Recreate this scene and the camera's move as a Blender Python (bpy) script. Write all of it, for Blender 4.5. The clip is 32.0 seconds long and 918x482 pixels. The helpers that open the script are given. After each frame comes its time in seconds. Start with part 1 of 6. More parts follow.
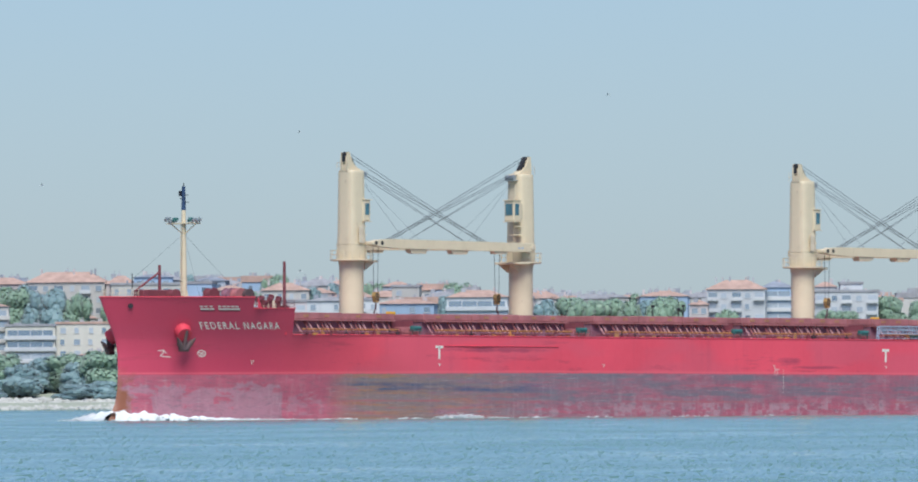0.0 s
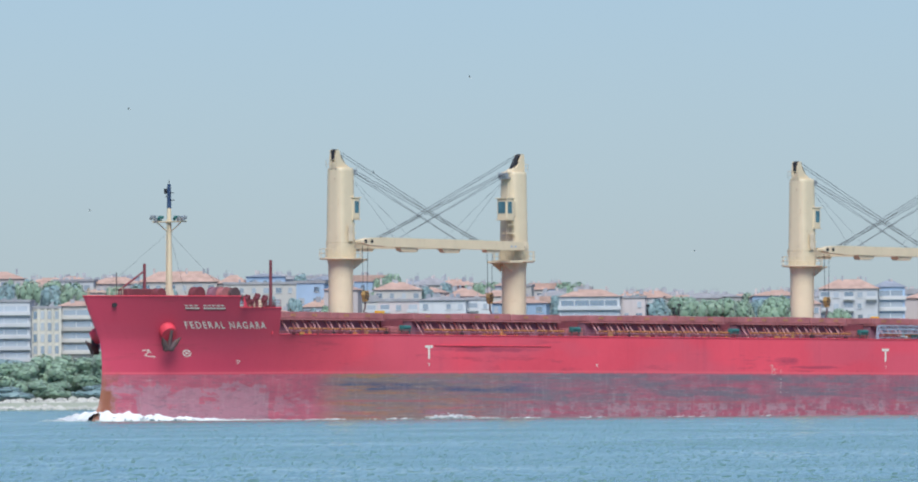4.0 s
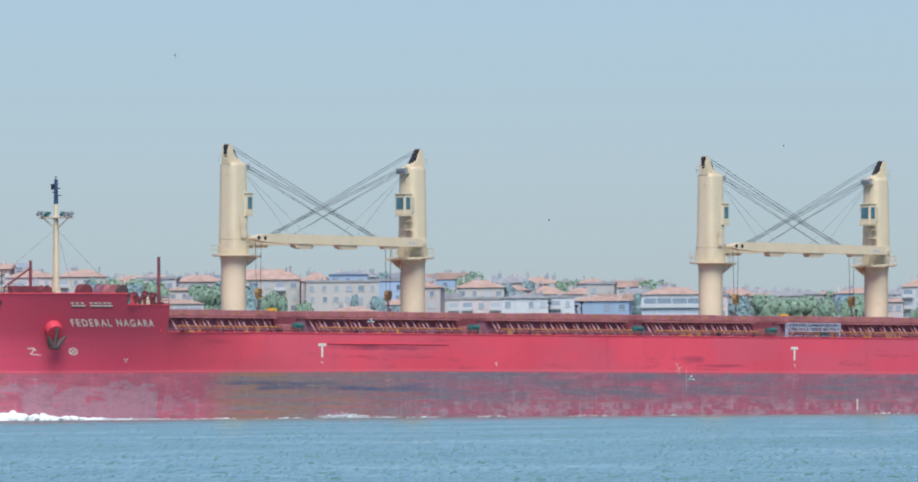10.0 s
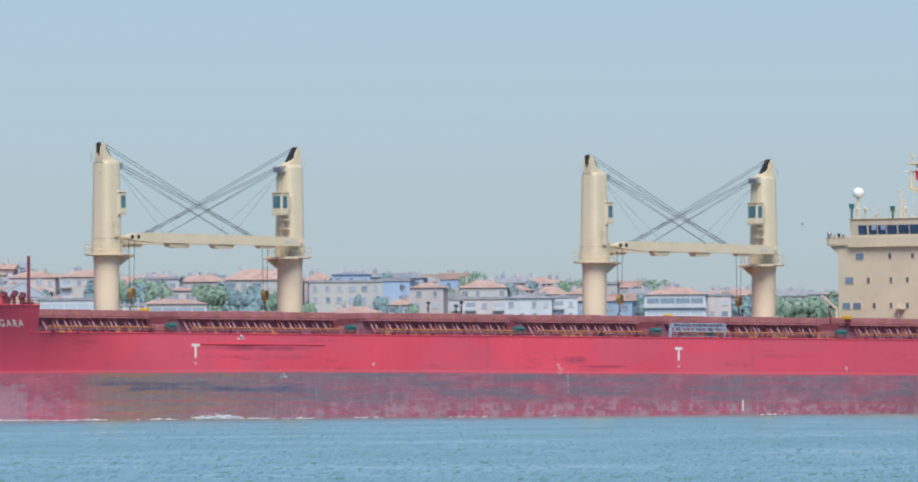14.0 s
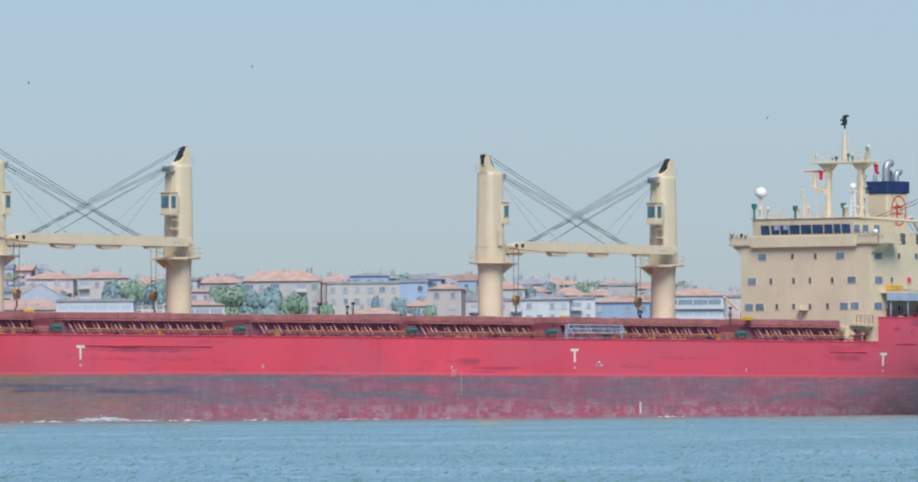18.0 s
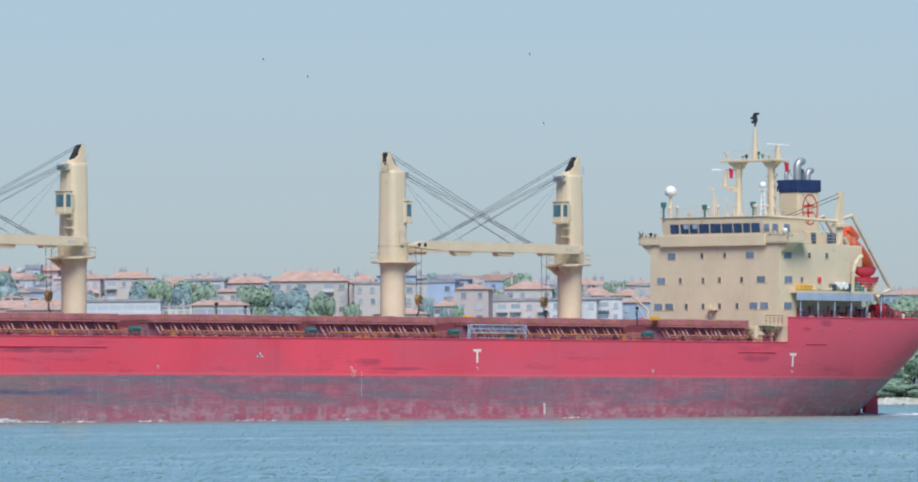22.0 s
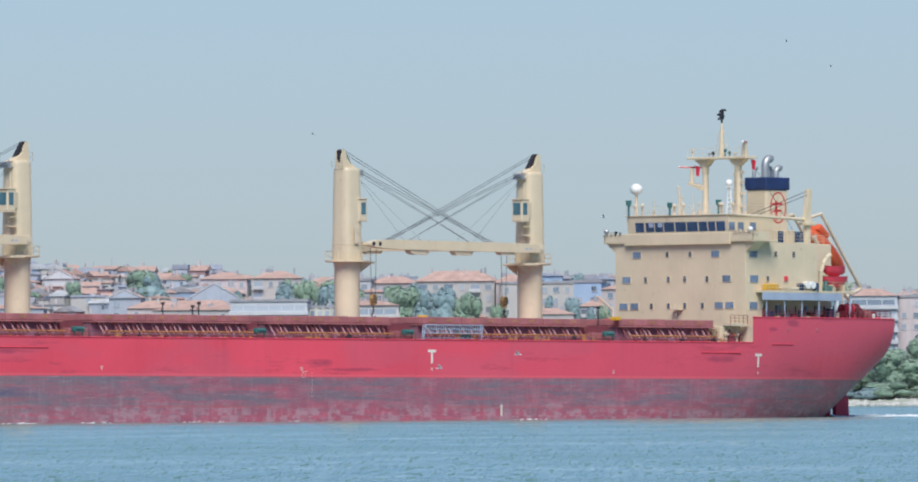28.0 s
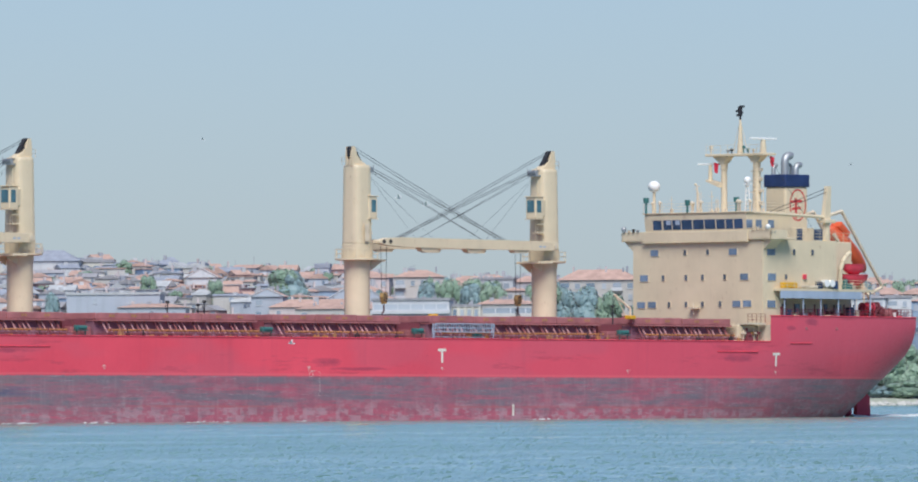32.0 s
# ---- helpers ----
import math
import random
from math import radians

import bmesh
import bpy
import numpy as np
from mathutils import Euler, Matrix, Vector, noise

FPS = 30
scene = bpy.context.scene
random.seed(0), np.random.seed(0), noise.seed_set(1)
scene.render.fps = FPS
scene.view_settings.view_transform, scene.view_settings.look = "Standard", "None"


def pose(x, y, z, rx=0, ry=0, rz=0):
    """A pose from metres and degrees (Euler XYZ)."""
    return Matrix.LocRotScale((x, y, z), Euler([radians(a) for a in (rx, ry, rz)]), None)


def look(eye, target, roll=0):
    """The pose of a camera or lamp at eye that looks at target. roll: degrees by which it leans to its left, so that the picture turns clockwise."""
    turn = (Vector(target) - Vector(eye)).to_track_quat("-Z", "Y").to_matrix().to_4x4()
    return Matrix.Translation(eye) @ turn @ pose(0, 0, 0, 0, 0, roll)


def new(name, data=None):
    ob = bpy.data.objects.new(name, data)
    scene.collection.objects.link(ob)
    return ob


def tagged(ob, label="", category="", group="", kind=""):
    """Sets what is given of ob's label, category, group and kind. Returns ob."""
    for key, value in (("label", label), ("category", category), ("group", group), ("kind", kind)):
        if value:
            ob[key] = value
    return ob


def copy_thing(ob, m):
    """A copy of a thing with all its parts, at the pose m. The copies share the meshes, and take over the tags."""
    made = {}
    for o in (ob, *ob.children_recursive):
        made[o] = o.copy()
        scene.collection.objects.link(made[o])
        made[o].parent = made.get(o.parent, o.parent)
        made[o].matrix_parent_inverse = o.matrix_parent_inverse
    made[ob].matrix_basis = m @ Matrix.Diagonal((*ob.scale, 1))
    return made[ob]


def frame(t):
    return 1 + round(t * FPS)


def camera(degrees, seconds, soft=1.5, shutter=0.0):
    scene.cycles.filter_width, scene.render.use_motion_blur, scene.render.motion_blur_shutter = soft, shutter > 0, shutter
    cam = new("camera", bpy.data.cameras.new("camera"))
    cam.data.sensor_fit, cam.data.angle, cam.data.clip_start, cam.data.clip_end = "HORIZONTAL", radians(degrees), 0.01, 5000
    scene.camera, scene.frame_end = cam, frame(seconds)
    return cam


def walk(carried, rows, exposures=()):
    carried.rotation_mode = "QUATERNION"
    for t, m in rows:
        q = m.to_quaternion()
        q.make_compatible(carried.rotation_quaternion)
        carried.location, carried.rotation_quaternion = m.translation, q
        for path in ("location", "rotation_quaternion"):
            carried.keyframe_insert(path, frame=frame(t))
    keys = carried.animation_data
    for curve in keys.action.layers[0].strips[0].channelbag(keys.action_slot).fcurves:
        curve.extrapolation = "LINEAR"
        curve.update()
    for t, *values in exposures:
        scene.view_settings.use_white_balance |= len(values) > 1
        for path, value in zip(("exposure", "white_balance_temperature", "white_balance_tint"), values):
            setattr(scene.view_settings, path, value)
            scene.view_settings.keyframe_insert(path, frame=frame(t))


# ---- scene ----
cam = camera(4.6146, 32.0, soft=2.0)
EYE = (0.0, 0.0, 2.4)
ROLL = -0.373
HEADING = 48.669          # degrees by which the ship comes towards the camera
START = (-14.47, 1358.13)      # midships on the water at 0 s
SPEED = 5.0814                        # metres a second
TRIM = 0.399          # degrees, bow up


def aim(yaw, tilt):
    """The camera on its tripod: degrees to the right, degrees up."""
    return Matrix.Translation(EYE) @ pose(0, 0, 0, 90 + tilt, 0, -yaw) @ pose(0, 0, 0, 0, 0, ROLL)


walk(cam, [
    (0, aim(-1.7983, 0.7872)), (0.5, aim(-1.8511, 0.7878)), (1, aim(-1.9066, 0.7883)), (1.5, aim(-1.9686, 0.7876)),
    (2, aim(-2.0207, 0.7865)), (2.5, aim(-2.0809, 0.7870)), (3, aim(-2.1600, 0.7878)), (3.5, aim(-2.2629, 0.7877)),
    (4, aim(-2.3631, 0.7877)), (4.5, aim(-2.4825, 0.7880)), (6.5, aim(-2.7624, 0.7861)), (7, aim(-2.7768, 0.7860)),
    (7.5, aim(-2.7792, 0.7853)), (8, aim(-2.7811, 0.7832)), (8.5, aim(-2.7778, 0.7815)), (9, aim(-2.7844, 0.7810)),
    (9.5, aim(-2.7845, 0.7805)), (10, aim(-2.7784, 0.7795)), (10.5, aim(-2.7756, 0.7783)), (11, aim(-2.7832, 0.7779)),
    (11.5, aim(-2.7853, 0.7780)), (12, aim(-2.7764, 0.7780)), (12.5, aim(-2.7808, 0.7782)), (13, aim(-2.7879, 0.7786)),
    (13.5, aim(-2.7953, 0.7789)), (14, aim(-2.7944, 0.7800)), (14.5, aim(-2.8040, 0.7823)), (16.5, aim(-2.8550, 0.7856)),
    (17, aim(-2.8568, 0.7855)), (17.5, aim(-2.8752, 0.7868)), (18, aim(-2.8839, 0.7870)), (18.5, aim(-2.8937, 0.7860)),
    (19, aim(-2.9117, 0.7859)), (19.5, aim(-2.9313, 0.7865)), (20, aim(-2.9478, 0.7866)), (20.5, aim(-2.9580, 0.7862)),
    (21, aim(-2.9717, 0.7858)), (21.5, aim(-2.9952, 0.7866)), (22, aim(-3.0203, 0.7883)), (22.5, aim(-3.0556, 0.7900)),
    (23, aim(-3.1177, 0.7909)), (23.5, aim(-3.1856, 0.7918)), (24, aim(-3.3054, 0.7924)), (24.5, aim(-3.4008, 0.7918)),
    (25, aim(-3.4547, 0.7916)), (25.5, aim(-3.5111, 0.7919)), (26, aim(-3.5458, 0.7916)), (26.5, aim(-3.5793, 0.7917)),
    (28.5, aim(-3.8147, 0.7938)), (29, aim(-3.8701, 0.7937)), (29.5, aim(-3.9805, 0.7936)), (30, aim(-4.1275, 0.7934)),
    (30.5, aim(-4.2511, 0.7929)), (31, aim(-4.3328, 0.7922)), (31.5, aim(-4.4031, 0.7921)), (32, aim(-4.4724, 0.7918)),
], exposures=((0, 0.49, 6300, 6.5), (8, 0.49, 6330, 7), (20, 0.47, 6410, 8.5), (32, 0.46, 6450, 9.5)))

# ---- light ----
SUN_ELEV, SUN_AZ = 52.0, 173.0   # degrees; azimuth clockwise from +y
world = bpy.data.worlds.new("world")
scene.world = world
world.use_nodes = True
wn, wl = world.node_tree.nodes, world.node_tree.links
sky = wn.new("ShaderNodeTexSky")
sky.sky_type, sky.sun_disc = "NISHITA", False
sky.sun_elevation, sky.sun_rotation = radians(SUN_ELEV), radians(SUN_AZ)
sky.air_density, sky.dust_density, sky.ozone_density, sky.altitude = 1.0, 0.3, 2.5, 0
tint = wn.new("ShaderNodeMix")
tint.data_type, tint.blend_type = "RGBA", "MULTIPLY"
tint.inputs["Factor"].default_value = 1.0
tint.inputs["B"].default_value = (0.60, 0.72, 1.02, 1)
wl.new(sky.outputs["Color"], tint.inputs["A"])
wl.new(tint.outputs["Result"], wn["Background"].inputs["Color"])
wn["Background"].inputs["Strength"].default_value = 0.0705

sun = new("sun", bpy.data.lights.new("sun", "SUN"))
sun.data.energy, sun.data.angle, sun.data.color = 3.2, radians(38.0), (1.0, 0.97, 0.925)
sa, se = radians(SUN_AZ), radians(SUN_ELEV)
sun.matrix_world = look((math.sin(sa) * math.cos(se) * 50, math.cos(sa) * math.cos(se) * 50, math.sin(se) * 50 + 60), (0, 0, 60))


# ---- materials ----
class Nodes:
    """A short way to write a node material."""

    def __init__(self, name, rough=0.6, metal=0.0, spec=0.4):
        self.m = bpy.data.materials.new(name)
        self.m.use_nodes = True
        self.t = self.m.node_tree
        self.b = self.t.nodes["Principled BSDF"]
        self.b.inputs["Roughness"].default_value = rough
        self.b.inputs["Metallic"].default_value = metal
        self.b.inputs["Specular IOR Level"].default_value = spec

    def put(self, socket, value):
        if isinstance(value, bpy.types.NodeSocket):
            self.t.links.new(value, socket)
        elif isinstance(value, (tuple, list)) and len(value) == 3 and socket.type == "RGBA":
            socket.default_value = (*value, 1)
        else:
            socket.default_value = value

    def coord(self, sx=1, sy=1, sz=1, kind="Object"):
        c = self.t.nodes.new("ShaderNodeTexCoord")
        k = self.t.nodes.new("ShaderNodeMapping")
        k.inputs["Scale"].default_value = (sx, sy, sz)
        self.t.links.new(c.outputs[kind], k.inputs["Vector"])
        return k.outputs["Vector"]

    def noise(self, scale=1.0, detail=4, vec=None, rough=0.55, shift=0.0):
        n = self.t.nodes.new("ShaderNodeTexNoise")
        n.inputs["Scale"].default_value, n.inputs["Detail"].default_value, n.inputs["Roughness"].default_value = scale, detail, rough
        if shift:
            a = self.t.nodes.new("ShaderNodeVectorMath")
            a.inputs[1].default_value = (shift, shift * 0.7, -shift)
            self.put(a.inputs[0], vec if vec is not None else self.coord())
            vec = a.outputs[0]
        self.put(n.inputs["Vector"], vec if vec is not None else self.coord())
        return n.outputs["Fac"]

    def snapped(self, sx, sy, sz, shift=0.0):
        """Coordinates that go in steps, for patches with straight edges."""
        a = self.t.nodes.new("ShaderNodeVectorMath")
        a.inputs[1].default_value = (shift, shift, shift * 0.3)
        self.put(a.inputs[0], self.coord())
        s = self.t.nodes.new("ShaderNodeVectorMath")
        s.operation = "SNAP"
        s.inputs[1].default_value = (sx, sy, sz)
        self.put(s.inputs[0], a.outputs[0])
        return s.outputs[0]

    def ramp(self, v, lo, hi, a=0.0, b=1.0):
        r = self.t.nodes.new("ShaderNodeMapRange")
        r.inputs["From Min"].default_value, r.inputs["From Max"].default_value = lo, hi
        r.inputs["To Min"].default_value, r.inputs["To Max"].default_value = a, b
        self.put(r.inputs["Value"], v)
        return r.outputs["Result"]

    def math(self, op, a, b=0.0):
        n = self.t.nodes.new("ShaderNodeMath")
        n.operation = op
        self.put(n.inputs[0], a), self.put(n.inputs[1], b)
        return n.outputs[0]

    def mix(self, f, a, b, blend="MIX"):
        n = self.t.nodes.new("ShaderNodeMix")
        n.data_type, n.blend_type = "RGBA", blend
        self.put(n.inputs["Factor"], f), self.put(n.inputs["A"], a), self.put(n.inputs["B"], b)
        return n.outputs["Result"]

    def xyz(self, vec=None):
        n = self.t.nodes.new("ShaderNodeSeparateXYZ")
        self.put(n.inputs[0], vec if vec is not None else self.coord())
        return n.outputs[0], n.outputs[1], n.outputs[2]

    def random(self):
        return self.t.nodes.new("ShaderNodeObjectInfo").outputs["Random"]

    def island(self):
        return self.t.nodes.new("ShaderNodeNewGeometry").outputs["Random Per Island"]

    def bump(self, h, strength=0.3, dist=0.02):
        n = self.t.nodes.new("ShaderNodeBump")
        n.inputs["Strength"].default_value, n.inputs["Distance"].default_value = strength, dist
        self.put(n.inputs["Height"], h)
        self.t.links.new(n.outputs["Normal"], self.b.inputs["Normal"])

    def color(self, v):
        self.put(self.b.inputs["Base Color"], v)
        return self


def scaled(c, k):
    return tuple(min(1.0, v * k) for v in c)


def paint(name, c, rough=0.5, metal=0.0, vary=0.18, scale=0.7, streak=0.45, rust=0.0):
    """Weathered paint: broad patches, fine grain, faint runs down the sides, and some rust."""
    n = Nodes(name, rough, metal)
    col = n.mix(n.ramp(n.noise(scale, 5), 0.3, 0.7), scaled(c, 1 - vary), scaled(c, 1 + vary * 0.5))
    if streak:
        runs = n.noise(1.0, 3, n.coord(2.2, 2.2, 0.12))
        col = n.mix(n.ramp(runs, 0.56, 0.8, 0, streak), col, scaled(c, 0.62))
    if rust:
        spots = n.ramp(n.noise(1.6, 7, n.coord(1.4, 1.4, 0.5), 0.7), 0.62 - rust * 0.3, 0.8, 0, 0.8)
        col = n.mix(spots, col, (0.23, 0.09, 0.035))
    n.color(col)
    fine = n.noise(9, 3)
    n.put(n.b.inputs["Roughness"], n.ramp(fine, 0.3, 0.7, max(0.05, rough - 0.1), min(1, rough + 0.12)))
    n.bump(n.noise(0.9, 3), 0.12, 0.05)
    return n.m


def by_object(name, lo, hi, rough=0.7, scale=1.0, per_island=False):
    """A colour between two, different from piece to piece, with patches and grain."""
    n = Nodes(name, rough, 0.0, 0.25)
    base = n.mix(n.island() if per_island else n.random(), lo, hi)
    base = n.mix(n.ramp(n.noise(scale, 5), 0.3, 0.75, 0, 0.35), base, scaled(lo, 0.7))
    n.color(base)
    n.bump(n.noise(scale * 8, 2), 0.2, 0.03)
    return n.m


def hull_paint():
    """Red topsides over worn, scraped and stained antifouling."""
    n = Nodes("hull_paint", 0.42, 0.0, 0.45)
    x, y, z = n.xyz()
    broad, streaks = n.noise(0.12, 5), n.noise(1.0, 4, n.coord(0.9, 0.9, 0.06))
    top = n.mix(n.ramp(broad, 0.3, 0.7), (0.71, 0.07, 0.107), (0.84, 0.087, 0.13))
    top = n.mix(n.ramp(streaks, 0.55, 0.8, 0, 0.25), top, (0.46, 0.05, 0.09))
    plates = n.noise(1.0, 2, n.coord(0.07, 0.07, 0.22), 0.4, 21.0)
    top = n.mix(n.ramp(plates, 0.46, 0.56, 0, 0.3), top, (0.56, 0.12, 0.17))
    top = n.mix(n.ramp(x, -5, -60, 0, 0.45), top, (0.55, 0.088, 0.14))
    top = n.mix(n.ramp(x, 68, 84, 0, 0.75), top, (0.49, 0.045, 0.10))   # deeper red forward, which also paints in the shade of the flared bow
    scrapes = n.noise(1.0, 6, n.coord(0.10, 0.10, 0.75), 0.7, 3.1)
    top = n.mix(n.ramp(scrapes, 0.585, 0.70, 0, 0.6), top, (0.38, 0.05, 0.08))

    def scuff_and_shade(cx, cz, lx, lz):
        """A dark mark with soft, torn edges: rubs, and painted shade under fender bars."""
        a = n.math("DIVIDE", n.math("SUBTRACT", x, cx), lx)
        b = n.math("DIVIDE", n.math("SUBTRACT", z, cz), lz)
        d = n.math("ADD", n.math("MULTIPLY", a, a), n.math("MULTIPLY", b, b))
        return n.ramp(n.math("ADD", d, n.ramp(n.noise(1.0, 5, n.coord(0.5, 0.5, 1.6), 0.7, 2.4), 0.3, 0.7, -0.6, 0.6)), 1.0, 0.1, 0, 0.6)
    # the marks at 47.5 and -67.0 paint in the shade below the fender bars
    for cx, cz, lx, lz in ((-3.2, 6.45, 2.6, 0.55), (-8.5, 5.75, 5.0, 0.22), (47.5, 7.5, 10.0, 0.3), (-67.0, 7.2, 3.4, 0.5), (-79.5, 11.3, 1.3, 0.5), (-76.0, 10.6, 0.9, 0.35)):
        top = n.mix(scuff_and_shade(cx, cz, lx, lz), top, (0.27, 0.045, 0.085))
    # antifouling: dull maroon with long scrape marks, square pale patches, slime and rust
    low = n.mix(n.ramp(n.noise(1.0, 6, n.coord(0.16, 0.16, 1.3), 0.7), 0.35, 0.65), (0.36, 0.085, 0.125), (0.50, 0.115, 0.165))
    wobble = n.ramp(n.noise(0.35, 4, None, 0.6, 2.0), 0.3, 0.7, -0.8, 0.8)
    height = n.math("ADD", z, wobble)
    aft = n.ramp(x, 74, 69)
    fore = n.math("SUBTRACT", 1.0, aft)
    ragged = n.ramp(n.noise(1.0, 6, n.coord(0.8, 0.8, 2.2), 0.7, 3.0), 0.3, 0.7, -0.14, 0.14)
    big = n.math("ADD", n.noise(0.30, 2, n.snapped(2.3, 2.3, 0.62), 0.5, 4.0), ragged)
    small = n.math("ADD", n.noise(0.85, 2, n.snapped(0.62, 0.62, 0.8, 0.31), 0.5, 8.0), ragged)
    mid_size = n.math("ADD", n.noise(0.5, 2, n.snapped(1.25, 1.25, 0.45, 0.2), 0.5, 7.0), ragged)
    bow = n.math("MULTIPLY", n.math("MULTIPLY", n.ramp(x, 79.2, 79.4), n.ramp(height, 3.3, 3.15)), n.ramp(big, 0.34, 0.38))
    low = n.mix(n.math("MULTIPLY", bow, 0.72), low, (0.36, 0.20, 0.245))
    shreds = n.math("MULTIPLY", n.math("MULTIPLY", n.ramp(x, 73.5, 74.5), n.ramp(x, 79.4, 79.0)), n.math("MULTIPLY", n.ramp(mid_size, 0.49, 0.55), n.ramp(height, 3.0, 2.4)))
    low = n.mix(n.math("MULTIPLY", shreds, 0.5), low, (0.36, 0.20, 0.245))
    foot = n.math("MULTIPLY", n.ramp(height, 2.6, 1.2), n.ramp(x, 60, 40))
    low = n.mix(n.math("MULTIPLY", n.math("MULTIPLY", n.ramp(small, 0.50, 0.57), foot), 0.5), low, (0.46, 0.32, 0.35))
    low = n.mix(n.math("MULTIPLY", n.math("MULTIPLY", n.ramp(mid_size, 0.53, 0.61), aft), 0.26), low, (0.42, 0.29, 0.32))
    low = n.mix(n.math("MULTIPLY", n.ramp(mid_size, 0.44, 0.38), 0.25), low, (0.25, 0.08, 0.12))
    # grey slime in long thin streaks, thickest below the boot top
    slime = n.ramp(n.noise(1.0, 8, n.coord(0.045, 0.045, 1.5), 0.78, 5.0), 0.38, 0.53)
    patchy = n.ramp(n.noise(1.0, 5, n.coord(0.12, 0.12, 0.5), 0.65, 15.0), 0.36, 0.58, 0.25, 1.0)
    band = n.math("MULTIPLY", n.ramp(height, 0.9, 2.3), aft)
    low = n.mix(n.math("MULTIPLY", n.math("MULTIPLY", n.math("MULTIPLY", slime, patchy), band), 0.9), low, (0.17, 0.15, 0.18))
    # rust and blue undercoat towards the bow
    mid = n.math("MULTIPLY", n.ramp(x, 12, 46), aft)
    rusty = n.math("MULTIPLY", n.ramp(n.noise(1.0, 7, n.coord(0.16, 0.16, 1.4), 0.75, 12.0), 0.36, 0.52), n.math("MULTIPLY", n.ramp(x, 40, 60), aft))
    low = n.mix(n.math("MULTIPLY", rusty, 0.8), low, (0.36, 0.185, 0.09))
    grey = n.math("MULTIPLY", n.ramp(n.noise(1.0, 8, n.coord(0.07, 0.07, 1.9), 0.78, 33.0), 0.43, 0.53), mid)
    low = n.mix(n.math("MULTIPLY", grey, 0.62), low, (0.19, 0.18, 0.20))
    stripe = n.math("MULTIPLY", n.ramp(z, 2.5, 2.9), n.ramp(z, 3.9, 3.5))
    blue = n.math("MULTIPLY", n.math("MULTIPLY", n.math("MULTIPLY", n.ramp(x, 36, 46), aft), stripe), n.ramp(n.noise(1.0, 6, n.coord(0.10, 0.10, 1.1), 0.7, 9.0), 0.42, 0.56))
    low = n.mix(n.math("MULTIPLY", blue, 0.85), low, (0.05, 0.085, 0.17))
    # fine runs and specks over all of it
    low = n.mix(n.ramp(n.noise(1.0, 5, n.coord(2.4, 2.4, 0.25), 0.6, 6.0), 0.55, 0.75, 0, 0.3), low, (0.46, 0.32, 0.33))
    low = n.mix(n.ramp(n.noise(1.0, 6, n.coord(0.9, 0.9, 4.0), 0.75, 1.0), 0.52, 0.64, 0, 0.55), low, (0.15, 0.11, 0.14))
    low = n.mix(n.ramp(n.noise(1.0, 6, n.coord(0.4, 0.4, 5.0), 0.75, 41.0), 0.58, 0.68, 0, 0.45), low, (0.50, 0.40, 0.42))
    seam = n.math("MULTIPLY", n.math("MULTIPLY", n.ramp(z, 1.52, 1.56), n.ramp(z, 1.74, 1.7)), n.math("MULTIPLY", aft, n.ramp(n.noise(1.0, 3, n.coord(0.08, 0.08, 0.3), 0.5, 17.0), 0.44, 0.54)))
    low = n.mix(n.math("MULTIPLY", seam, 0.6), low, (0.44, 0.11, 0.12))
    edge = n.math("SUBTRACT", z, n.ramp(x, 40, 90, 0.12, -0.26))   # the paint line sits lower at the bow
    col = n.mix(n.ramp(n.math("ADD", edge, n.ramp(n.noise(2.0, 4), 0.3, 0.7, -0.05, 0.05)), 4.74, 4.84), low, top)
    line = n.math("MULTIPLY", n.ramp(edge, 4.84, 4.88), n.ramp(edge, 5.12, 5.0))
    col = n.mix(n.math("MULTIPLY", line, 0.4), col, (0.82, 0.17, 0.19))
    stem = n.math("MULTIPLY", n.ramp(n.math("ADD", x, n.ramp(n.noise(0.9, 5), 0.3, 0.7, -1.0, 1.0)), 96.2, 97.3), n.ramp(z, 5.6, 2.6))
    col = n.mix(n.math("MULTIPLY", stem, 0.9), col, (0.24, 0.08, 0.03))
    n.color(col)
    n.put(n.b.inputs["Roughness"], n.ramp(n.noise(3, 4), 0.3, 0.7, 0.35, 0.6))
    # plating: faint dishing between the ribs
    n.bump(n.math("ADD", n.noise(1.0, 2, n.coord(0.8, 0.8, 0.35)), n.noise(0.25, 3)), 0.25, 0.12)
    return n.m


M = {}
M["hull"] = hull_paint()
M["cream"] = paint("cream_paint", (0.675, 0.565, 0.395), 0.5, rust=0.04, vary=0.08, scale=0.35, streak=0.14)
M["cream_dirty"] = paint("cream_paint_stained", (0.66, 0.56, 0.42), 0.6, rust=0.12, vary=0.15)
M["deck_red"] = paint("deck_red_paint", (0.40, 0.15, 0.155), 0.65, rust=0.2, vary=0.25)
M["dark_red"] = paint("dark_red_steel", (0.20, 0.052, 0.065), 0.65, rust=0.15, vary=0.25)
M["bright_red"] = paint("bright_red_paint", (0.68, 0.06, 0.095), 0.5, rust=0.05)
M["navy"] = paint("navy_paint", (0.02, 0.04, 0.12), 0.5, vary=0.3)
M["blue_dark"] = paint("dark_blue_paint", (0.03, 0.06, 0.13), 0.5, vary=0.3)
M["black"] = paint("black_steel", (0.03, 0.03, 0.035), 0.6, vary=0.3)
M["anchor"] = paint("anchor_iron", (0.11, 0.07, 0.075), 0.75, rust=0.3)
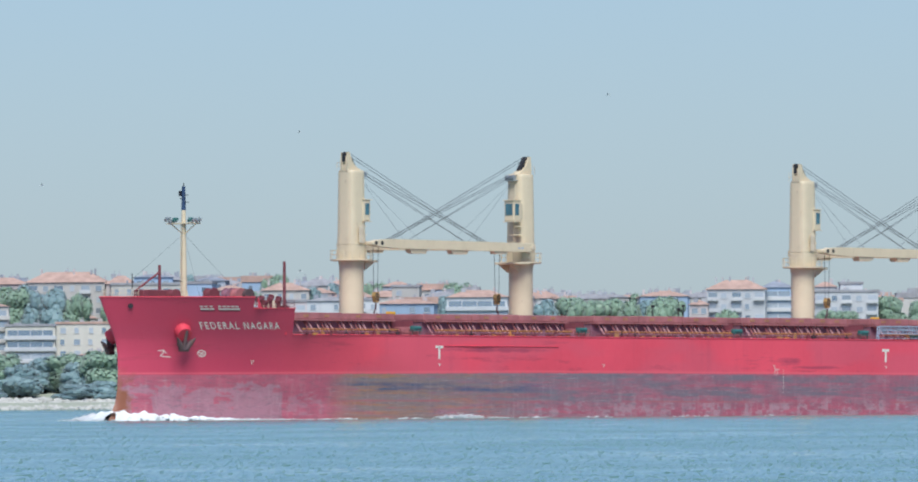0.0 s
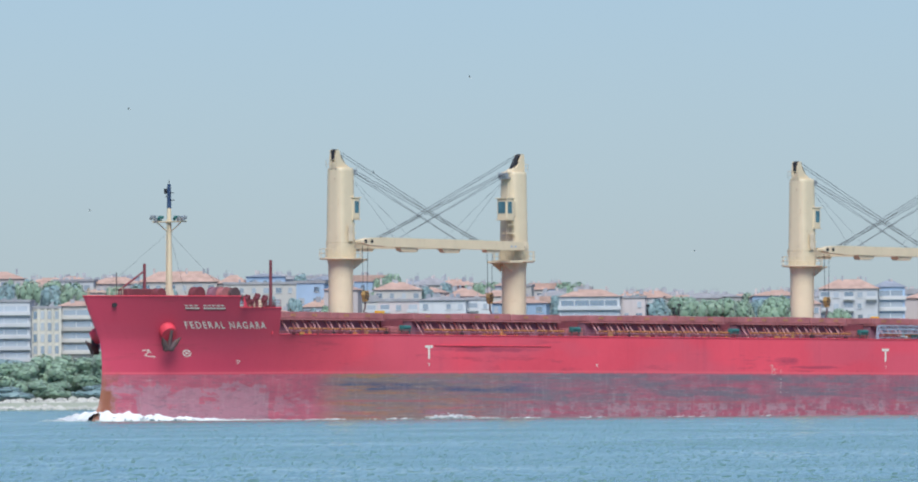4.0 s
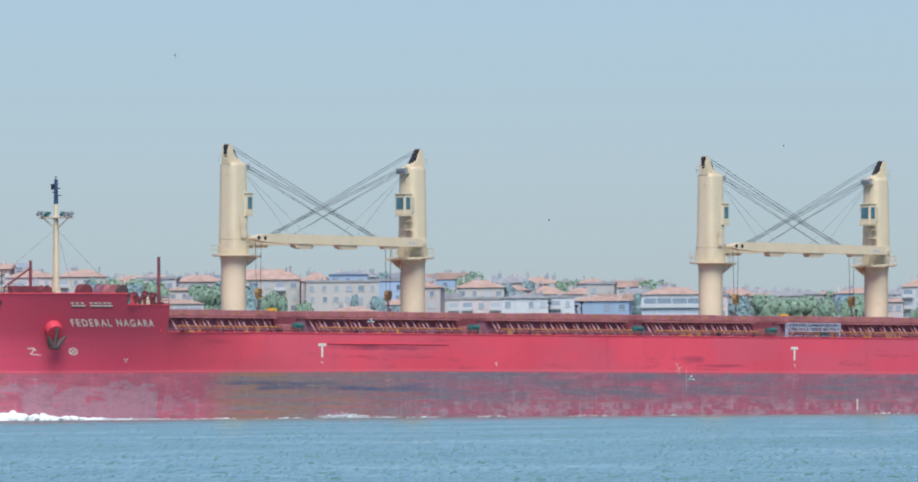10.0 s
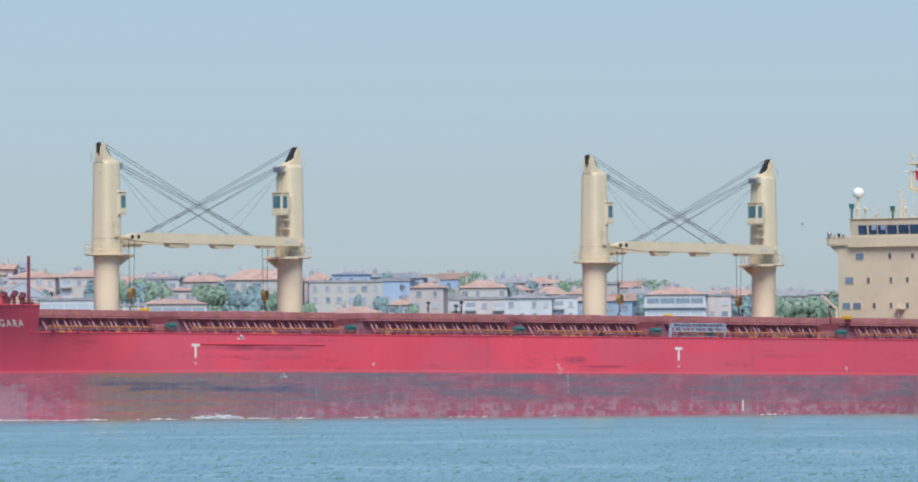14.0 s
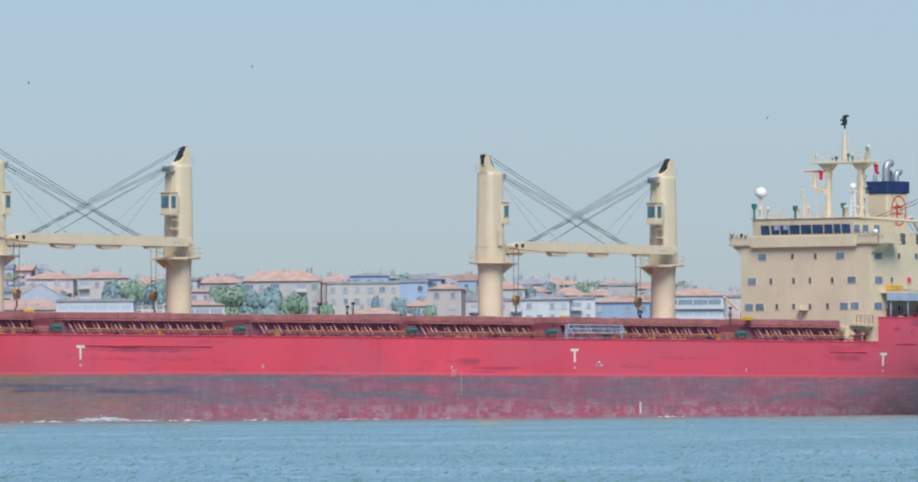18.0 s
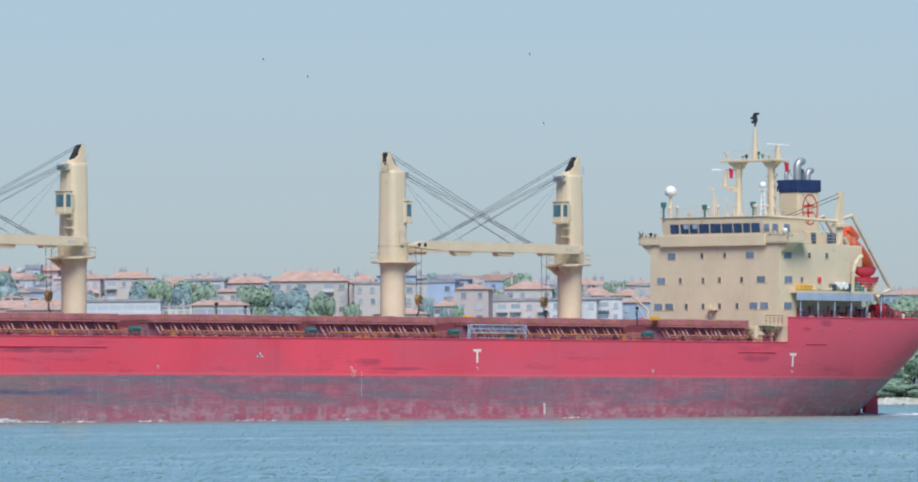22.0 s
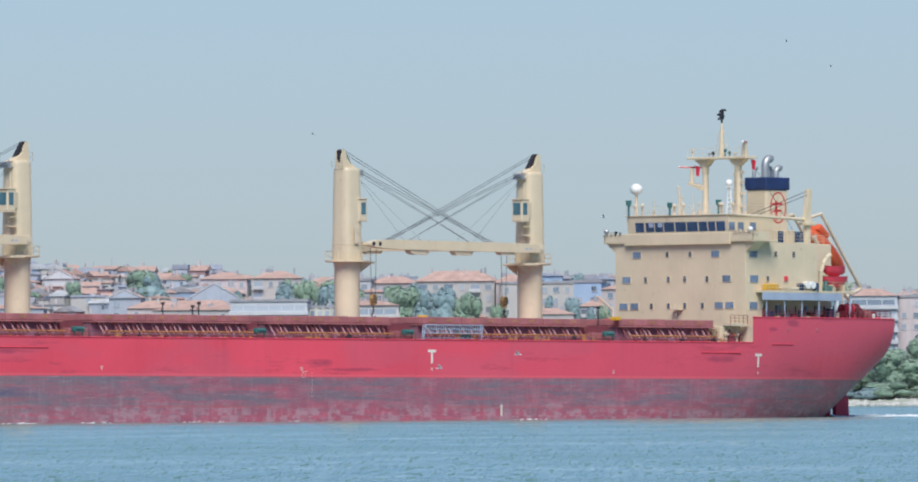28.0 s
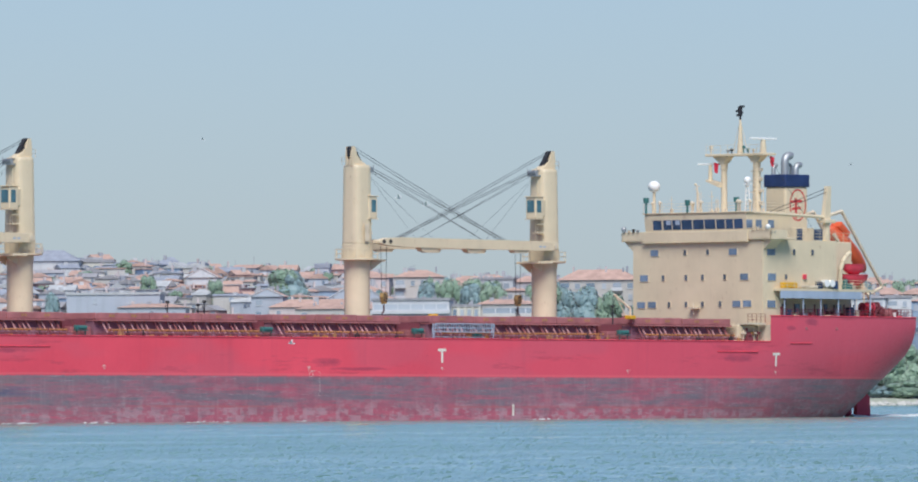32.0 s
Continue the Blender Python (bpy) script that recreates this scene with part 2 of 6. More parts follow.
M["stay"] = paint("faded_red_paint", (0.60, 0.33, 0.34), 0.7, rust=0.1)
M["coaming"] = paint("coaming_paint", (0.27, 0.13, 0.17), 0.7, rust=0.1)
M["white"] = paint("white_paint", (0.80, 0.80, 0.77), 0.45, vary=0.06, rust=0.04)
M["mark"] = paint("white_marking", (0.80, 0.72, 0.64), 0.6, vary=0.12, rust=0.12)
M["steel"] = paint("galvanised_steel", (0.42, 0.44, 0.45), 0.45, 0.6, vary=0.2)
M["grey_blue"] = paint("grey_blue_paint", (0.37, 0.44, 0.55), 0.5, vary=0.15)
M["yellow"] = paint("yellow_paint", (0.75, 0.42, 0.03), 0.5, rust=0.1)
M["orange_pipe"] = paint("orange_pipe_paint", (0.50, 0.22, 0.07), 0.6, rust=0.25)
M["orange"] = paint("orange_fibreglass", (0.75, 0.13, 0.05), 0.4, vary=0.1)
M["green"] = paint("green_machine_paint", (0.045, 0.16, 0.15), 0.5, vary=0.2)
M["rope"] = paint("steel_rope", (0.035, 0.04, 0.05), 0.7, 0.1, vary=0.2, streak=0.0)
M["red_flag"] = paint("red_cloth", (0.65, 0.03, 0.06), 0.9, vary=0.1, streak=0.0)
M["logo"] = paint("red_emblem_paint", (0.62, 0.06, 0.06), 0.5, vary=0.1)


def glass(name, c):
    n = Nodes(name, 0.12, 0.0, 0.6)
    n.color(n.mix(n.ramp(n.noise(0.6, 3), 0.3, 0.7), scaled(c, 0.7), scaled(c, 1.3)))
    return n.m


# the blue of the house windows has the sky's reflection painted in
M["glass"] = glass("window_glass", (0.15, 0.21, 0.30))
M["bridge_glass"] = glass("bridge_glass", (0.035, 0.06, 0.13))
M["cab_glass"] = glass("cab_glass", (0.06, 0.15, 0.19))
M["port_glass"] = glass("port_glass", (0.10, 0.115, 0.14))
M["stencil"] = paint("worn_stencil_paint", (0.42, 0.22, 0.10), 0.7, rust=0.3)
M["scanner"] = paint("scanner_red_paint", (0.55, 0.10, 0.11), 0.5)
M["hook_yellow"] = paint("worn_yellow_paint", (0.38, 0.25, 0.10), 0.6, rust=0.3)


# ---- building kit ----
def part(name, bm, material, parent=None, label="", smooth=False, m=None):
    """Links a bmesh as one mesh object under a thing or a part."""
    bmesh.ops.recalc_face_normals(bm, faces=bm.faces)
    me = bpy.data.meshes.new(name)
    bm.to_mesh(me)
    bm.free()
    me.materials.append(M[material] if isinstance(material, str) else material)
    if smooth:
        for p in me.polygons:
            p.use_smooth = True
        me.set_sharp_from_angle(angle=radians(38))
    ob = new(name, me)
    if parent is not None:
        ob.parent = parent
    if m is not None:
        ob.matrix_basis = m
    if label:
        ob["label"] = label
    return ob


def thing(name, label, category, group="", kind="", m=None):
    ob = tagged(new(name), label, category, group, kind)
    ob.empty_display_size = 0.5
    if m is not None:
        ob.matrix_basis = m
    return ob


def box(bm, x0, x1, y0, y1, z0, z1, bev=0.0, m=None):
    r = bmesh.ops.create_cube(bm, size=1.0)
    t = Matrix.Translation(((x0 + x1) / 2, (y0 + y1) / 2, (z0 + z1) / 2)) @ Matrix.Diagonal((abs(x1 - x0), abs(y1 - y0), abs(z1 - z0), 1))
    bmesh.ops.transform(bm, matrix=(m @ t) if m is not None else t, verts=r["verts"])
    if bev:
        edges = {e for v in r["verts"] for e in v.link_edges}
        bmesh.ops.bevel(bm, geom=list(edges), offset=bev, segments=2, affect="EDGES", profile=0.5)
    return bm


def rod(bm, a, b, r0, r1=None, n=8, caps=True):
    """A round bar or cone from a to b."""
    a, b = Vector(a), Vector(b)
    d = b - a
    t = Matrix.Translation((a + b) / 2) @ d.to_track_quat("Z", "Y").to_matrix().to_4x4()
    bmesh.ops.create_cone(bm, cap_ends=caps, segments=n, radius1=r0, radius2=r0 if r1 is None else r1, depth=d.length, matrix=t)
    return bm


def pipe(bm, pts, r, n=8):
    for a, b in zip(pts[:-1], pts[1:]):
        rod(bm, a, b, r, None, n)
    return bm


def ball(bm, c, r, n=14, s=(1, 1, 1)):
    bmesh.ops.create_uvsphere(bm, u_segments=n, v_segments=max(6, n // 2), radius=r, matrix=Matrix.Translation(c) @ Matrix.Diagonal((*s, 1)))
    return bm


def prism(bm, poly, axis, lo, hi):
    """A polygon, given in the two other axes, pulled along an axis."""
    def at(p, v):
        return {"x": (v, p[0], p[1]), "y": (p[0], v, p[1]), "z": (p[0], p[1], v)}[axis]
    a = [bm.verts.new(at(p, lo)) for p in poly]
    b = [bm.verts.new(at(p, hi)) for p in poly]
    k = len(poly)
    bm.faces.new(a), bm.faces.new(b[::-1])
    for i in range(k):
        bm.faces.new((a[i], b[i], b[(i + 1) % k], a[(i + 1) % k]))
    return bm


def lathe(bm, prof, c=(0, 0), n=24, squash=(1, 1)):
    """A turned body about a vertical axis; prof: rows of radius and height."""
    rings = []
    for r, z in prof:
        rings.append([bm.verts.new((c[0] + squash[0] * r * math.cos(2 * math.pi * i / n), c[1] + squash[1] * r * math.sin(2 * math.pi * i / n), z)) for i in range(n)])
    for a, b in zip(rings[:-1], rings[1:]):
        for i in range(n):
            bm.faces.new((a[i], a[(i + 1) % n], b[(i + 1) % n], b[i]))
    bm.faces.new(rings[0][::-1]), bm.faces.new(rings[-1])
    return bm


def B():
    return bmesh.new()


def rail(name, pts, parent, height=1.05, mat="dark_red", step=1.6, bars=3, r=0.025):
    """A guard rail along a line of points on a deck."""
    bm = B()
    for a, b in zip(pts[:-1], pts[1:]):
        a, b = Vector(a), Vector(b)
        k = max(1, round((b - a).length / step))
        for i in range(k + 1):
            p = a.lerp(b, i / k)
            rod(bm, p, p + Vector((0, 0, height)), r * 1.2, None, 5)
        for j in range(bars):
            h = Vector((0, 0, height * (j + 1) / bars))
            rod(bm, a + h, b + h, r, None, 5)
    return part(name, bm, mat, parent)


# ---- the ship: x forward, y to port, z up from the waterline ----
MAIN, FC_TOP, FC_STEP, POOP = 9.1, 13.3, 12.05, 12.0


def lerp_table(table, v):
    for (a, p), (b, q) in zip(table[:-1], table[1:]):
        if v <= b:
            k = max(0.0, (v - a) / (b - a))
            return p + (q - p) * k
    return table[-1][1]


STEM = [(-6, 101.0), (-2, 100.0), (0, 98.9), (1.2, 98.2), (3, 97.8), (5, 97.7), (7, 97.75), (8.5, 98.1), (10, 98.9), (11.5, 99.7), (13.4, 100.6)]
KEEL = [(-101, 6.4), (-98, 4.1), (-95, 2.0), (-92.5, 0.2), (-90, -1.4), (-85, -3.2), (-76, -4.9), (-60, -5.5), (120, -5.5)]
AFT_B = [(-101, 7.9), (-98, 8.6), (-92, 9.75), (-85, 10.8), (-78, 11.5), (-70, 11.88), (120, 11.88)]


def half(x, z):
    """Half the ship's breadth at a place along it and a height."""
    b = lerp_table(AFT_B, x)
    if x > 50:
        k = 0.3 * min(1, max(0, (z + 1) / 6)) + 0.7 * min(1, max(0, (z - 5) / 8.4))   # flare above, near upright below
        d = max(0.0, lerp_table(STEM, z) - x)
        full = 44 - 20 * k
        p = 1.75 + 0.3 * k
        u = min(1.0, d / full)
        return b * (1 - (1 - u) ** p) + 0.12 * min(1, d * 5)
    if x < -45:
        zb = lerp_table(KEEL, x)
        k = min(1, max(0, (z - zb) / (12.0 - zb)))
        n = 2.25 + 6 * max(0, (x + 82) / 37) ** 1.5 if x > -82 else 2.25
        return b * (1 - (1 - k) ** n) ** (1 / n)
    return b


def hull_strip(bm, xs, low, high, nz):
    for side in (1, -1):
        rows = []
        for X in xs:
            zb = max(low, lerp_table(KEEL, X))
            col = []
            for j in range(nz + 1):
                z = zb + (high - zb) * j / nz
                w = max(0.0, (X - 60) / 40)
                x = X + (lerp_table(STEM, z) - 100) * w
                col.append(bm.verts.new((x, side * half(x, z), z)))
            rows.append(col)
        for a, b in zip(rows[:-1], rows[1:]):
            for j in range(nz):
                f = (a[j], b[j], b[j + 1], a[j + 1])
                bm.faces.new(f if side < 0 else f[::-1])
        yield rows


ship = thing("cargo_ship", "red bulk carrier with cream cranes under way, worn antifouling showing", "ship")


def make_hull():
    bm = B()
    xs = [-100, -99, -98, -97, -96, -94, -92, -90, -88, -85, -82, -78, -75, -72.4, -68, -62, -56, -50, -40, -20, 0, 20, 40, 50, 55, 60, 64, 68, 72, 76, 80.5, 83, 85.6, 87.5, 89, 91, 93, 94.5, 96, 97, 98, 98.8, 99.4, 99.8, 100]
    port, star = hull_strip(bm, xs, -2.5, MAIN, 26)
    for j in range(26):   # transom
        bm.faces.new((port[0][j], star[0][j], star[0][j + 1], port[0][j + 1]))
    for lo, hi, top, nz in ((85.6, 100, FC_TOP, 10), (80.5, 85.6, FC_STEP, 7), (-100, -72.4, POOP, 7)):
        a, b = hull_strip(bm, [x for x in xs if lo <= x <= hi], MAIN, top, nz)
        if lo == -100:
            for j in range(nz):
                bm.faces.new((a[0][j], b[0][j], b[0][j + 1], a[0][j + 1]))
    bmesh.ops.remove_doubles(bm, verts=bm.verts, dist=0.002)
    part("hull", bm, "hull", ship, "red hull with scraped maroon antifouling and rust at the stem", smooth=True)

    def deck(name, lo, hi, z, mat):
        bm = B()
        cols = []
        for X in [x for x in xs if lo <= x <= hi]:
            w = max(0.0, (X - 60) / 40)
            x = X + (lerp_table(STEM, z) - 100) * w
            h = max(0.01, half(x, z) - 0.03)
            cols.append([bm.verts.new((x, h, z)), bm.verts.new((x, -h, z))])
        for a, b in zip(cols[:-1], cols[1:]):
            bm.faces.new((a[0], b[0], b[1], a[1]))
        part(name, bm, mat, ship)
    deck("main_deck", -100, 100, 9.06, "deck_red")
    deck("forecastle_deck", 80.5, 100, 11.9, "deck_red")
    deck("poop_deck", -100, -72.4, 11.0, "deck_red")
    for name, x, z in (("forecastle_bulkhead", 80.55, 11.9), ("poop_bulkhead", -72.45, 11.0)):
        h = half(x, 9.5) - 0.05
        part(name, box(B(), x - 0.06, x + 0.06, -h, h, 9.08, z), "bright_red" if x > 0 else "cream_dirty", ship)
    # rounded capping on the bulwarks
    for name, lo, hi, z in (("bulwark_cap", 85.6, 100, FC_TOP), ("bulwark_cap", 80.5, 85.6, FC_STEP), ("bulwark_cap", -100, -72.4, POOP), ("gunwale", -72.4, 80.5, MAIN)):
        for side in (1, -1):
            bm = B()
            line = []
            for X in [x for x in xs if lo <= x <= hi]:
                x = X + (lerp_table(STEM, z) - 100) * max(0.0, (X - 60) / 40)
                line.append((x, side * half(x, z), z))
            pipe(bm, line, 0.07, 6)
            part(name, bm, "bright_red", ship)
    # break of the poop and of the forecastle: sloping end plates of the bulwarks
    for x, z, d in ((85.6, FC_TOP, -1),):
        for side in (1, -1):
            y = side * (half(x, z) - 0.03)
            base = MAIN if d > 0 else FC_STEP
            part("bulwark_end", prism(B(), [(x, base), (x + d * 0.75, base), (x + d * 0.35, z - 0.7), (x + d * 0.05, z)], "y", y - 0.05, y + 0.02), "bright_red", ship)
    # fender bars welded along the side
    for lo, hi, z in ((37.2, 56.6, 7.95), (-70.3, -63.8, 7.92), (-79.6, -75.8, 8.92)):
        bm = B()
        n = 4
        for i in range(n):
            a, b = lo + (hi - lo) * i / n, lo + (hi - lo) * (i + 1) / n
            rod(bm, (a, half(a, z) + 0.02, z), (b, half(b, z) + 0.02, z), 0.07, None, 8)
        part("fender_bar", bm, "bright_red", ship, "long half-round fender bar")


def on_hull(u, v, out):
    return (u, half(u, v) + out, v)


def wrap(bm, out=0.03):
    """Lays a flat drawing (x along the ship, z up) on the port side."""
    for v in bm.verts:
        v.co = on_hull(v.co.x, v.co.z, out)
    return bm


def wrap_upright(bm, z0, out=0.03):
    """The same, but set out so that the letters look upright on the flare when seen from abeam and ahead."""
    for v in bm.verts:
        v.co.x += 1.13 * (half(v.co.x, v.co.z) - half(v.co.x, z0))
    return wrap(bm, out)


def stroke(bm, pts, w, close=False, side=0.0):
    """A painted line of width w through points of the x-z plane."""
    k = len(pts)
    for i in range(k if close else k - 1):
        a, b = Vector((pts[i][0], 0, pts[i][1])), Vector((pts[(i + 1) % k][0], 0, pts[(i + 1) % k][1]))
        d = (b - a).normalized()
        s = Vector((-d.z, 0, d.x)) * w / 2
        a, b = a - d * w * 0.4, b + d * w * 0.4
        bm.faces.new([bm.verts.new(p) for p in (a - s, b - s, b + s, a + s)])
    return bm


def make_markings():
    text = bpy.data.curves.new("ship_name", "FONT")
    text.body, text.size, text.space_character, text.offset = "FEDERAL NAGARA", 1.0, 1.34, 0.014
    holder = bpy.data.objects.new("ship_name", text)
    scene.collection.objects.link(holder)
    bpy.context.view_layer.update()
    flat = bpy.data.meshes.new_from_object(holder.evaluated_get(bpy.context.evaluated_depsgraph_get()))
    bpy.data.objects.remove(holder)
    bm = B()
    bm.from_mesh(flat)
    lo, hi = min(v.co.x for v in bm.verts), max(v.co.x for v in bm.verts)
    top = max(v.co.y for v in bm.verts)
    for v in bm.verts:
        v.co = (90.35 - (v.co.x - lo) / (hi - lo) * 8.75, 0, 9.72 + v.co.y / top * 0.76)
    words = (B(), B())
    for f in bm.faces:
        w = words[0 if f.calc_center_median().x > 86.1 else 1]
        w.faces.new([w.verts.new(v.co) for v in f.verts])
    bm.free()
    for w in words:
        part("ship_name", wrap_upright(w, 9.9), "mark", ship, "ship's name in white capital letters on the bow")
    # a line of unreadable writing above the name
    x = 91.2
    for w in (0.33, 0.3, 0.36, 0, 0.33, 0.34, 0.3, 0.36, 0.34):
        if w:
            bm = stroke(B(), [(x, 11.95), (x - w, 11.95)], 0.15)
            stroke(bm, [(x - 0.04, 12.24), (x - w + 0.08, 12.24)], 0.14)
            part("small_writing", wrap_upright(bm, 12.0), "mark", ship)
            # dark bar painted as the shadow of the raised letter
            part("letter_shade", wrap_upright(stroke(B(), [(x + 0.05, 11.76), (x - w, 11.76)], 0.13), 12.0), "dark_red", ship)
        x -= 0.46
    for x, z in ((57.5, 7.26), (-20.7, 7.3), (-73.4, 7.12)):   # tug marks
        bm = B()
        stroke(bm, [(x + 0.5, z + 0.56), (x - 0.5, z + 0.56)], 0.3)
        stroke(bm, [(x, z + 0.56), (x, z - 0.72)], 0.29)
        part("tug_mark", wrap(bm), "mark", ship, "white T-shaped tug mark")
        bm = B()
        stroke(bm, [(x + 0.17, z - 1.35), (x - 0.17, z - 1.38), (x - 0.05, z - 1.62)], 0.05, True)
        part("small_mark", wrap(bm), "mark", ship)
    for x, z in ((83.5, 5.95), (29.4, 5.75), (-0.6, 5.75), (-49.5, 5.6)):
        bm = B()
        stroke(bm, [(x + 0.2, z + 0.18), (x - 0.18, z + 0.2), (x - 0.03, z - 0.18)], 0.05, True)
        part("small_mark", wrap(bm), "mark", ship)
    bm = B()   # bow thruster sign
    c, r = (89.3, 6.95), 0.35
    ring = [(c[0] + r * 1.15 * math.cos(a * math.pi / 8), c[1] + r * math.sin(a * math.pi / 8)) for a in range(16)]
    stroke(bm, ring, 0.1, True)
    stroke(bm, [ring[2], ring[10]], 0.09), stroke(bm, [ring[6], ring[14]], 0.09)
    part("thruster_mark", wrap_upright(bm, 6.95), "mark", ship, "white ring with a cross")
    bm = B()   # bulb sign
    stroke(bm, [(93.8, 7.25), (93.2, 7.3), (93.3, 7.0), (93.6, 6.7), (93.3, 6.6), (92.6, 6.55)], 0.09)
    stroke(bm, [(93.2, 7.3), (93.0, 7.0)], 0.09)
    part("bulb_mark", wrap_upright(bm, 6.9), "mark", ship, "white line sign for the bulbous bow")
    x = -2.2   # load line and draught scale
    for k in range(8):
        part("draught_mark", wrap(stroke(B(), [(x, 5.4 - k * 0.35), (x, 5.24 - k * 0.35)], 0.05)), "mark", ship)
    part("load_line", wrap(stroke(B(), [(x + 1.5, 5.5), (x + 0.7, 5.5)], 0.05)), "mark", ship)
    ring = [(x + 1.3 + 0.28 * math.cos(a * math.pi / 6), 5.1 + 0.28 * math.sin(a * math.pi / 6)) for a in range(12)]
    part("load_line_ring", wrap(stroke(B(), ring, 0.045, True)), "mark", ship, "white load line ring")
    part("waterline_patch", wrap(stroke(B(), [(-31.6, 1.8), (-31.6, 0.8)], 0.3)), "mark", ship, "pale scraped patch")


def make_anchor(side):
    y = half(91.9, 9.6)
    m = pose(91.9, side * (y - 0.35), 9.65 if side > 0 else 10.1, 0, 0, 0)
    reach = 1.15 if side > 0 else 2.5
    bm = B()
    d = Vector((0.35, side * 0.75, -0.55)).normalized()
    rod(bm, -d * 0.8, d * reach, 1.1, 0.85, 18)
    bolster = part("anchor_bolster", bm, "bright_red", ship, "round red anchor bolster", smooth=True, m=m)
    bm = B()
    o = d * (reach + 0.25) + Vector((-0.1, 0, -0.1))
    s = Vector((1.0, -0.25 * side, 0)).normalized()
    up = Vector((0, 0.25 * side, 1)).normalized()
    rod(bm, o + up * 0.75, o - up * 1.35, 0.16, 0.24, 10)
    rod(bm, o - up * 1.4 - s * 0.6, o - up * 1.4 + s * 0.6, 0.27, 0.27, 10)
    for q in (-1, 1):   # broad flukes that rise from the crown to a point
        a, b, c = o - up * 1.35 + s * q * 0.3, o + s * q * 1.2 + up * 0.05, o - up * 0.75 + s * q * 0.7
        rod(bm, a, c, 0.3, 0.34, 8)
        rod(bm, c, b + d * 0.25, 0.34, 0.06, 8)
    part("anchor", bm, "anchor", bolster, "dark iron stockless anchor")


def make_hatch(lo, hi, first):
    """Coaming with slanting stays, a two-part cover above and pipes beside it."""
    z0, z1, z2, w = 9.08, 10.85, 11.62, 9.2
    h = part("hatch", box(B(), lo, hi, -w + 0.5, w - 0.5, z0, z1), "coaming", ship, "cargo hatch with a dark red coaming")
    n = max(2, round((hi - lo) / 7.2))
    for i in range(n):
        a, b = lo + (hi - lo) * i / n - 0.2 * (i == 0), lo + (hi - lo) * (i + 1) / n + 0.2 * (i == n - 1)
        bm = box(B(), a + 0.04, b - 0.04, -w, w, z1 + 0.08, z2 + 0.05 * (i % 2), 0.06)
        part("hatch_cover", bm, "deck_red", h)
        for q in (0.3, 0.7):   # yellow cleats
            x = a + (b - a) * q
            [part("stencil_mark", box(B(), x + k - 0.13, x + k + 0.13, w, w + 0.05, z2 - 0.45, z2 - 0.18), "stencil", h) for k in (-0.22, 0.22)]
    part("coaming_lip", box(B(), lo - 0.1, hi + 0.1, -w - 0.25, w + 0.25, z1 - 0.12, z1 + 0.06), "deck_red", h)
    x, k = lo + 0.8, 0
    while x < hi - 0.5:
        for side in (1, -1):
            bm = B()
            prism(bm, [(side * (w - 0.5), z1 - 0.1), (side * (w - 0.28), z1 - 0.1), (side * (w + 1.12), z0), (side * (w + 0.88), z0)], "x", x - 0.026, x + 0.026)
            part("coaming_stay", bm, "stay" if k % 3 else "deck_red", h)
        k += 1
        x += (0.62, 0.8, 1.25, 0.62, 1.5, 0.7)[k % 6]
    for side in (1, -1):
        bm = B()
        rod(bm, (lo + 0.5, side * (w + 1.25), 9.74), (hi - 0.5, side * (w + 1.25), 9.74), 0.1, None, 8)
        x = lo + 1.0
        while x < hi - 0.5:
            rod(bm, (x, side * (w + 1.25), 9.08), (x, side * (w + 1.25), 9.72), 0.05, None, 5)
            x += 2.6
        part("deck_pipe", bm, "orange_pipe", h, "orange-brown pipe on low supports")
        bm = B()
        rod(bm, (lo - 1.5, side * (w + 1.6), 9.35), (hi + 1.5, side * (w + 1.6), 9.35), 0.06, None, 6)
        part("cable_pipe", bm, "dark_red", h)
        part("hydraulic_pipe", rod(B(), (lo + 0.2, side * (w + 1.45), 9.5), (hi - 0.2, side * (w + 1.45), 9.5), 0.05, None, 6), "coaming", h)
    rng = random.Random(int(lo * 10))
    x = lo + 0.6
    while x < hi - 0.4:   # valves, boxes and pipe ends along the deck edge
        a, tall, y = rng.uniform(0.1, 0.4), rng.uniform(0.25, 0.85), w + rng.uniform(1.35, 2.1)
        bm = box(B(), x - a, x + a, y - 0.12, y + 0.12, 9.08, 9.08 + tall * 0.6, 0.02)
        rod(bm, (x, y, 9.1), (x, y, 9.1 + tall), 0.06, None, 6)
        part("deck_valve", bm, rng.choice(("dark_red", "orange_pipe", "dark_red", "coaming", "stencil", "black")), h)
        x += rng.uniform(0.45, 1.3)
    return h


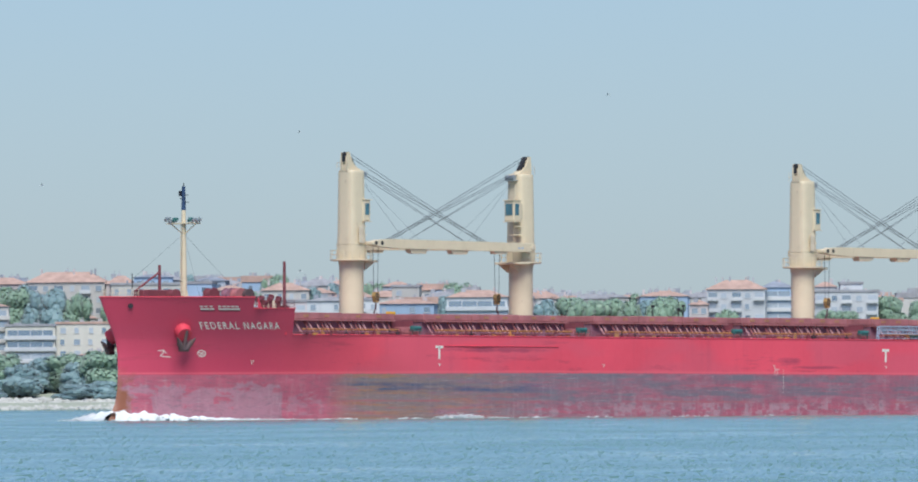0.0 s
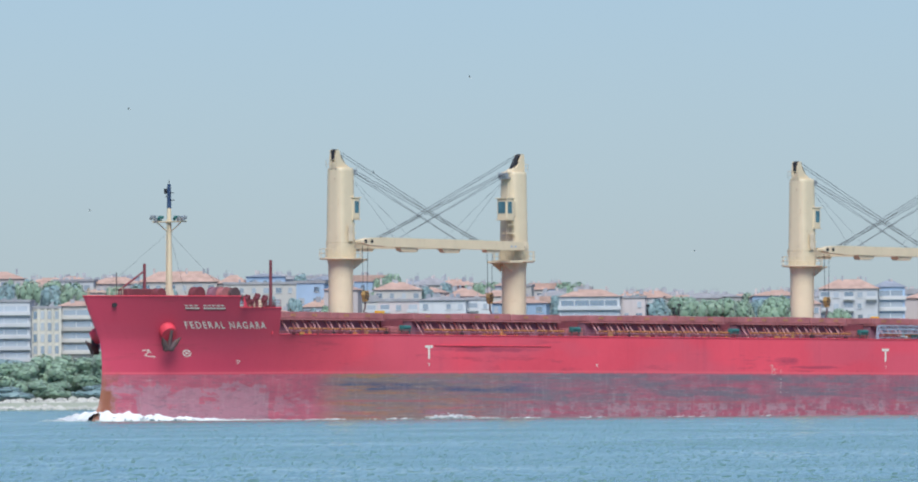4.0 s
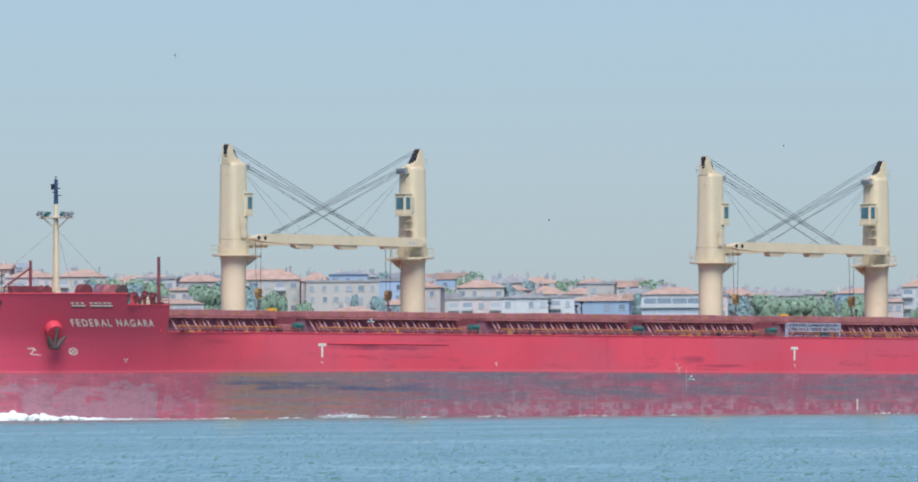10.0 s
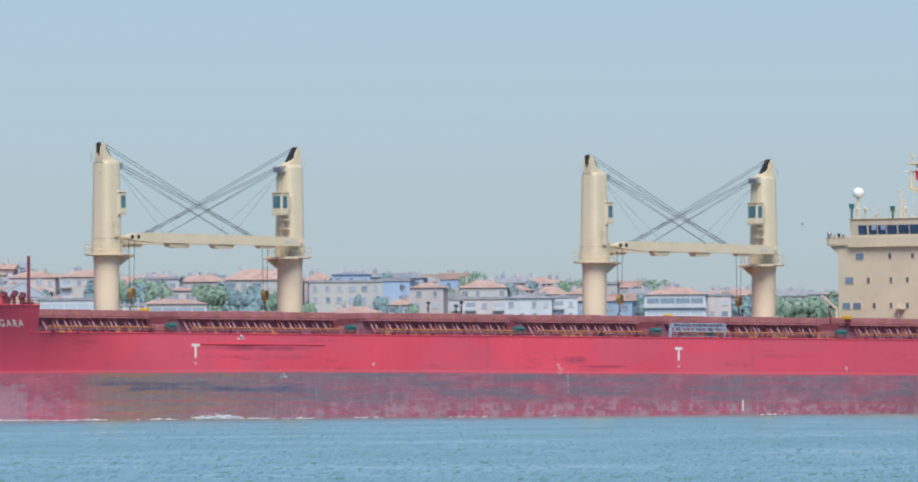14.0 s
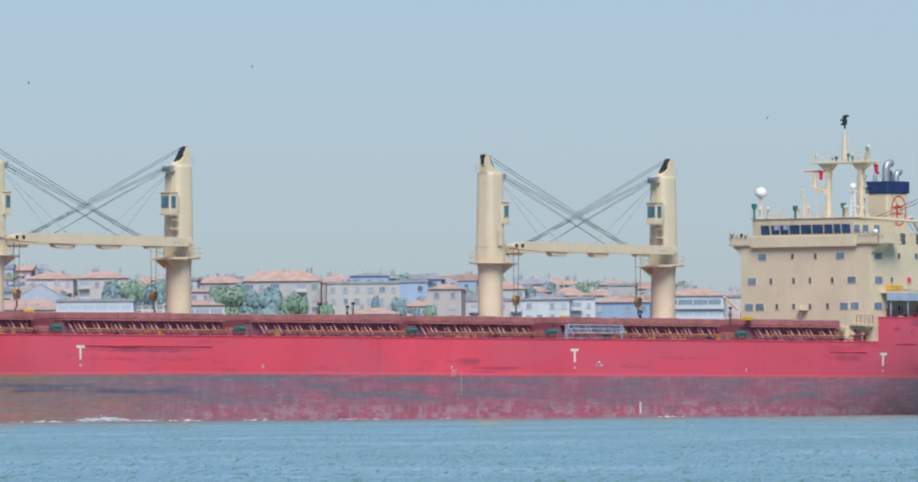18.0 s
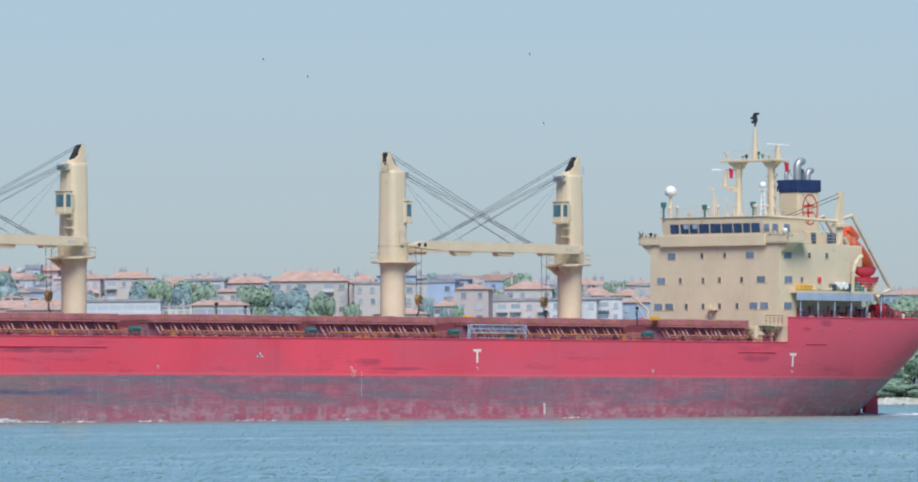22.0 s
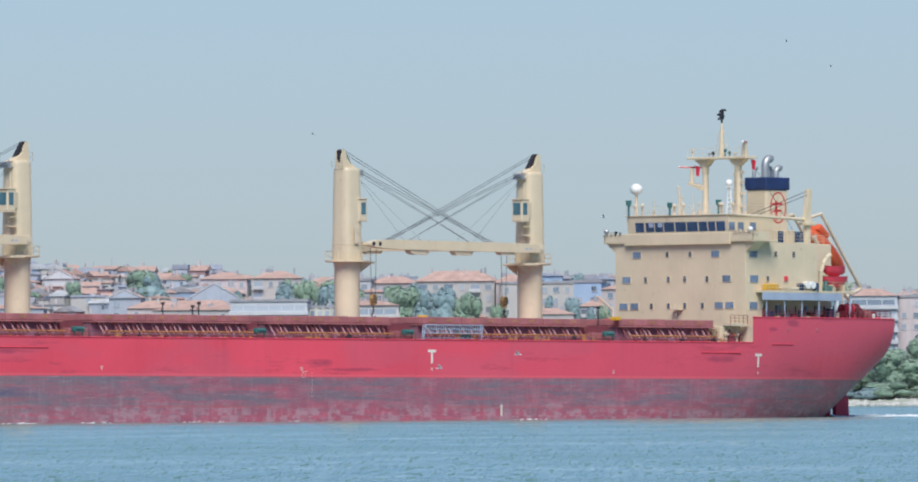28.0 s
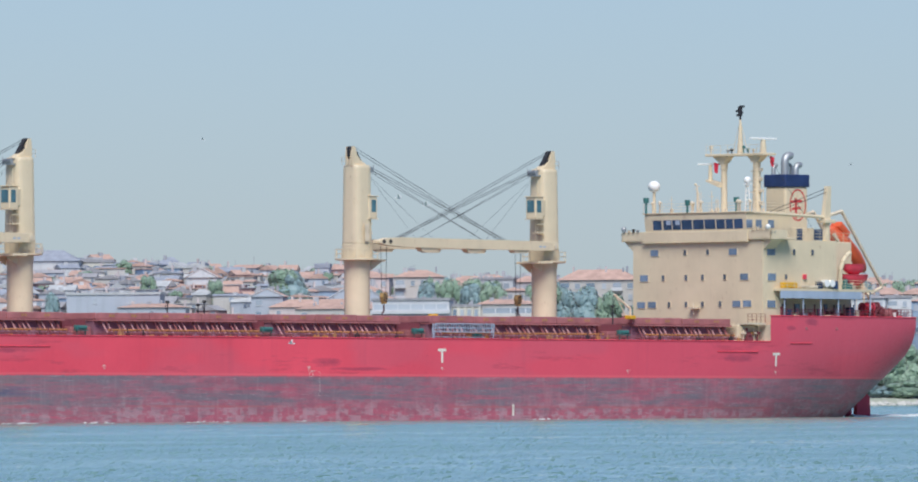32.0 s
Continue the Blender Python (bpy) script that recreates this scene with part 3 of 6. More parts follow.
def crossing(x, wide, winch):
    """What stands between two hatches: a low house, a platform, a winch and vents."""
    c = part("deck_store", box(B(), x - wide / 2, x + wide / 2, -8.2, 8.2, 9.08, 10.9, 0.05), "dark_red", ship, "low dark red store between hatches")
    bm = box(B(), x - wide * 0.42, x + wide * 0.42, 7.4, 9.3, 9.08, 10.1, 0.05)
    part("hatch_motor_box", bm, "deck_red", c)
    bm = B()
    rod(bm, (x - 0.6 + winch, 9.9, 10.0), (x + 0.6 + winch, 9.9, 10.0), 0.24, None, 12)
    box(bm, x + 0.6 + winch, x + 0.95 + winch, 9.65, 10.15, 9.75, 10.25, 0.04)
    box(bm, x - 0.7 + winch, x + 0.9 + winch, 9.6, 10.2, 9.65, 9.78)
    for q in (-0.5, 0.7):
        rod(bm, (x + q + winch, 9.9, 9.08), (x + q + winch, 9.9, 9.7), 0.08, None, 6)
    part("hydraulic_winch", bm, "green", c, "small green hydraulic winch", smooth=True)
    return c


def make_crane(turned):
    """Built with its jib along +x; a turned one has its cab on the other hand."""
    bm = lathe(B(), [(1.6, 9.0), (1.55, 9.6), (1.42, 10.4), (1.42, 17.0), (1.52, 17.7), (1.52, 18.0)], n=28)
    c = part("deck_crane", bm, "cream", ship, "cream deck crane with a lowered jib", smooth=True)
    bm = lathe(B(), [(2.2, 17.8), (2.45, 17.87), (2.45, 18.02), (1.5, 18.02)], n=28)
    box(bm, 1.0, 3.1, -1.3, 2.4, 17.7, 17.95, 0.05)
    plat = part("platform", bm, "cream", c, "round service platform")
    bm = B()
    for i in range(16):
        a, b = 2 * math.pi * i / 16, 2 * math.pi * (i + 1) / 16
        p, q = Vector((2.42 * math.cos(a), 2.42 * math.sin(a), 18.0)), Vector((2.42 * math.cos(b), 2.42 * math.sin(b), 18.0))
        rod(bm, p, p + Vector((0, 0, 1.05)), 0.03, None, 5)
        for h in (0.55, 1.05):
            rod(bm, p + Vector((0, 0, h)), q + Vector((0, 0, h)), 0.025, None, 5)
    part("rail", bm, "cream", plat)
    for y in (-0.9, 0.9):
        part("bracket", prism(B(), [(1.2, 17.7), (2.9, 17.7), (1.2, 16.7)], "y", y - 0.06, y + 0.06), "cream", plat)
    # slewing column: a rounded box
    bm = B()
    prof = []
    for z, s in ((18.0, 1.42), (18.5, 1.47), (19.62, 1.47), (19.64, 1.4), (19.72, 1.4), (19.74, 1.44), (21.0, 1.41), (27.9, 1.31), (28.15, 1.3), (28.3, 1.22)):
        ring = []
        for i in range(32):
            a = 2 * math.pi * i / 32
            cx, sy = math.cos(a), math.sin(a)
            k = (abs(cx) ** 5 + abs(sy) ** 5) ** (-1 / 5)
            ring.append(bm.verts.new((s * k * cx * 0.92, s * k * sy * 0.92, z)))
        prof.append(ring)
    for a, b in zip(prof[:-1], prof[1:]):
        for i in range(32):
            bm.faces.new((a[i], a[(i + 1) % 32], b[(i + 1) % 32], b[i]))
    bm.faces.new(prof[-1])
    part("slewing_column", bm, "cream", c, smooth=True)
    bm = B()
    for y in (-0.4, 0.4):
        prism(bm, [(-1.25, 28.2), (1.3, 28.2), (0.65, 28.5), (0.05, 28.85), (-0.45, 29.4), (-0.8, 30.35), (-1.15, 30.35), (-1.25, 29.4)], "y", y - 0.16, y + 0.16)
    box(bm, -1.22, -0.97, -0.4, 0.4, 28.2, 29.0)
    prism(bm, [(0.3, 28.2), (1.3, 28.2), (0.8, 28.48), (0.35, 28.85)], "y", -0.3, 0.3)
    head = part("crane_head", bm, "cream", c)
    for x, z, r in ((-0.95, 30.1, 0.3), (-0.3, 29.2, 0.24)):
        for y in (-0.28, 0.0, 0.28):
            part("sheave", rod(B(), (x, y - 0.09, z), (x, y + 0.09, z), r, None, 14), "black", head)
    part("back_opening", box(B(), -1.3, -1.06, -0.25, 0.25, 29.2, 30.2), "black", head, "dark opening behind the sheaves")
    part("rope_guard", prism(B(), [(0.35, 28.4), (0.75, 28.4), (-0.55, 30.3), (-0.85, 30.3)], "y", -0.25, 0.25), "black", head, "dark sloping rope guard")
    bm = B()
    rod(bm, (1.7, -0.6, 27.9), (1.7, 0.6, 27.9), 0.26, None, 14)
    box(bm, 1.2, 1.95, -0.7, 0.7, 27.5, 27.66)
    for y in (-0.7, 0.7):
        rod(bm, (1.9, y, 27.6), (1.9, y, 28.4), 0.04, None, 5)
    part("rope_roller", bm, "steel", head)
    rail("head_rail", [(-1.45, -0.9, 28.3), (-1.45, 0.9, 28.3), (-0.4, 1.2, 28.3)], head, 0.9, "cream", 0.8, 2, 0.02)
    # jib on the cab side
    y0 = 2.05
    bm = B()
    prism(bm, [(0.2, 19.35), (0.6, 19.15), (4.0, 19.15), (23.5, 19.3), (26.8, 19.5), (28.0, 19.7), (28.0, 20.0), (26.5, 20.3), (24.5, 20.38), (4.0, 20.2), (0.6, 20.14), (0.2, 19.95)], "y", y0 - 0.55, y0 + 0.55)
    bmesh.ops.bevel(bm, geom=list(bm.edges), offset=0.05, segments=1, affect="EDGES")
    jib = part("jib", bm, "cream", c, "long cream box-section jib")
    part("jib_pivot", rod(B(), (0.75, 1.0, 19.65), (0.75, y0 + 0.62, 19.65), 0.26, None, 14), "cream_dirty", jib)
    for lo, hi in ((4.6, 7.3), (11.8, 14.6), (18.6, 21.6)):
        bm = B()
        prism(bm, [(lo, 19.3), (hi, 19.3), (hi - 0.35, 18.85), (lo + 0.35, 18.85)], "y", y0 - 0.4, y0 + 0.4)
        part("jib_underframe", bm, "cream", jib)
    bm = B()
    for x in (26.3, 27.3):
        rod(bm, (x, y0 - 0.57, 19.9), (x, y0 + 0.57, 19.9), 0.24, None, 12)
    part("jib_sheave", bm, "black", jib)
    for x, n in ((3.0, 1), (3.6, 2)):
        part("jib_mark", box(B(), x - 0.7, x - 0.3, y0 + 0.555, y0 + 0.565, 19.5, 19.68), "grey_blue", jib)
    bm = B()
    for dy in (-0.35, 0.35):
        rod(bm, (-0.9, dy, 30.35), (24.4, y0 + dy, 20.3), 0.028, None, 5)
        rod(bm, (1.8, dy, 28.1), (24.9, y0 + dy, 20.3), 0.028, None, 5)
        rod(bm, (1.8, dy, 27.8), (21.4 + dy, y0 + dy, 20.3), 0.023, None, 5)
        rod(bm, (1.9, 0.5, 27.5), (12.6 + dy * 4, y0, 20.2), 0.013, None, 5)
    part("rope", bm, "rope", c, "dark steel luffing ropes")
    bm = B()
    for dx in (-0.45, 0.45):
        rod(bm, (26.85 + dx, y0, 19.4), (26.85 + dx * 0.7, y0, 14.2), 0.03, None, 5)
    hook = part("hoist_rope", bm, "rope", c)
    bm = B()
    prism(bm, [(26.6, 14.25), (27.1, 14.25), (27.25, 13.8), (26.98, 13.0), (26.72, 13.0), (26.45, 13.8)], "y", y0 - 0.28, y0 + 0.28)
    block = part("hook_block", bm, "hook_yellow", hook, "black and yellow striped hook block")
    for i in range(3):
        z = 13.2 + i * 0.3
        for s in (-1, 1):
            bm = prism(B(), [(26.55, z), (27.15, z + 0.2), (27.15, z + 0.36), (26.55, z + 0.16)], "y", y0 + s * 0.285, y0 + s * 0.30)
            part("stripe", bm, "black", hook)
    bm = B()
    rod(bm, (26.85, y0, 12.95), (26.85, y0, 12.2), 0.1, None, 8)
    pipe(bm, [(26.85, y0, 12.25), (27.1, y0, 12.0), (27.05, y0, 11.7), (26.8, y0, 11.6), (26.6, y0, 11.8)], 0.1, 6)
    part("hook", bm, "anchor", hook)
    # cab on the column
    bm = box(B(), 1.75, 3.0, 0.15, 1.7, 23.05, 25.45, 0.1)
    cab = part("cab", bm, "cream", c, "operator's cab with wide windows")
    part("cab_window", box(B(), 3.005, 3.025, 0.36, 1.5, 23.75, 25.1), "cab_glass", cab)
    part("cab_window", box(B(), 2.12, 2.8, 1.705, 1.725, 23.75, 25.1), "cab_glass", cab)
    part("cab_roof", box(B(), 1.65, 3.15, 0.05, 1.8, 25.45, 25.55, 0.03), "cream", cab)
    part("cab_floor", box(B(), 1.65, 3.1, 0.0, 1.8, 22.95, 23.05, 0.02), "cream_dirty", cab)
    part("cab_link", box(B(), 0.9, 1.8, 0.1, 1.2, 23.4, 25.2, 0.03), "cream", cab)
    for x in (1.95, 2.3):   # ladders and landings
        part("ladder_stile", rod(B(), (x, 1.0, 20.2), (x, 1.0, 23.4), 0.03, None, 5), "cream", cab)
    for i in range(8):
        part("rung", rod(B(), (1.95, 0.98, 20.3 + i * 0.4), (2.3, 0.98, 20.3 + i * 0.4), 0.02, None, 4), "cream", cab)
    for z in (21.4, 22.4):
        part("landing", box(B(), 1.3, 2.5, 0.5, 1.5, z, z + 0.1), "cream", cab)
    part("upper_ladder", rod(B(), (1.75, 0.8, 25.3), (1.75, 0.8, 27.4), 0.05, None, 6), "cream", cab)
    for o in (cab, *cab.children):
        for v in o.data.vertices:
            v.co.z -= 0.6 if turned else 0.3
            if turned:
                v.co.x, v.co.y = v.co.x - 1.2, -v.co.y + 0.35
        if turned:
            o.data.flip_normals()
    part("column_door", box(B(), -0.35, 0.35, -1.62, -1.56, 19.9, 21.8, 0.03), "cream_dirty", c)
    return c


make_hull()
make_markings()
for s in (1, -1):
    make_anchor(s)
for i, (lo, hi) in enumerate(((62.2, 79.0), (32.9, 57.0), (4.9, 28.0), (-16.6, 2.0), (-47.6, -21.6), (-68.4, -53.2))):
    make_hatch(lo, hi, i == 0)
for x, w, q in ((59.6, 3.6, -0.6), (30.4, 3.4, 0.4), (3.45, 1.8, 0.2), (-19.1, 3.6, 0.0), (-50.4, 3.8, -0.5)):
    crossing(x, w, q)
for i in range(12):
    a = 79.8 - i * 12.2
    for s in (1, -1):
        rail("deck_rail", [(a, s * 11.78, MAIN), (a - 12.0, s * 11.78, MAIN)], ship, 0.62, "dark_red", 1.5, 2, 0.018)
for x, y, r in ((30.75, -48.15, 0), (59.5, -19.2, 180)):
    crane = make_crane(r == 180)
    crane.matrix_basis = pose(x, 0, 0, 0, 0, r)
    copy_thing(crane, pose(y, 0, 0, 0, 0, r))


# ---- deckhouse, funnel and masts ----
XF, YH = -72.6, 10.36   # front of the house and half its breadth
bm = prism(B(), [(XF, 9.08), (XF, 20.6), (-84.6, 20.6), (-84.6, 14.86), (-75.6, 14.86), (-75.6, 9.08)], "y", -YH, YH)
bmesh.ops.bevel(bm, geom=list(bm.edges), offset=0.06, segments=2, affect="EDGES")
box(bm, -84.6, -75.65, -8.3, 8.3, 11.0, 14.8)
house = part("deckhouse", bm, "cream", ship, "cream accommodation block with small windows")


def put_window(parent, face, a, z, w, h, at):
    if face == "front":
        fr = box(B(), at, at + 0.05, a - w / 2 - 0.07, a + w / 2 + 0.07, z - h / 2 - 0.07, z + h / 2 + 0.07)
        gl = box(B(), at + 0.03, at + 0.07, a - w / 2, a + w / 2, z - h / 2, z + h / 2)
    else:
        fr = box(B(), a - w / 2 - 0.07, a + w / 2 + 0.07, at, at + 0.05, z - h / 2 - 0.07, z + h / 2 + 0.07)
        gl = box(B(), a - w / 2, a + w / 2, at + 0.03, at + 0.07, z - h / 2, z + h / 2)
    part("window", gl, "glass" if w > 0.6 else "port_glass", parent, "dark window pane")
    part("window_frame", fr, "cream", parent)


for z, wide, small in ((19.3, (-6.82, 5.68), (-1.97, 1.67)), (16.45, (-8.50, 7.45), (-5.43, -1.79, 0.83, 4.37)), (13.4, (-8.97, -7.24, 6.24, 7.92), (-4.49, -1.79, 0.83, 3.62))):
    for p in wide:
        put_window(house, "front", p, z, 1.25, 0.72, XF)
    for p in small:
        put_window(house, "front", p, z, 0.42, 0.62, XF)
for z, wide, small in ((19.25, (-73.9,), (-77.6, -80.6)), (16.4, (-74.0,), (-76.3, -79.4)), (13.35, (-73.9,), ())):
    for x in wide:
        put_window(house, "side", x, z, 1.3, 0.8, YH)
    for x in small:
        put_window(house, "side", x, z, 0.42, 0.62, YH)
# lamp bracket on the front
bm = box(B(), XF, XF + 0.7, -0.9, 0.5, 12.9, 13.05)
rod(bm, (XF + 0.4, -0.3, 12.2), (XF + 0.4, -0.3, 13.6), 0.06)
part("lamp_bracket", bm, "cream_dirty", house)
part("bridge_deck", box(B(), -76.5, -72.3, -11.88, 11.88, 20.62, 20.85, 0.05), "cream", house)
part("bridge_front", box(B(), -72.5, -72.2, -8.4, 8.3, 20.5, 21.72, 0.05), "cream", house, "projecting front below the bridge windows")
part("bridge_lip", box(B(), -72.5, -72.12, -8.5, 8.4, 20.4, 20.5, 0.03), "cream", house, "narrow lip under the bridge front")
for s in (1, -1):
    bm = box(B(), -72.48, -72.3, min(s * 8.4, s * 11.88), max(s * 8.4, s * 11.88), 20.7, 21.72, 0.03)
    box(bm, -75.0, -72.3, min(s * 11.7, s * 11.88), max(s * 11.7, s * 11.88), 20.7, 21.72, 0.03)
    wing = part("bridge_wing", bm, "cream", house, "open bridge wing with a solid rail")
    part("wing_bracket", prism(B(), [(s * 10.36, 20.62), (s * 11.8, 20.62), (s * 10.36, 19.5)], "x", -74.4, -72.7), "cream", wing)
    bm = B()
    for k in range(5 if s < 0 else 2):
        rod(bm, (-72.4 - k * 0.5, s * 11.85, 21.3), (-72.4 - k * 0.5, s * 12.1, 21.6), 0.05, None, 6)
    part("wing_fittings", bm, "steel", wing)
    bm = ball(B(), (-72.3, s * 11.5, 22.05), 0.3)
    rod(bm, (-72.3, s * 11.5, 21.7), (-72.3, s * 11.5, 22.0), 0.08)
    part("wing_light", bm, "white" if s > 0 else "steel", wing, "searchlight on a short post")
    for k in range(4):
        bm = rod(B(), (-72.25, s * (9.2 + k * 0.7), 21.7), (-72.25, s * (9.2 + k * 0.7), 21.95 + 0.12 * (k % 2)), 0.14, 0.2, 8)
        part("repeater", bm, ("steel", "black", "cream_dirty")[k % 3] if s < 0 else "cream_dirty", wing)
# wheelhouse with sloping windows
bm = B()
prism(bm, [(-72.45, 21.0), (-72.2, 23.2), (-72.2, 23.72), (-79.5, 23.72), (-79.5, 21.0)], "y", -8.1, 8.1)
bmesh.ops.bevel(bm, geom=list(bm.edges), offset=0.06, segments=1, affect="EDGES")
wheelhouse = part("wheelhouse", bm, "cream", house, "wheelhouse with a row of dark windows")
# panes of uneven width between light mullions
a = -6.75
for w, gap in ((1.35, 0.3), (1.3, 0.16), (1.3, 0.16), (1.62, 0.2), (1.68, 0.16), (1.68, 0.2), (1.32, 0.18), (1.1, 0.2), (1.35, 0.2)):
    part("bridge_window", prism(B(), [(-72.37, 21.9), (-72.32, 21.9), (-72.195, 23.0), (-72.245, 23.0)], "y", a, a + w), "bridge_glass", wheelhouse)
    if w < 1.34 and a < -3:   # pale piece added in place of the sky seen through the wheelhouse
        part("blind", prism(B(), [(-72.28, 22.45), (-72.24, 22.45), (-72.18, 22.97), (-72.22, 22.97)], "y", a + 0.5, a + w - 0.1), "grey_blue", wheelhouse)
    a += w + gap
for x in (-72.7, -74.2, -76.2):
    put_window(wheelhouse, "side", x, 22.45, 0.95, 0.9, 8.1)
part("roof_edge", box(B(), -79.7, -72.05, -8.3, 8.3, 23.72, 23.86, 0.03), "cream", wheelhouse)
rail("roof_rail", [(-72.2, -8.2, 23.86), (-72.2, 8.2, 23.86), (-79.5, 8.2, 23.86)], wheelhouse, 1.0, "cream", 1.5, 3, 0.02)
# things on the wheelhouse roof
bm = B()
rod(bm, (-74.4, -8.7, 20.8), (-74.4, -8.7, 26.3), 0.22, 0.16, 10)
dome = part("dome_post", bm, "cream", house)
part("satellite_dome", ball(B(), (-74.4, -8.7, 26.95), 0.72, 18, (1, 1, 0.92)), "white", dome, "white satellite dome", smooth=True)
for x, y, h, r in ((-71.9, -7.5, 1.1, 0.3), (-72.0, -1.0, 0.75, 0.28), (-73.4, 5.4, 1.0, 0.3)):
    bm = B()
    rod(bm, (x, y, 23.8), (x, y, 23.9 + h), 0.12)
    rod(bm, (x, y, 23.9 + h), (x, y, 24.5 + h), r, r * 1.15, 12)
    part("searchlight", bm, "green", house, "dark green searchlight", smooth=True)
bm = B()
rod(bm, (-75.5, -2.8, 23.8), (-75.5, -2.9, 27.0), 0.16, 0.08)
rod(bm, (-75.5, -2.2, 23.8), (-75.5, -2.8, 26.4), 0.06)
for z, d in ((26.0, 0.5), (26.6, -0.5), (26.9, 0.35)):
    rod(bm, (-75.5, -2.85, z), (-75.5, -2.85 + d, z), 0.05)
ball(bm, (-75.5, -3.1, 27.1), 0.16)
part("aerial", bm, "cream_dirty", house)
bm = B()
for d in (-0.3, 0.3):
    rod(bm, (-77.0, 3.65 + d * 1.4, 23.8), (-77.0, 3.65 + d * 0.6, 27.0), 0.07)
for k in range(6):
    rod(bm, (-77.0, 3.3, 24.2 + k * 0.5), (-77.0, 4.0, 24.4 + k * 0.5), 0.05)
box(bm, -77.3, -76.7, 3.3, 4.0, 27.0, 27.1)
ball(bm, (-77.0, 3.65, 27.5), 0.42)
part("small_dome", bm, "white", house, "small white aerial dome on a post", smooth=True)
for x, y in ((-72.4, 6.6), (-72.8, 0.4), (-76.2, -4.4), (-73.6, 7.4), (-74.5, 4.9), (-78.0, -6.0), (-72.0, -5.4), (-73.5, -8.0)):
    bm = B()
    rod(bm, (x, y, 23.8), (x, y, 24.9), 0.1)
    ball(bm, (x, y, 25.0), 0.22)
    rod(bm, (x, y, 24.4), (x + 0.4, y + 0.3, 24.9), 0.06)
    part("magnetic_compass" if y > 6 else "roof_light", bm, "cream_dirty", house)
# goal-post radar mast
MX = -79.6
bm = B()
for s in (1, -1):
    rod(bm, (MX, s * 2.6, 21.0), (MX, s * 2.6, 28.9), 0.45 + 0.07 * s, 0.4 + 0.07 * s, 16)
    prism(bm, [(s * 1.5, 30.35), (s * 4.0, 30.35), (s * 2.95, 29.6), (s * 2.2, 29.6)], "x", MX - 0.45, MX + 0.45)
    rod(bm, (MX, s * 2.6, 28.8), (MX, s * 2.6, 30.4), 0.4, 0.5, 16)
mast = part("radar_mast", bm, "cream", ship, "cream goal-post mast with radars and signal yards", smooth=True)
part("mast_platform", box(B(), MX - 1.0, MX + 1.0, -4.7, 4.7, 30.35, 30.62, 0.05), "cream", mast)
rail("platform_rail", [(MX + 0.9, -4.6, 30.6), (MX + 0.9, 4.6, 30.6)], mast, 1.0, "cream", 1.1, 2, 0.018)
bm = B()
rod(bm, (MX, 0, 30.6), (MX, 0, 34.6), 0.4, 0.1, 10)
for s in (-1, 1):
    rod(bm, (MX, s * 1.2, 30.6), (MX, s * 0.1, 34.2), 0.03, None, 5)
part("topmast", bm, "cream", mast)
bm = B()
rod(bm, (MX, 0, 34.5), (MX, 0, 36.1), 0.12)
for z, d in ((35.0, -0.5), (35.5, -0.6), (36.0, 0.55), (35.3, 0.3)):
    box(bm, MX - 0.15, MX + 0.15, min(0, d), max(0, d), z - 0.12, z + 0.12)
box(bm, MX - 0.14, MX + 0.14, -0.28, 0.22, 34.9, 36.0, 0.04)
part("masthead_light", bm, "black", mast, "dark masthead lamps")
bm = B()
rod(bm, (MX + 0.4, 4.0, 30.6), (MX + 0.4, 4.0, 32.1), 0.4, 0.28, 10)
part("radar_base", bm, "cream", mast)
big_scanner = part("radar_scanner", box(B(), -0.16, 0.1, -2.1, 2.1, -0.13, 0.13, 0.04), "white", mast, "turning radar scanner, white behind and red in front", m=pose(MX + 0.4, 4.0, 32.25))
part("scanner_face", box(B(), 0.1, 0.14, -2.0, 2.0, -0.11, 0.09), "scanner", big_scanner, "red front of the scanner")
bm = prism(B(), [(-4.7, 27.75), (-2.6, 27.3), (-2.6, 26.8), (-4.7, 27.55)], "x", MX - 0.3, MX + 0.9)
rod(bm, (MX + 0.4, -4.4, 27.6), (MX + 0.4, -4.4, 29.4), 0.26, 0.2)
part("radar_bracket", bm, "cream", mast)
small_scanner = part("radar_scanner", box(B(), -0.12, 0.08, -1.45, 1.45, -0.1, 0.1, 0.04), "white", mast, "smaller turning radar scanner", m=pose(MX + 0.4, -4.6, 29.5))
part("scanner_face", box(B(), 0.08, 0.11, -1.4, 1.4, -0.08, 0.07), "scanner", small_scanner, "red front of the scanner")
for z in (24.8, 26.2, 27.5, 28.6):
    bm = rod(B(), (MX, 3.4, z), (MX, 1.3 + (z % 1) * 0.6, z), 0.05)
    box(bm, MX - 0.2, MX + 0.2, 3.0, 3.4, z - 0.02, z + 0.35)
    part("signal_yard", bm, "cream_dirty", mast)
for z in range(18):
    part("rung", rod(B(), (MX + 0.55, 2.5, 21.5 + z * 0.45), (MX + 0.55, 3.0, 21.5 + z * 0.45), 0.045, None, 4), "cream_dirty", mast)
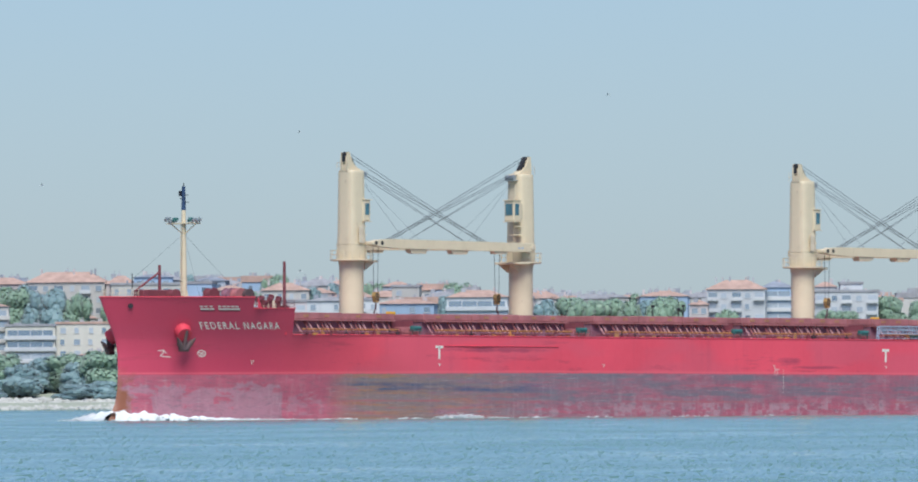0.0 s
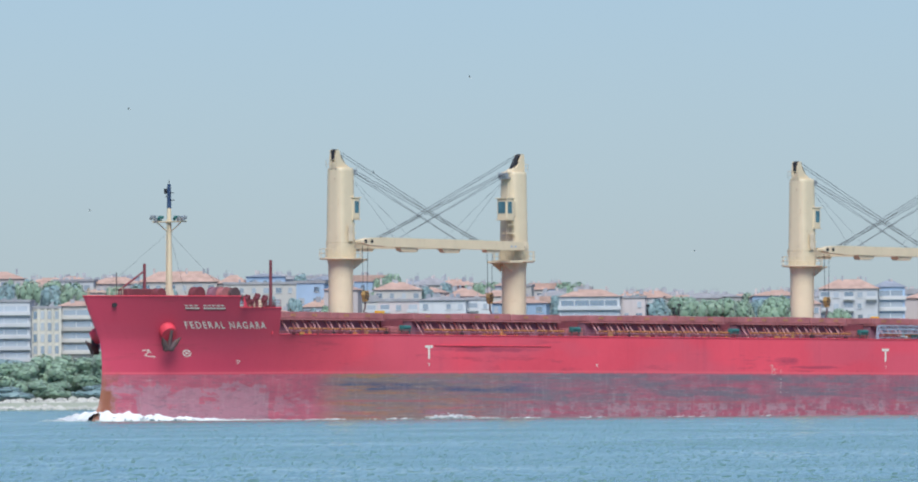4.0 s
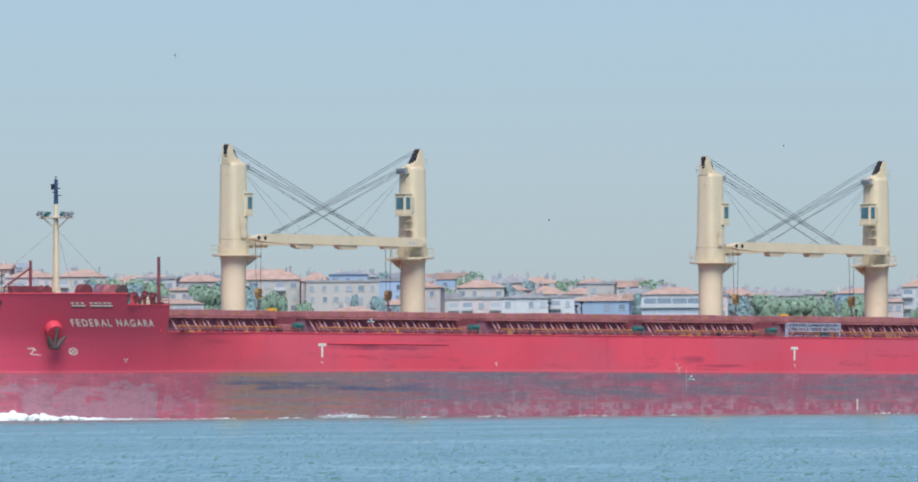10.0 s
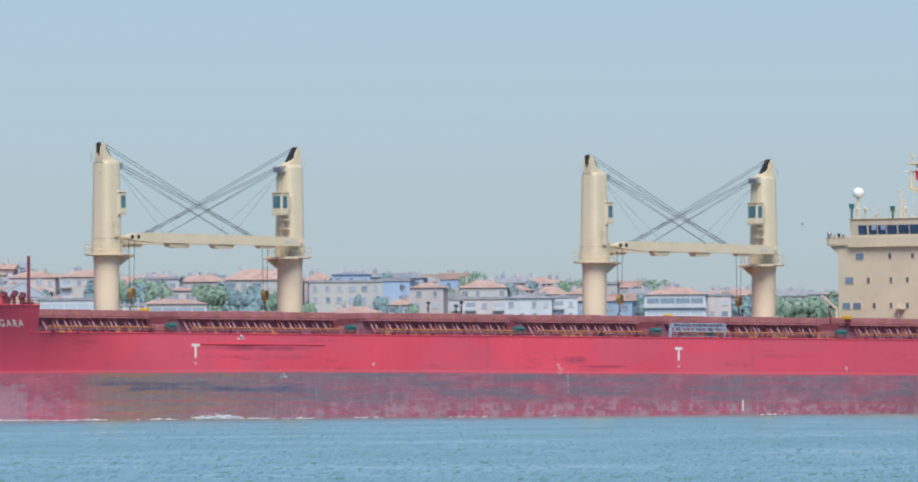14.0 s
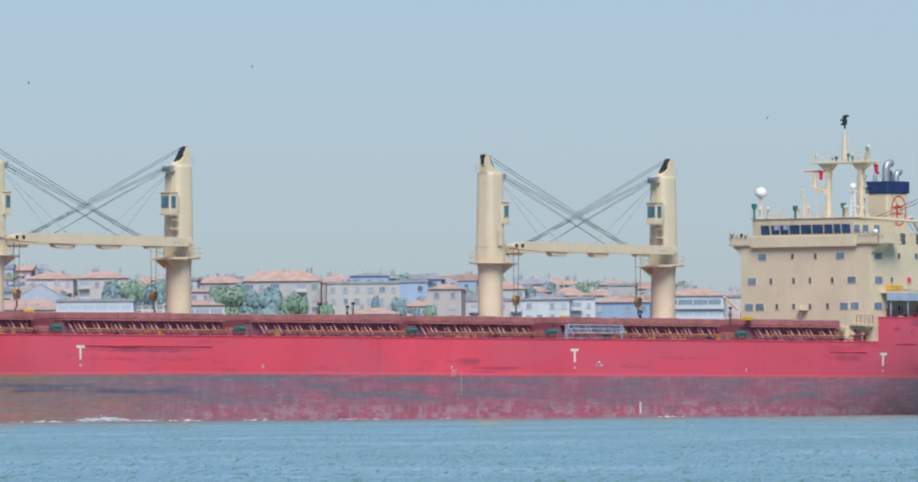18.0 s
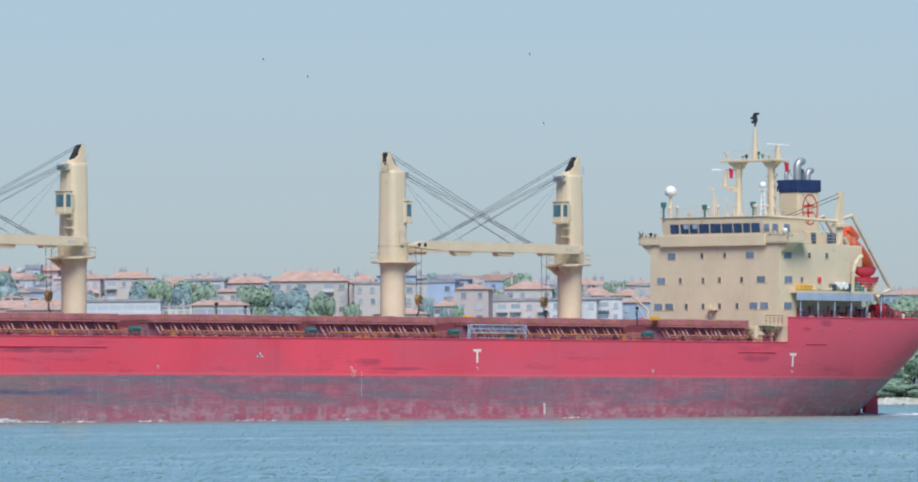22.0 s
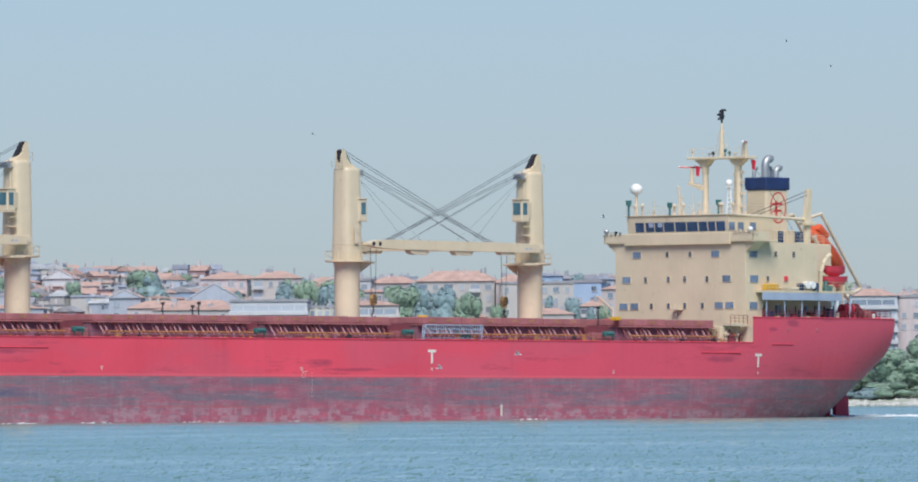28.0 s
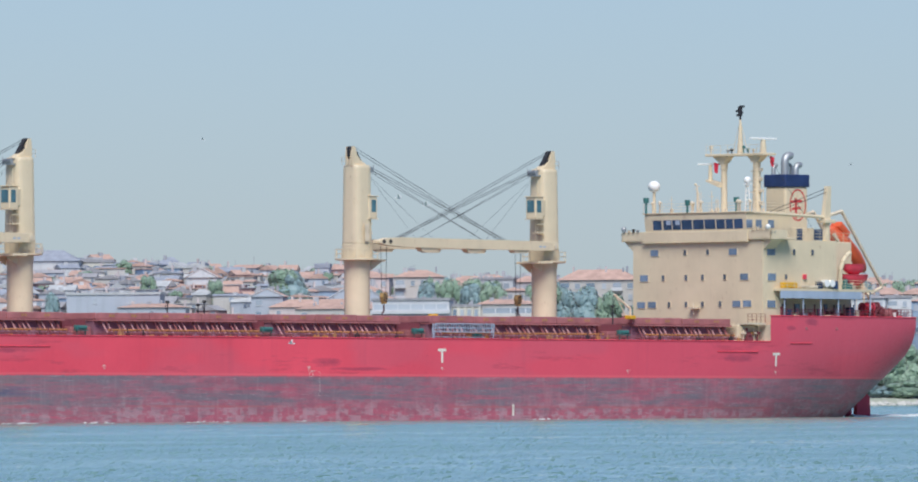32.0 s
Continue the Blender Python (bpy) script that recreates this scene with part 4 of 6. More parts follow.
for i, (y, z) in enumerate(((-3.75, 29.15), (4.15, 29.75))):
    bm = B()
    prism(bm, [(y, z + 0.55), (y + 0.75, z + 0.35), (y + 0.6, z - 0.75), (y + 0.15, z - 0.6)], "x", MX + (0.5 if y < 0 else -0.55), MX + (0.53 if y < 0 else -0.52))
    part("flag", bm, "red_flag", mast, "small red flag")
for p in (((MX, 4.4, 30.4), (-84, 8, 21.0)),):
    part("signal_line", rod(B(), p[0], p[1], 0.02, None, 4), "rope", mast)
for y, h, c in ((-4.2, 0.9, "cream_dirty"), (-1.5, 0.35, "steel"), (-0.9, 0.5, "black"), (1.0, 0.8, "green"), (1.7, 0.5, "green"), (2.6, 0.35, "cream_dirty")):
    bm = rod(B(), (MX + 0.5, y, 30.6), (MX + 0.5, y, 30.7 + h), 0.07, None, 6)
    box(bm, MX + 0.35, MX + 0.65, y - 0.15, y + 0.15, 30.6 + h * 0.65, 30.72 + h, 0.04)
    part("platform_lamp", bm, c, mast)
for x, y, h in ((-72.4, -3.9, 1.9), (-74.8, -1.6, 2.4), (-77.4, -0.2, 3.0), (-73.8, 2.1, 1.7), (-76.5, 5.2, 2.2), (-78.6, 4.6, 3.2), (-72.2, 3.4, 1.5), (-78.9, -3.9, 2.6)):
    bm = rod(B(), (x, y, 23.8), (x, y, 23.86 + h), 0.05, 0.03, 6)
    rod(bm, (x, y - 0.35, 23.86 + h * 0.75), (x, y + 0.35, 23.86 + h * 0.75), 0.03, None, 5)
    box(bm, x - 0.15, x + 0.15, y - 0.16, y + 0.16, 23.86, 24.3, 0.03)
    part("roof_aerial", bm, "cream_dirty", house)
# bridge deck aft of the wheelhouse, casing and funnel
part("upper_house", box(B(), -84.4, -79.4, -7.0, 7.0, 20.6, 22.1, 0.06), "cream", house)
casing = part("engine_casing", box(B(), -92.0, -84.5, -5.6, 5.6, 11.0, 20.6, 0.08), "cream", ship, "cream engine casing behind the house")
bm = box(B(), -89.0, -85.3, -1.6, 1.6, 20.6, 26.95, 0.25)
funnel = part("funnel", bm, "cream", ship, "cream funnel with a navy top and a red emblem")
part("funnel_top", box(B(), -89.15, -85.15, -1.75, 1.75, 26.9, 28.35, 0.12), "navy", funnel, "navy blue funnel top")
for x, y, h, r, turn in ((-86.75, 0.1, 1.45, 0.46, 1), (-88.0, 0.6, 0.55, 0.36, 1), (-85.7, -0.7, 0.7, 0.24, 1), (-88.5, -0.6, 0.9, 0.2, -1)):
    bm = B()   # a straight pipe and an elbow that opens aft
    line = [((x, y, 28.2), 0.0)] + [((x - turn * r * 1.5 * (1 - math.cos(a)), y, 28.3 + h + r * 1.7 * math.sin(a)), a) for a in (0, 0.4, 0.8, 1.2, 1.6, 2.0)]
    rings = []
    for p, a in line:
        side = Vector((math.cos(a), 0, turn * math.sin(a)))
        rings.append([bm.verts.new(Vector(p) + side * r * math.cos(k * math.pi / 8) + Vector((0, r * math.sin(k * math.pi / 8), 0))) for k in range(16)])
    for a, b in zip(rings[:-1], rings[1:]):
        for k in range(16):
            bm.faces.new((a[k], a[(k + 1) % 16], b[(k + 1) % 16], b[k]))
    bm.faces.new(rings[-1])
    part("exhaust_pipe", bm, "steel", funnel, "bare metal exhaust pipe with an elbow", smooth=True)
bm = B()   # emblem: a ring and bars
c = (-87.3, 24.85)
ring = [(c[0] + 1.25 * math.cos(a * math.pi / 14), c[1] + 1.75 * math.sin(a * math.pi / 14)) for a in range(28)]
stroke(bm, ring, 0.17, True)
for a, b, w in (((-87.0, 25.5), (-87.0, 23.5), 0.34), ((-87.0, 25.3), (-87.9, 25.3), 0.3), ((-87.0, 24.5), (-87.7, 24.5), 0.28), ((-86.9, 25.3), (-86.3, 25.2), 0.28), ((-86.9, 24.5), (-86.4, 24.4), 0.26), ((-87.0, 23.8), (-87.7, 23.8), 0.24)):
    stroke(bm, [a, b], w)
for v in bm.verts:
    v.co.y = 1.615
part("emblem", bm, "logo", funnel, "red ring emblem with short bars")
rail("casing_rail", [(-84.6, 5.5, 20.6), (-92, 5.5, 20.6)], casing, 1.0, "cream", 1.2, 3, 0.02)
part("funnel_louvre", box(B(), -85.2, -85.14, -1.2, 1.2, 21.0, 22.0), "black", funnel, "dark louvre")
for x, z, w, h in ((-86.4, 21.4, 2.2, 1.2), (-82.0, 21.3, 0.9, 1.4)):
    part("vent_louvre", box(B(), x - w / 2, x + w / 2, 7.0 if x > -84 else 5.6, 7.05 if x > -84 else 5.65, z - h / 2, z + h / 2), "blue_dark", casing)
rail("house_rail", [(XF - 4, YH, 20.65), (-84.5, YH, 20.65)], house, 1.05, "cream", 1.3, 3, 0.022)
# boat deck over the poop
edge = [(x, half(x, 12.0) - 0.15) for x in (-91.6, -89.0, -86.0, -82.0, -78.0, -74.3)]
boat_deck = part("boat_deck", prism(B(), edge + [(x, -y) for x, y in edge[::-1]], "z", 14.85, 15.12), "cream", ship, "boat deck above the poop")
for s in (1, -1):
    rail("boat_deck_rail", [(x, s * (y - 0.1), 15.12) for x, y in edge], boat_deck, 1.0, "cream", 1.3, 3, 0.02)
    bm = B()
    for (x0, y0), (x1, y1) in zip(edge[1:-1], edge[2:]):
        prism(bm, [(x0, s * (y0 - 0.1)), (x1, s * (y1 - 0.1)), (x1, s * y1), (x0, s * y0)], "z", 14.0, 14.84)
    part("awning", bm, "grey_blue", boat_deck, "grey-blue sheet hung below the deck edge")
    for x in (-75.2, -78.4, -81.6, -84.8, -88.0, -91.0):
        y = s * (half(x, 12.0) - 0.4)
        part("post", rod(B(), (x, y, 11.0), (x, y, 14.9), 0.09), "grey_blue", boat_deck)
part("lower_house", box(B(), -90.5, -84.5, -6.6, 6.6, 11.0, 14.85, 0.05), "cream", casing)
for x in (-77.5, -80.2, -86.5, -88.8):
    put_window(casing if x < -84 else house, "side", x, 13.0, 0.8, 0.9, 6.6 if x < -84 else 8.3)
part("side_door", box(B(), -83.0, -82.1, 8.3, 8.36, 11.1, 13.1, 0.02), "cream_dirty", house)
for x, col in ((-76.3, "yellow"),):
    part("locker", box(B(), x - 1.1, x + 1.1, 10.4, 11.2, 15.12, 15.85, 0.15), col, boat_deck, "yellow equipment locker")
for x in (-82.4, -83.3):
    part("liferaft", rod(B(), (x, 10.4, 15.75), (x, 11.0, 15.75), 0.42, None, 14), "white", boat_deck, "white liferaft canister", smooth=True)
part("canvas_cover", box(B(), -80.9, -78.0, 10.5, 11.1, 15.12, 15.5, 0.15), "cream_dirty", boat_deck, "pale canvas over stores")
part("blue_locker", box(B(), -81.9, -81.1, 10.2, 10.8, 15.12, 15.95, 0.06), "blue_dark", boat_deck, "dark blue locker")
part("blue_drum", rod(B(), (-84.2, 10.5, 15.12), (-84.2, 10.5, 16.0), 0.35, None, 12), "blue_dark", boat_deck)
bm = B()
rod(bm, (-87.2, 9.2, 15.12), (-87.2, 9.2, 16.3), 0.3, None, 10)
box(bm, -88.0, -86.5, 8.9, 9.6, 15.12, 15.7, 0.05)
part("davit_winch", bm, "green", boat_deck, "green davit winch")
part("hose_box", box(B(), -79.5, -79.0, YH, YH + 0.25, 16.2, 16.75, 0.05), "bright_red", house, "red fire hose box on the wall")
# provision crane
bm = B()
rod(bm, (-83.6, 9.7, 15.1), (-83.6, 9.7, 22.6), 0.5, 0.42, 14)
box(bm, -84.4, -82.8, 9.0, 10.4, 22.6, 23.0, 0.05)
crane_post = part("provision_crane", bm, "cream", ship, "small cream provision crane", smooth=False)
part("crane_frame", prism(B(), [(-84.0, 23.0), (-83.0, 23.0), (-83.6, 26.8), (-84.1, 26.8)], "y", 9.4, 10.0), "cream", crane_post)
part("crane_jib", rod(B(), (-83.2, 9.7, 23.3), (-72.0, 9.7, 23.7), 0.2, 0.14, 8), "cream", crane_post)
bm = B()
rod(bm, (-83.8, 9.6, 26.6), (-74.5, 9.6, 23.8), 0.035, None, 5)
rod(bm, (-83.8, 9.8, 26.2), (-75.5, 9.8, 23.8), 0.035, None, 5)
part("crane_rope", bm, "rope", crane_post)
# free-fall lifeboat on its ramp, with the frame round it
bm = B()
ball(bm, (0, 0, 0), 1.0, 24, (4.0, 1.25, 1.1))
box(bm, -3.2, -1.2, -0.8, 0.8, -1.5, -0.6, 0.15)
boat = part("lifeboat", bm, "orange", ship, "orange free-fall lifeboat nose down on a ramp", smooth=True, m=pose(-96.0, 0.9, 19.9, 0, 140, 0))
part("boat_keel", box(B(), -3.0, 3.0, -0.25, 0.25, 1.05, 1.35, 0.08), "bright_red", boat)
for y in (-1.0, 2.2):
    bm = B()
    rod(bm, (-92.6, y, 21.6), (-98.6, y, 14.2), 0.22, None, 8)
    part("launch_rail", bm, "cream_dirty", ship)
    for k in range(4):
        x = -93.4 - k * 1.4
        part("ramp_post", rod(B(), (x, y, 21.6 + (x + 92.6) * 1.23), (x, y, 11.0), 0.11, None, 6), "cream_dirty", ship)
for y in (-1.6, 2.9):
    bm = B()
    pipe(bm, [(-90.2, y, 15.1), (-90.6, y, 23.6), (-93.2, y, 24.2), (-99.9, y, 15.6), (-97.4, y, 14.6)], 0.2, 8)
    part("boat_frame", bm, "cream_dirty", ship, "cream tubular frame round the lifeboat")
def open_boat(lx, wy, depth, top, c):
    """A small hull with a flat, lipped top and pointed ends."""
    bm, rings = B(), []
    for u in (-0.06, 0.0, 0.25, 0.5, 0.75, 0.92, 1.0):
        f = 1.05 if u < 0 else max(0.3, (1 - u ** 2.6) ** 0.5)
        z = top - depth * u
        rings.append([bm.verts.new((c[0] + lx * f * math.cos(a) * (0.86 + 0.14 * abs(math.cos(a))), c[1] + wy * f * math.sin(a), z + 0.12 * lx * 0.3 * math.cos(a) ** 2)) for a in [2 * math.pi * i / 20 for i in range(20)]])
    for p, q in zip(rings[:-1], rings[1:]):
        for i in range(20):
            bm.faces.new((p[i], p[(i + 1) % 20], q[(i + 1) % 20], q[i]))
    bm.faces.new(rings[0]), bm.faces.new(rings[-1][::-1])
    return bm


rescue = part("rescue_boat", open_boat(2.1, 0.85, 1.15, 16.75, (-89.3, 8.6)), "bright_red", ship, "red rescue boat under its davit", smooth=True)
part("boat_cover", open_boat(1.75, 0.8, 1.2, 17.95, (-89.2, 8.6)), "bright_red", rescue, smooth=True)
for x in (-90.3, -88.3):
    part("boat_cradle", box(B(), x - 0.12, x + 0.12, 8.0, 9.2, 15.12, 15.9), "cream_dirty", rescue)
bm = B()
pipe(bm, [(-86.3, 9.2, 15.1), (-86.4, 9.2, 17.3), (-86.8, 9.2, 18.2), (-87.4, 9.1, 18.9), (-88.2, 9.0, 19.3)], 0.26, 12)
part("boat_davit", bm, "cream", ship, "cream curved davit arm")
# poop: mooring gear and rails at the stern
rail("stern_rail", [(-92.0, 9.5, 12.0), (-99.6, 7.9, 12.0), (-99.9, -7.9, 12.0)], ship, 0.9, "dark_red", 0.9, 3, 0.035)
for i, x in enumerate((-91.8, -93.6, -95.4, -97.4, -98.9)):
    bm = B()
    rod(bm, (x - 0.5, 6.4, 11.9), (x + 0.5, 6.4, 11.9), 0.55 - 0.06 * i, None, 12)
    box(bm, x - 0.6, x + 0.6, 5.9, 6.9, 11.0, 11.6)
    part("mooring_winch", bm, "dark_red" if i % 2 else "bright_red", ship, "dark red mooring winch")
def stern_winch(x, y, r, tall):
    """A drum between cheek plates on a frame, with its motor and brake lever."""
    bm = box(B(), x - 1.0, x + 1.0, y - 0.7, y + 0.7, 11.0, 11.7, 0.05)
    for q in (-0.75, 0.1, 0.75):
        rod(bm, (x + q - 0.08, y, tall - r), (x + q + 0.08, y, tall - r), r, None, 16)
    rod(bm, (x - 0.7, y, tall - r), (x + 0.7, y, tall - r), r * 0.55, None, 12)
    for q in (-0.95, 0.95):
        prism(bm, [(y - 0.6, 11.6), (y + 0.6, 11.6), (y + 0.15, tall - r + 0.2), (y - 0.15, tall - r + 0.2)], "x", x + q - 0.06, x + q + 0.06)
    rod(bm, (x + 0.5, y + 0.6, 11.7), (x + 0.8, y + 0.9, tall + 0.2), 0.05, None, 6)
    return bm


for x, y, r, tall, c in ((-92.6, 7.4, 0.62, 13.7, "bright_red"), (-93.9, 7.0, 0.6, 13.8, "dark_red"), (-95.0, 6.6, 0.6, 13.3, "dark_red"), (-96.8, 6.2, 0.6, 13.1, "deck_red"), (-98.6, 5.4, 0.55, 12.9, "dark_red")):
    part("stern_winch", stern_winch(x, y, r, tall), c, ship, "red mooring winch on the poop", smooth=True)
for x in (-95.0, -98.2):
    part("bollard", rod(B(), (x, 6.4, 11.0), (x, 6.4, 12.6), 0.25, None, 10), "white", ship)
rng = random.Random(8)
for i in range(13):   # mooring gear, drums and lockers behind the poop bulwark
    x = -75.6 - i * 1.15
    y, h = half(x, 12) - 1.2 - rng.random(), rng.uniform(0.9, 2.1)
    if i % 3 == 0:
        bm = rod(B(), (x, y, 11.0), (x, y, 11.0 + h), 0.3, 0.3, 10)
    else:
        bm = box(B(), x - 0.4, x + 0.4, y - 0.35, y + 0.35, 11.0, 11.0 + h, 0.06)
    part("deck_locker", bm, ("dark_red", "blue_dark", "cream_dirty", "deck_red", "steel")[i % 5], boat_deck)
for i in range(5):    # clutter at the break of the poop
    x = -71.8 + i * 0.55
    bm = rod(B(), (x, 10.2, 9.08), (x, 10.2, 9.08 + rng.uniform(0.7, 1.9)), 0.12, 0.12, 8)
    box(bm, x - 0.2, x + 0.2, 10.0, 10.5, 9.9, 10.2)
    part("valve_stand", bm, ("dark_red", "cream_dirty", "orange_pipe")[i % 3], ship)
for i in range(9):    # dark boxes and posts, added to darken the space under the boat deck
    x = -76.4 - i * 1.6
    bm = box(B(), x - 0.55, x + 0.4, 7.4, 8.25, 11.0, 12.3 + 0.7 * rng.random(), 0.05)
    rod(bm, (x, 8.6, 11.0), (x, 8.6, 13.4), 0.08)
    part("winch_drive", bm, ("black", "dark_red", "blue_dark")[i % 3], boat_deck)
rail("poop_rail", [(-74.4, half(-74.4, 12) - 0.2, 12.0), (-83.0, half(-83.0, 12) - 0.2, 12.0), (-91.8, half(-91.8, 12) - 0.2, 12.0)], ship, 0.75, "dark_red", 1.0, 2, 0.03)
# rudder under the counter
bm = B()
prism(bm, [(-98.4, -2.0), (-100.7, -2.0), (-100.5, 3.0), (-98.4, 4.6)], "y", -0.3, 0.3)
rod(bm, (-97.2, 0, -2.0), (-97.2, 0, 3.6), 0.35, 0.5, 10)
part("rudder", bm, "bright_red", ship, "rust-red rudder")
# accommodation ladder stowed on deck, port side
bm = B()
for z in (9.85, 10.3, 10.75):
    for y in (11.3, 11.65):
        rod(bm, (-20.2, y, z), (-28.9, y, z), 0.05, None, 6)
x = -20.2
while x > -29.0:
    for y in (11.3, 11.65):
        rod(bm, (x, y, 9.85), (x, y, 10.75), 0.035, None, 5)
    x -= 0.36
for x in (-19.7, -28.7):   # end frames and feet
    for y in (11.3, 11.65):
        rod(bm, (x, y, 9.06), (x - 0.25, y, 10.75), 0.06, None, 6)
rod(bm, (-19.8, 11.65, 9.3), (-27.5, 11.65, 9.3), 0.05, None, 6)
rod(bm, (-19.9, 11.3, 10.7), (-19.6, 11.65, 9.1), 0.05, None, 6)
part("ladder_winch", box(B(), -27.6, -26.4, 10.6, 11.2, 9.06, 9.75, 0.08), "green", ship, "green winch under the ladder")
part("accommodation_ladder", bm, "grey_blue", ship, "grey accommodation ladder stowed on deck")
# break of the poop: stairs, lockers, winch
stairs = part("stairs", box(B(), -72.2, -69.4, 8.2, 11.2, 11.0, 11.2), "cream_dirty", ship, "steps from the deck to the poop")
for k in range(9):
    part("step", box(B(), -69.38 + k * 0.22, -69.14 + k * 0.22, 8.6, 9.6, 10.8 - k * 0.2, 10.85 - k * 0.2), "cream_dirty", stairs)
rail("stair_rail", [(-72.2, 11.1, 11.2), (-69.4, 11.1, 11.2)], ship, 1.0, "dark_red", 0.7, 3, 0.03)
part("house_skirt", box(B(), -72.58, -69.0, 7.6, 9.9, 9.08, 10.98, 0.12), "cream", house, "low cream store at the foot of the house")
bm = B()
rod(bm, (-70.2, 10.8, 9.8), (-69.6, 10.8, 9.8), 0.18, None, 12)
box(bm, -70.4, -69.5, 10.6, 11.0, 9.08, 9.62)
part("deck_winch", bm, "dark_red", ship, "dark red deck winch")
bm = B()
pipe(bm, [(-70.6, -8.8, 9.1), (-70.6, -8.8, 13.0), (-68.6, -9.4, 14.6)], 0.14, 8)
rod(bm, (-70.6, -8.8, 11.2), (-68.8, -9.3, 14.4), 0.06)
part("pilot_davit", bm, "cream_dirty", ship, "small davit beside the house")
for x, y, c, r in ((62.0, 8.6, "yellow", 0.42), (-22.5, 8.6, "yellow", 0.4), (-52.6, 9.2, "yellow", 0.45)):
    part("warning_drum", box(B(), x - r, x + r, y - r, y + r, 11.5, 11.5 + r * 0.9, 0.06), c, ship, "yellow box on a hatch end")
for x, y, h in ((17.2, 8.6, 1.4), (12.9, 8.8, 1.1), (11.6, 8.4, 1.5), (-51.0, 8.0, 1.5), (-38.0, 6.0, 1.0)):
    bm = B()
    rod(bm, (x, y, 10.9), (x, y, 11.5 + h), 0.07)
    box(bm, x - 0.15, x + 0.15, y - 0.15, y + 0.15, 11.3 + h, 11.58 + h)
    rod(bm, (x, y, 11.6), (x + 0.3, y, 11.5 + h * 0.7), 0.04, None, 5)
    part("vent_head", bm, "black", ship)

# ---- forecastle ----
bm = B()
rod(bm, (87.1, 0, 11.9), (87.1, 0, 23.4), 0.42, 0.24, 14)
prism(bm, [(-0.8, 11.9), (0.8, 11.9), (0.25, 14.2), (-0.25, 14.2)], "x", 86.75, 87.45)
fore_mast = part("fore_mast", bm, "cream", ship, "cream foremast with a dark blue top")
part("mast_top", rod(B(), (87.1, 0, 23.3), (87.1, 0, 26.0), 0.26, 0.2, 12), "blue_dark", fore_mast, "dark blue upper mast")
bm = B()
for z, d in ((25.0, 0.5), (25.4, -0.45), (24.6, -0.4), (24.2, 0.6)):
    rod(bm, (87.1, 0, z), (87.1, d * 1.4, z), 0.05)
box(bm, 86.95, 87.3, -0.6, -0.25, 24.9, 25.5)
rod(bm, (87.1, 0, 26.0), (87.1, 0, 26.4), 0.05)
part("mast_fittings", bm, "black", fore_mast)
bm = box(B(), 86.6, 87.6, -2.3, 2.3, 21.7, 21.86, 0.03)
for s in (-1, 1):
    rod(bm, (87.1, s * 1.9, 21.7), (87.1, 0.2 * s, 20.6), 0.07)
crosstree = part("crosstree", bm, "cream", fore_mast)
for y in (-2.4, -1.7, -1.2, 1.3, 1.9, 2.5):
    bm = B()
    rod(bm, (87.1, y, 21.86), (87.1, y, 22.2 + 0.3 * abs(math.sin(y * 7))), 0.06)
    lift = 0.25 * math.sin(y * 5)
    box(bm, 86.9, 87.5, y - 0.2, y + 0.2, 22.05 + lift, 22.38 + lift, 0.05)
    rod(bm, (87.3, y, 22.2 + lift), (87.7, y + 0.12, 22.0 + lift), 0.12, 0.2, 10)
    part("mast_lamp", bm, "green" if y in (-1.2, 1.3) else "steel", crosstree)
bm = B()
for k in range(22):
    rod(bm, (87.45, -0.18, 13.2 + k * 0.4), (87.45, 0.18, 13.2 + k * 0.4), 0.025, None, 4)
for y in (-0.18, 0.18):
    rod(bm, (87.45, y, 13.0), (87.4, y, 22.0), 0.025, None, 4)
part("mast_ladder", bm, "cream", fore_mast)
for p in ((97.5, 0, 14.0), (80.8, 3.5, 13.2), (80.8, -3.5, 13.2)):
    part("stay_wire", rod(B(), (87.1, 0, 20.6), p, 0.013, None, 4), "rope", fore_mast)
bm = B()
rod(bm, (91.0, 0, 11.9), (91.0, 0, 17.0), 0.2, 0.17, 10)
pipe(bm, [(91.0, 0, 16.2), (95.0, 0, 14.0), (95.0, 0, 12.0)], 0.12, 8)
box(bm, 90.0, 94.2, -0.6, 0.6, 11.9, 14.2, 0.1)
part("bow_davit", bm, "dark_red", ship, "dark red davit with a slanting strut")
part("jackstaff", rod(B(), (95.2, -0.2, 12), (95.2, -0.2, 16.0), 0.05), "black", ship)
rail("bow_rail", [(99.6, 0.0, 13.3), (97.2, 2.8, 13.3)], ship, 0.9, "cream_dirty", 0.7, 2, 0.025)
rail("bow_rail", [(99.6, 0.0, 13.3), (97.2, -2.8, 13.3)], ship, 0.9, "cream_dirty", 0.7, 2, 0.025)
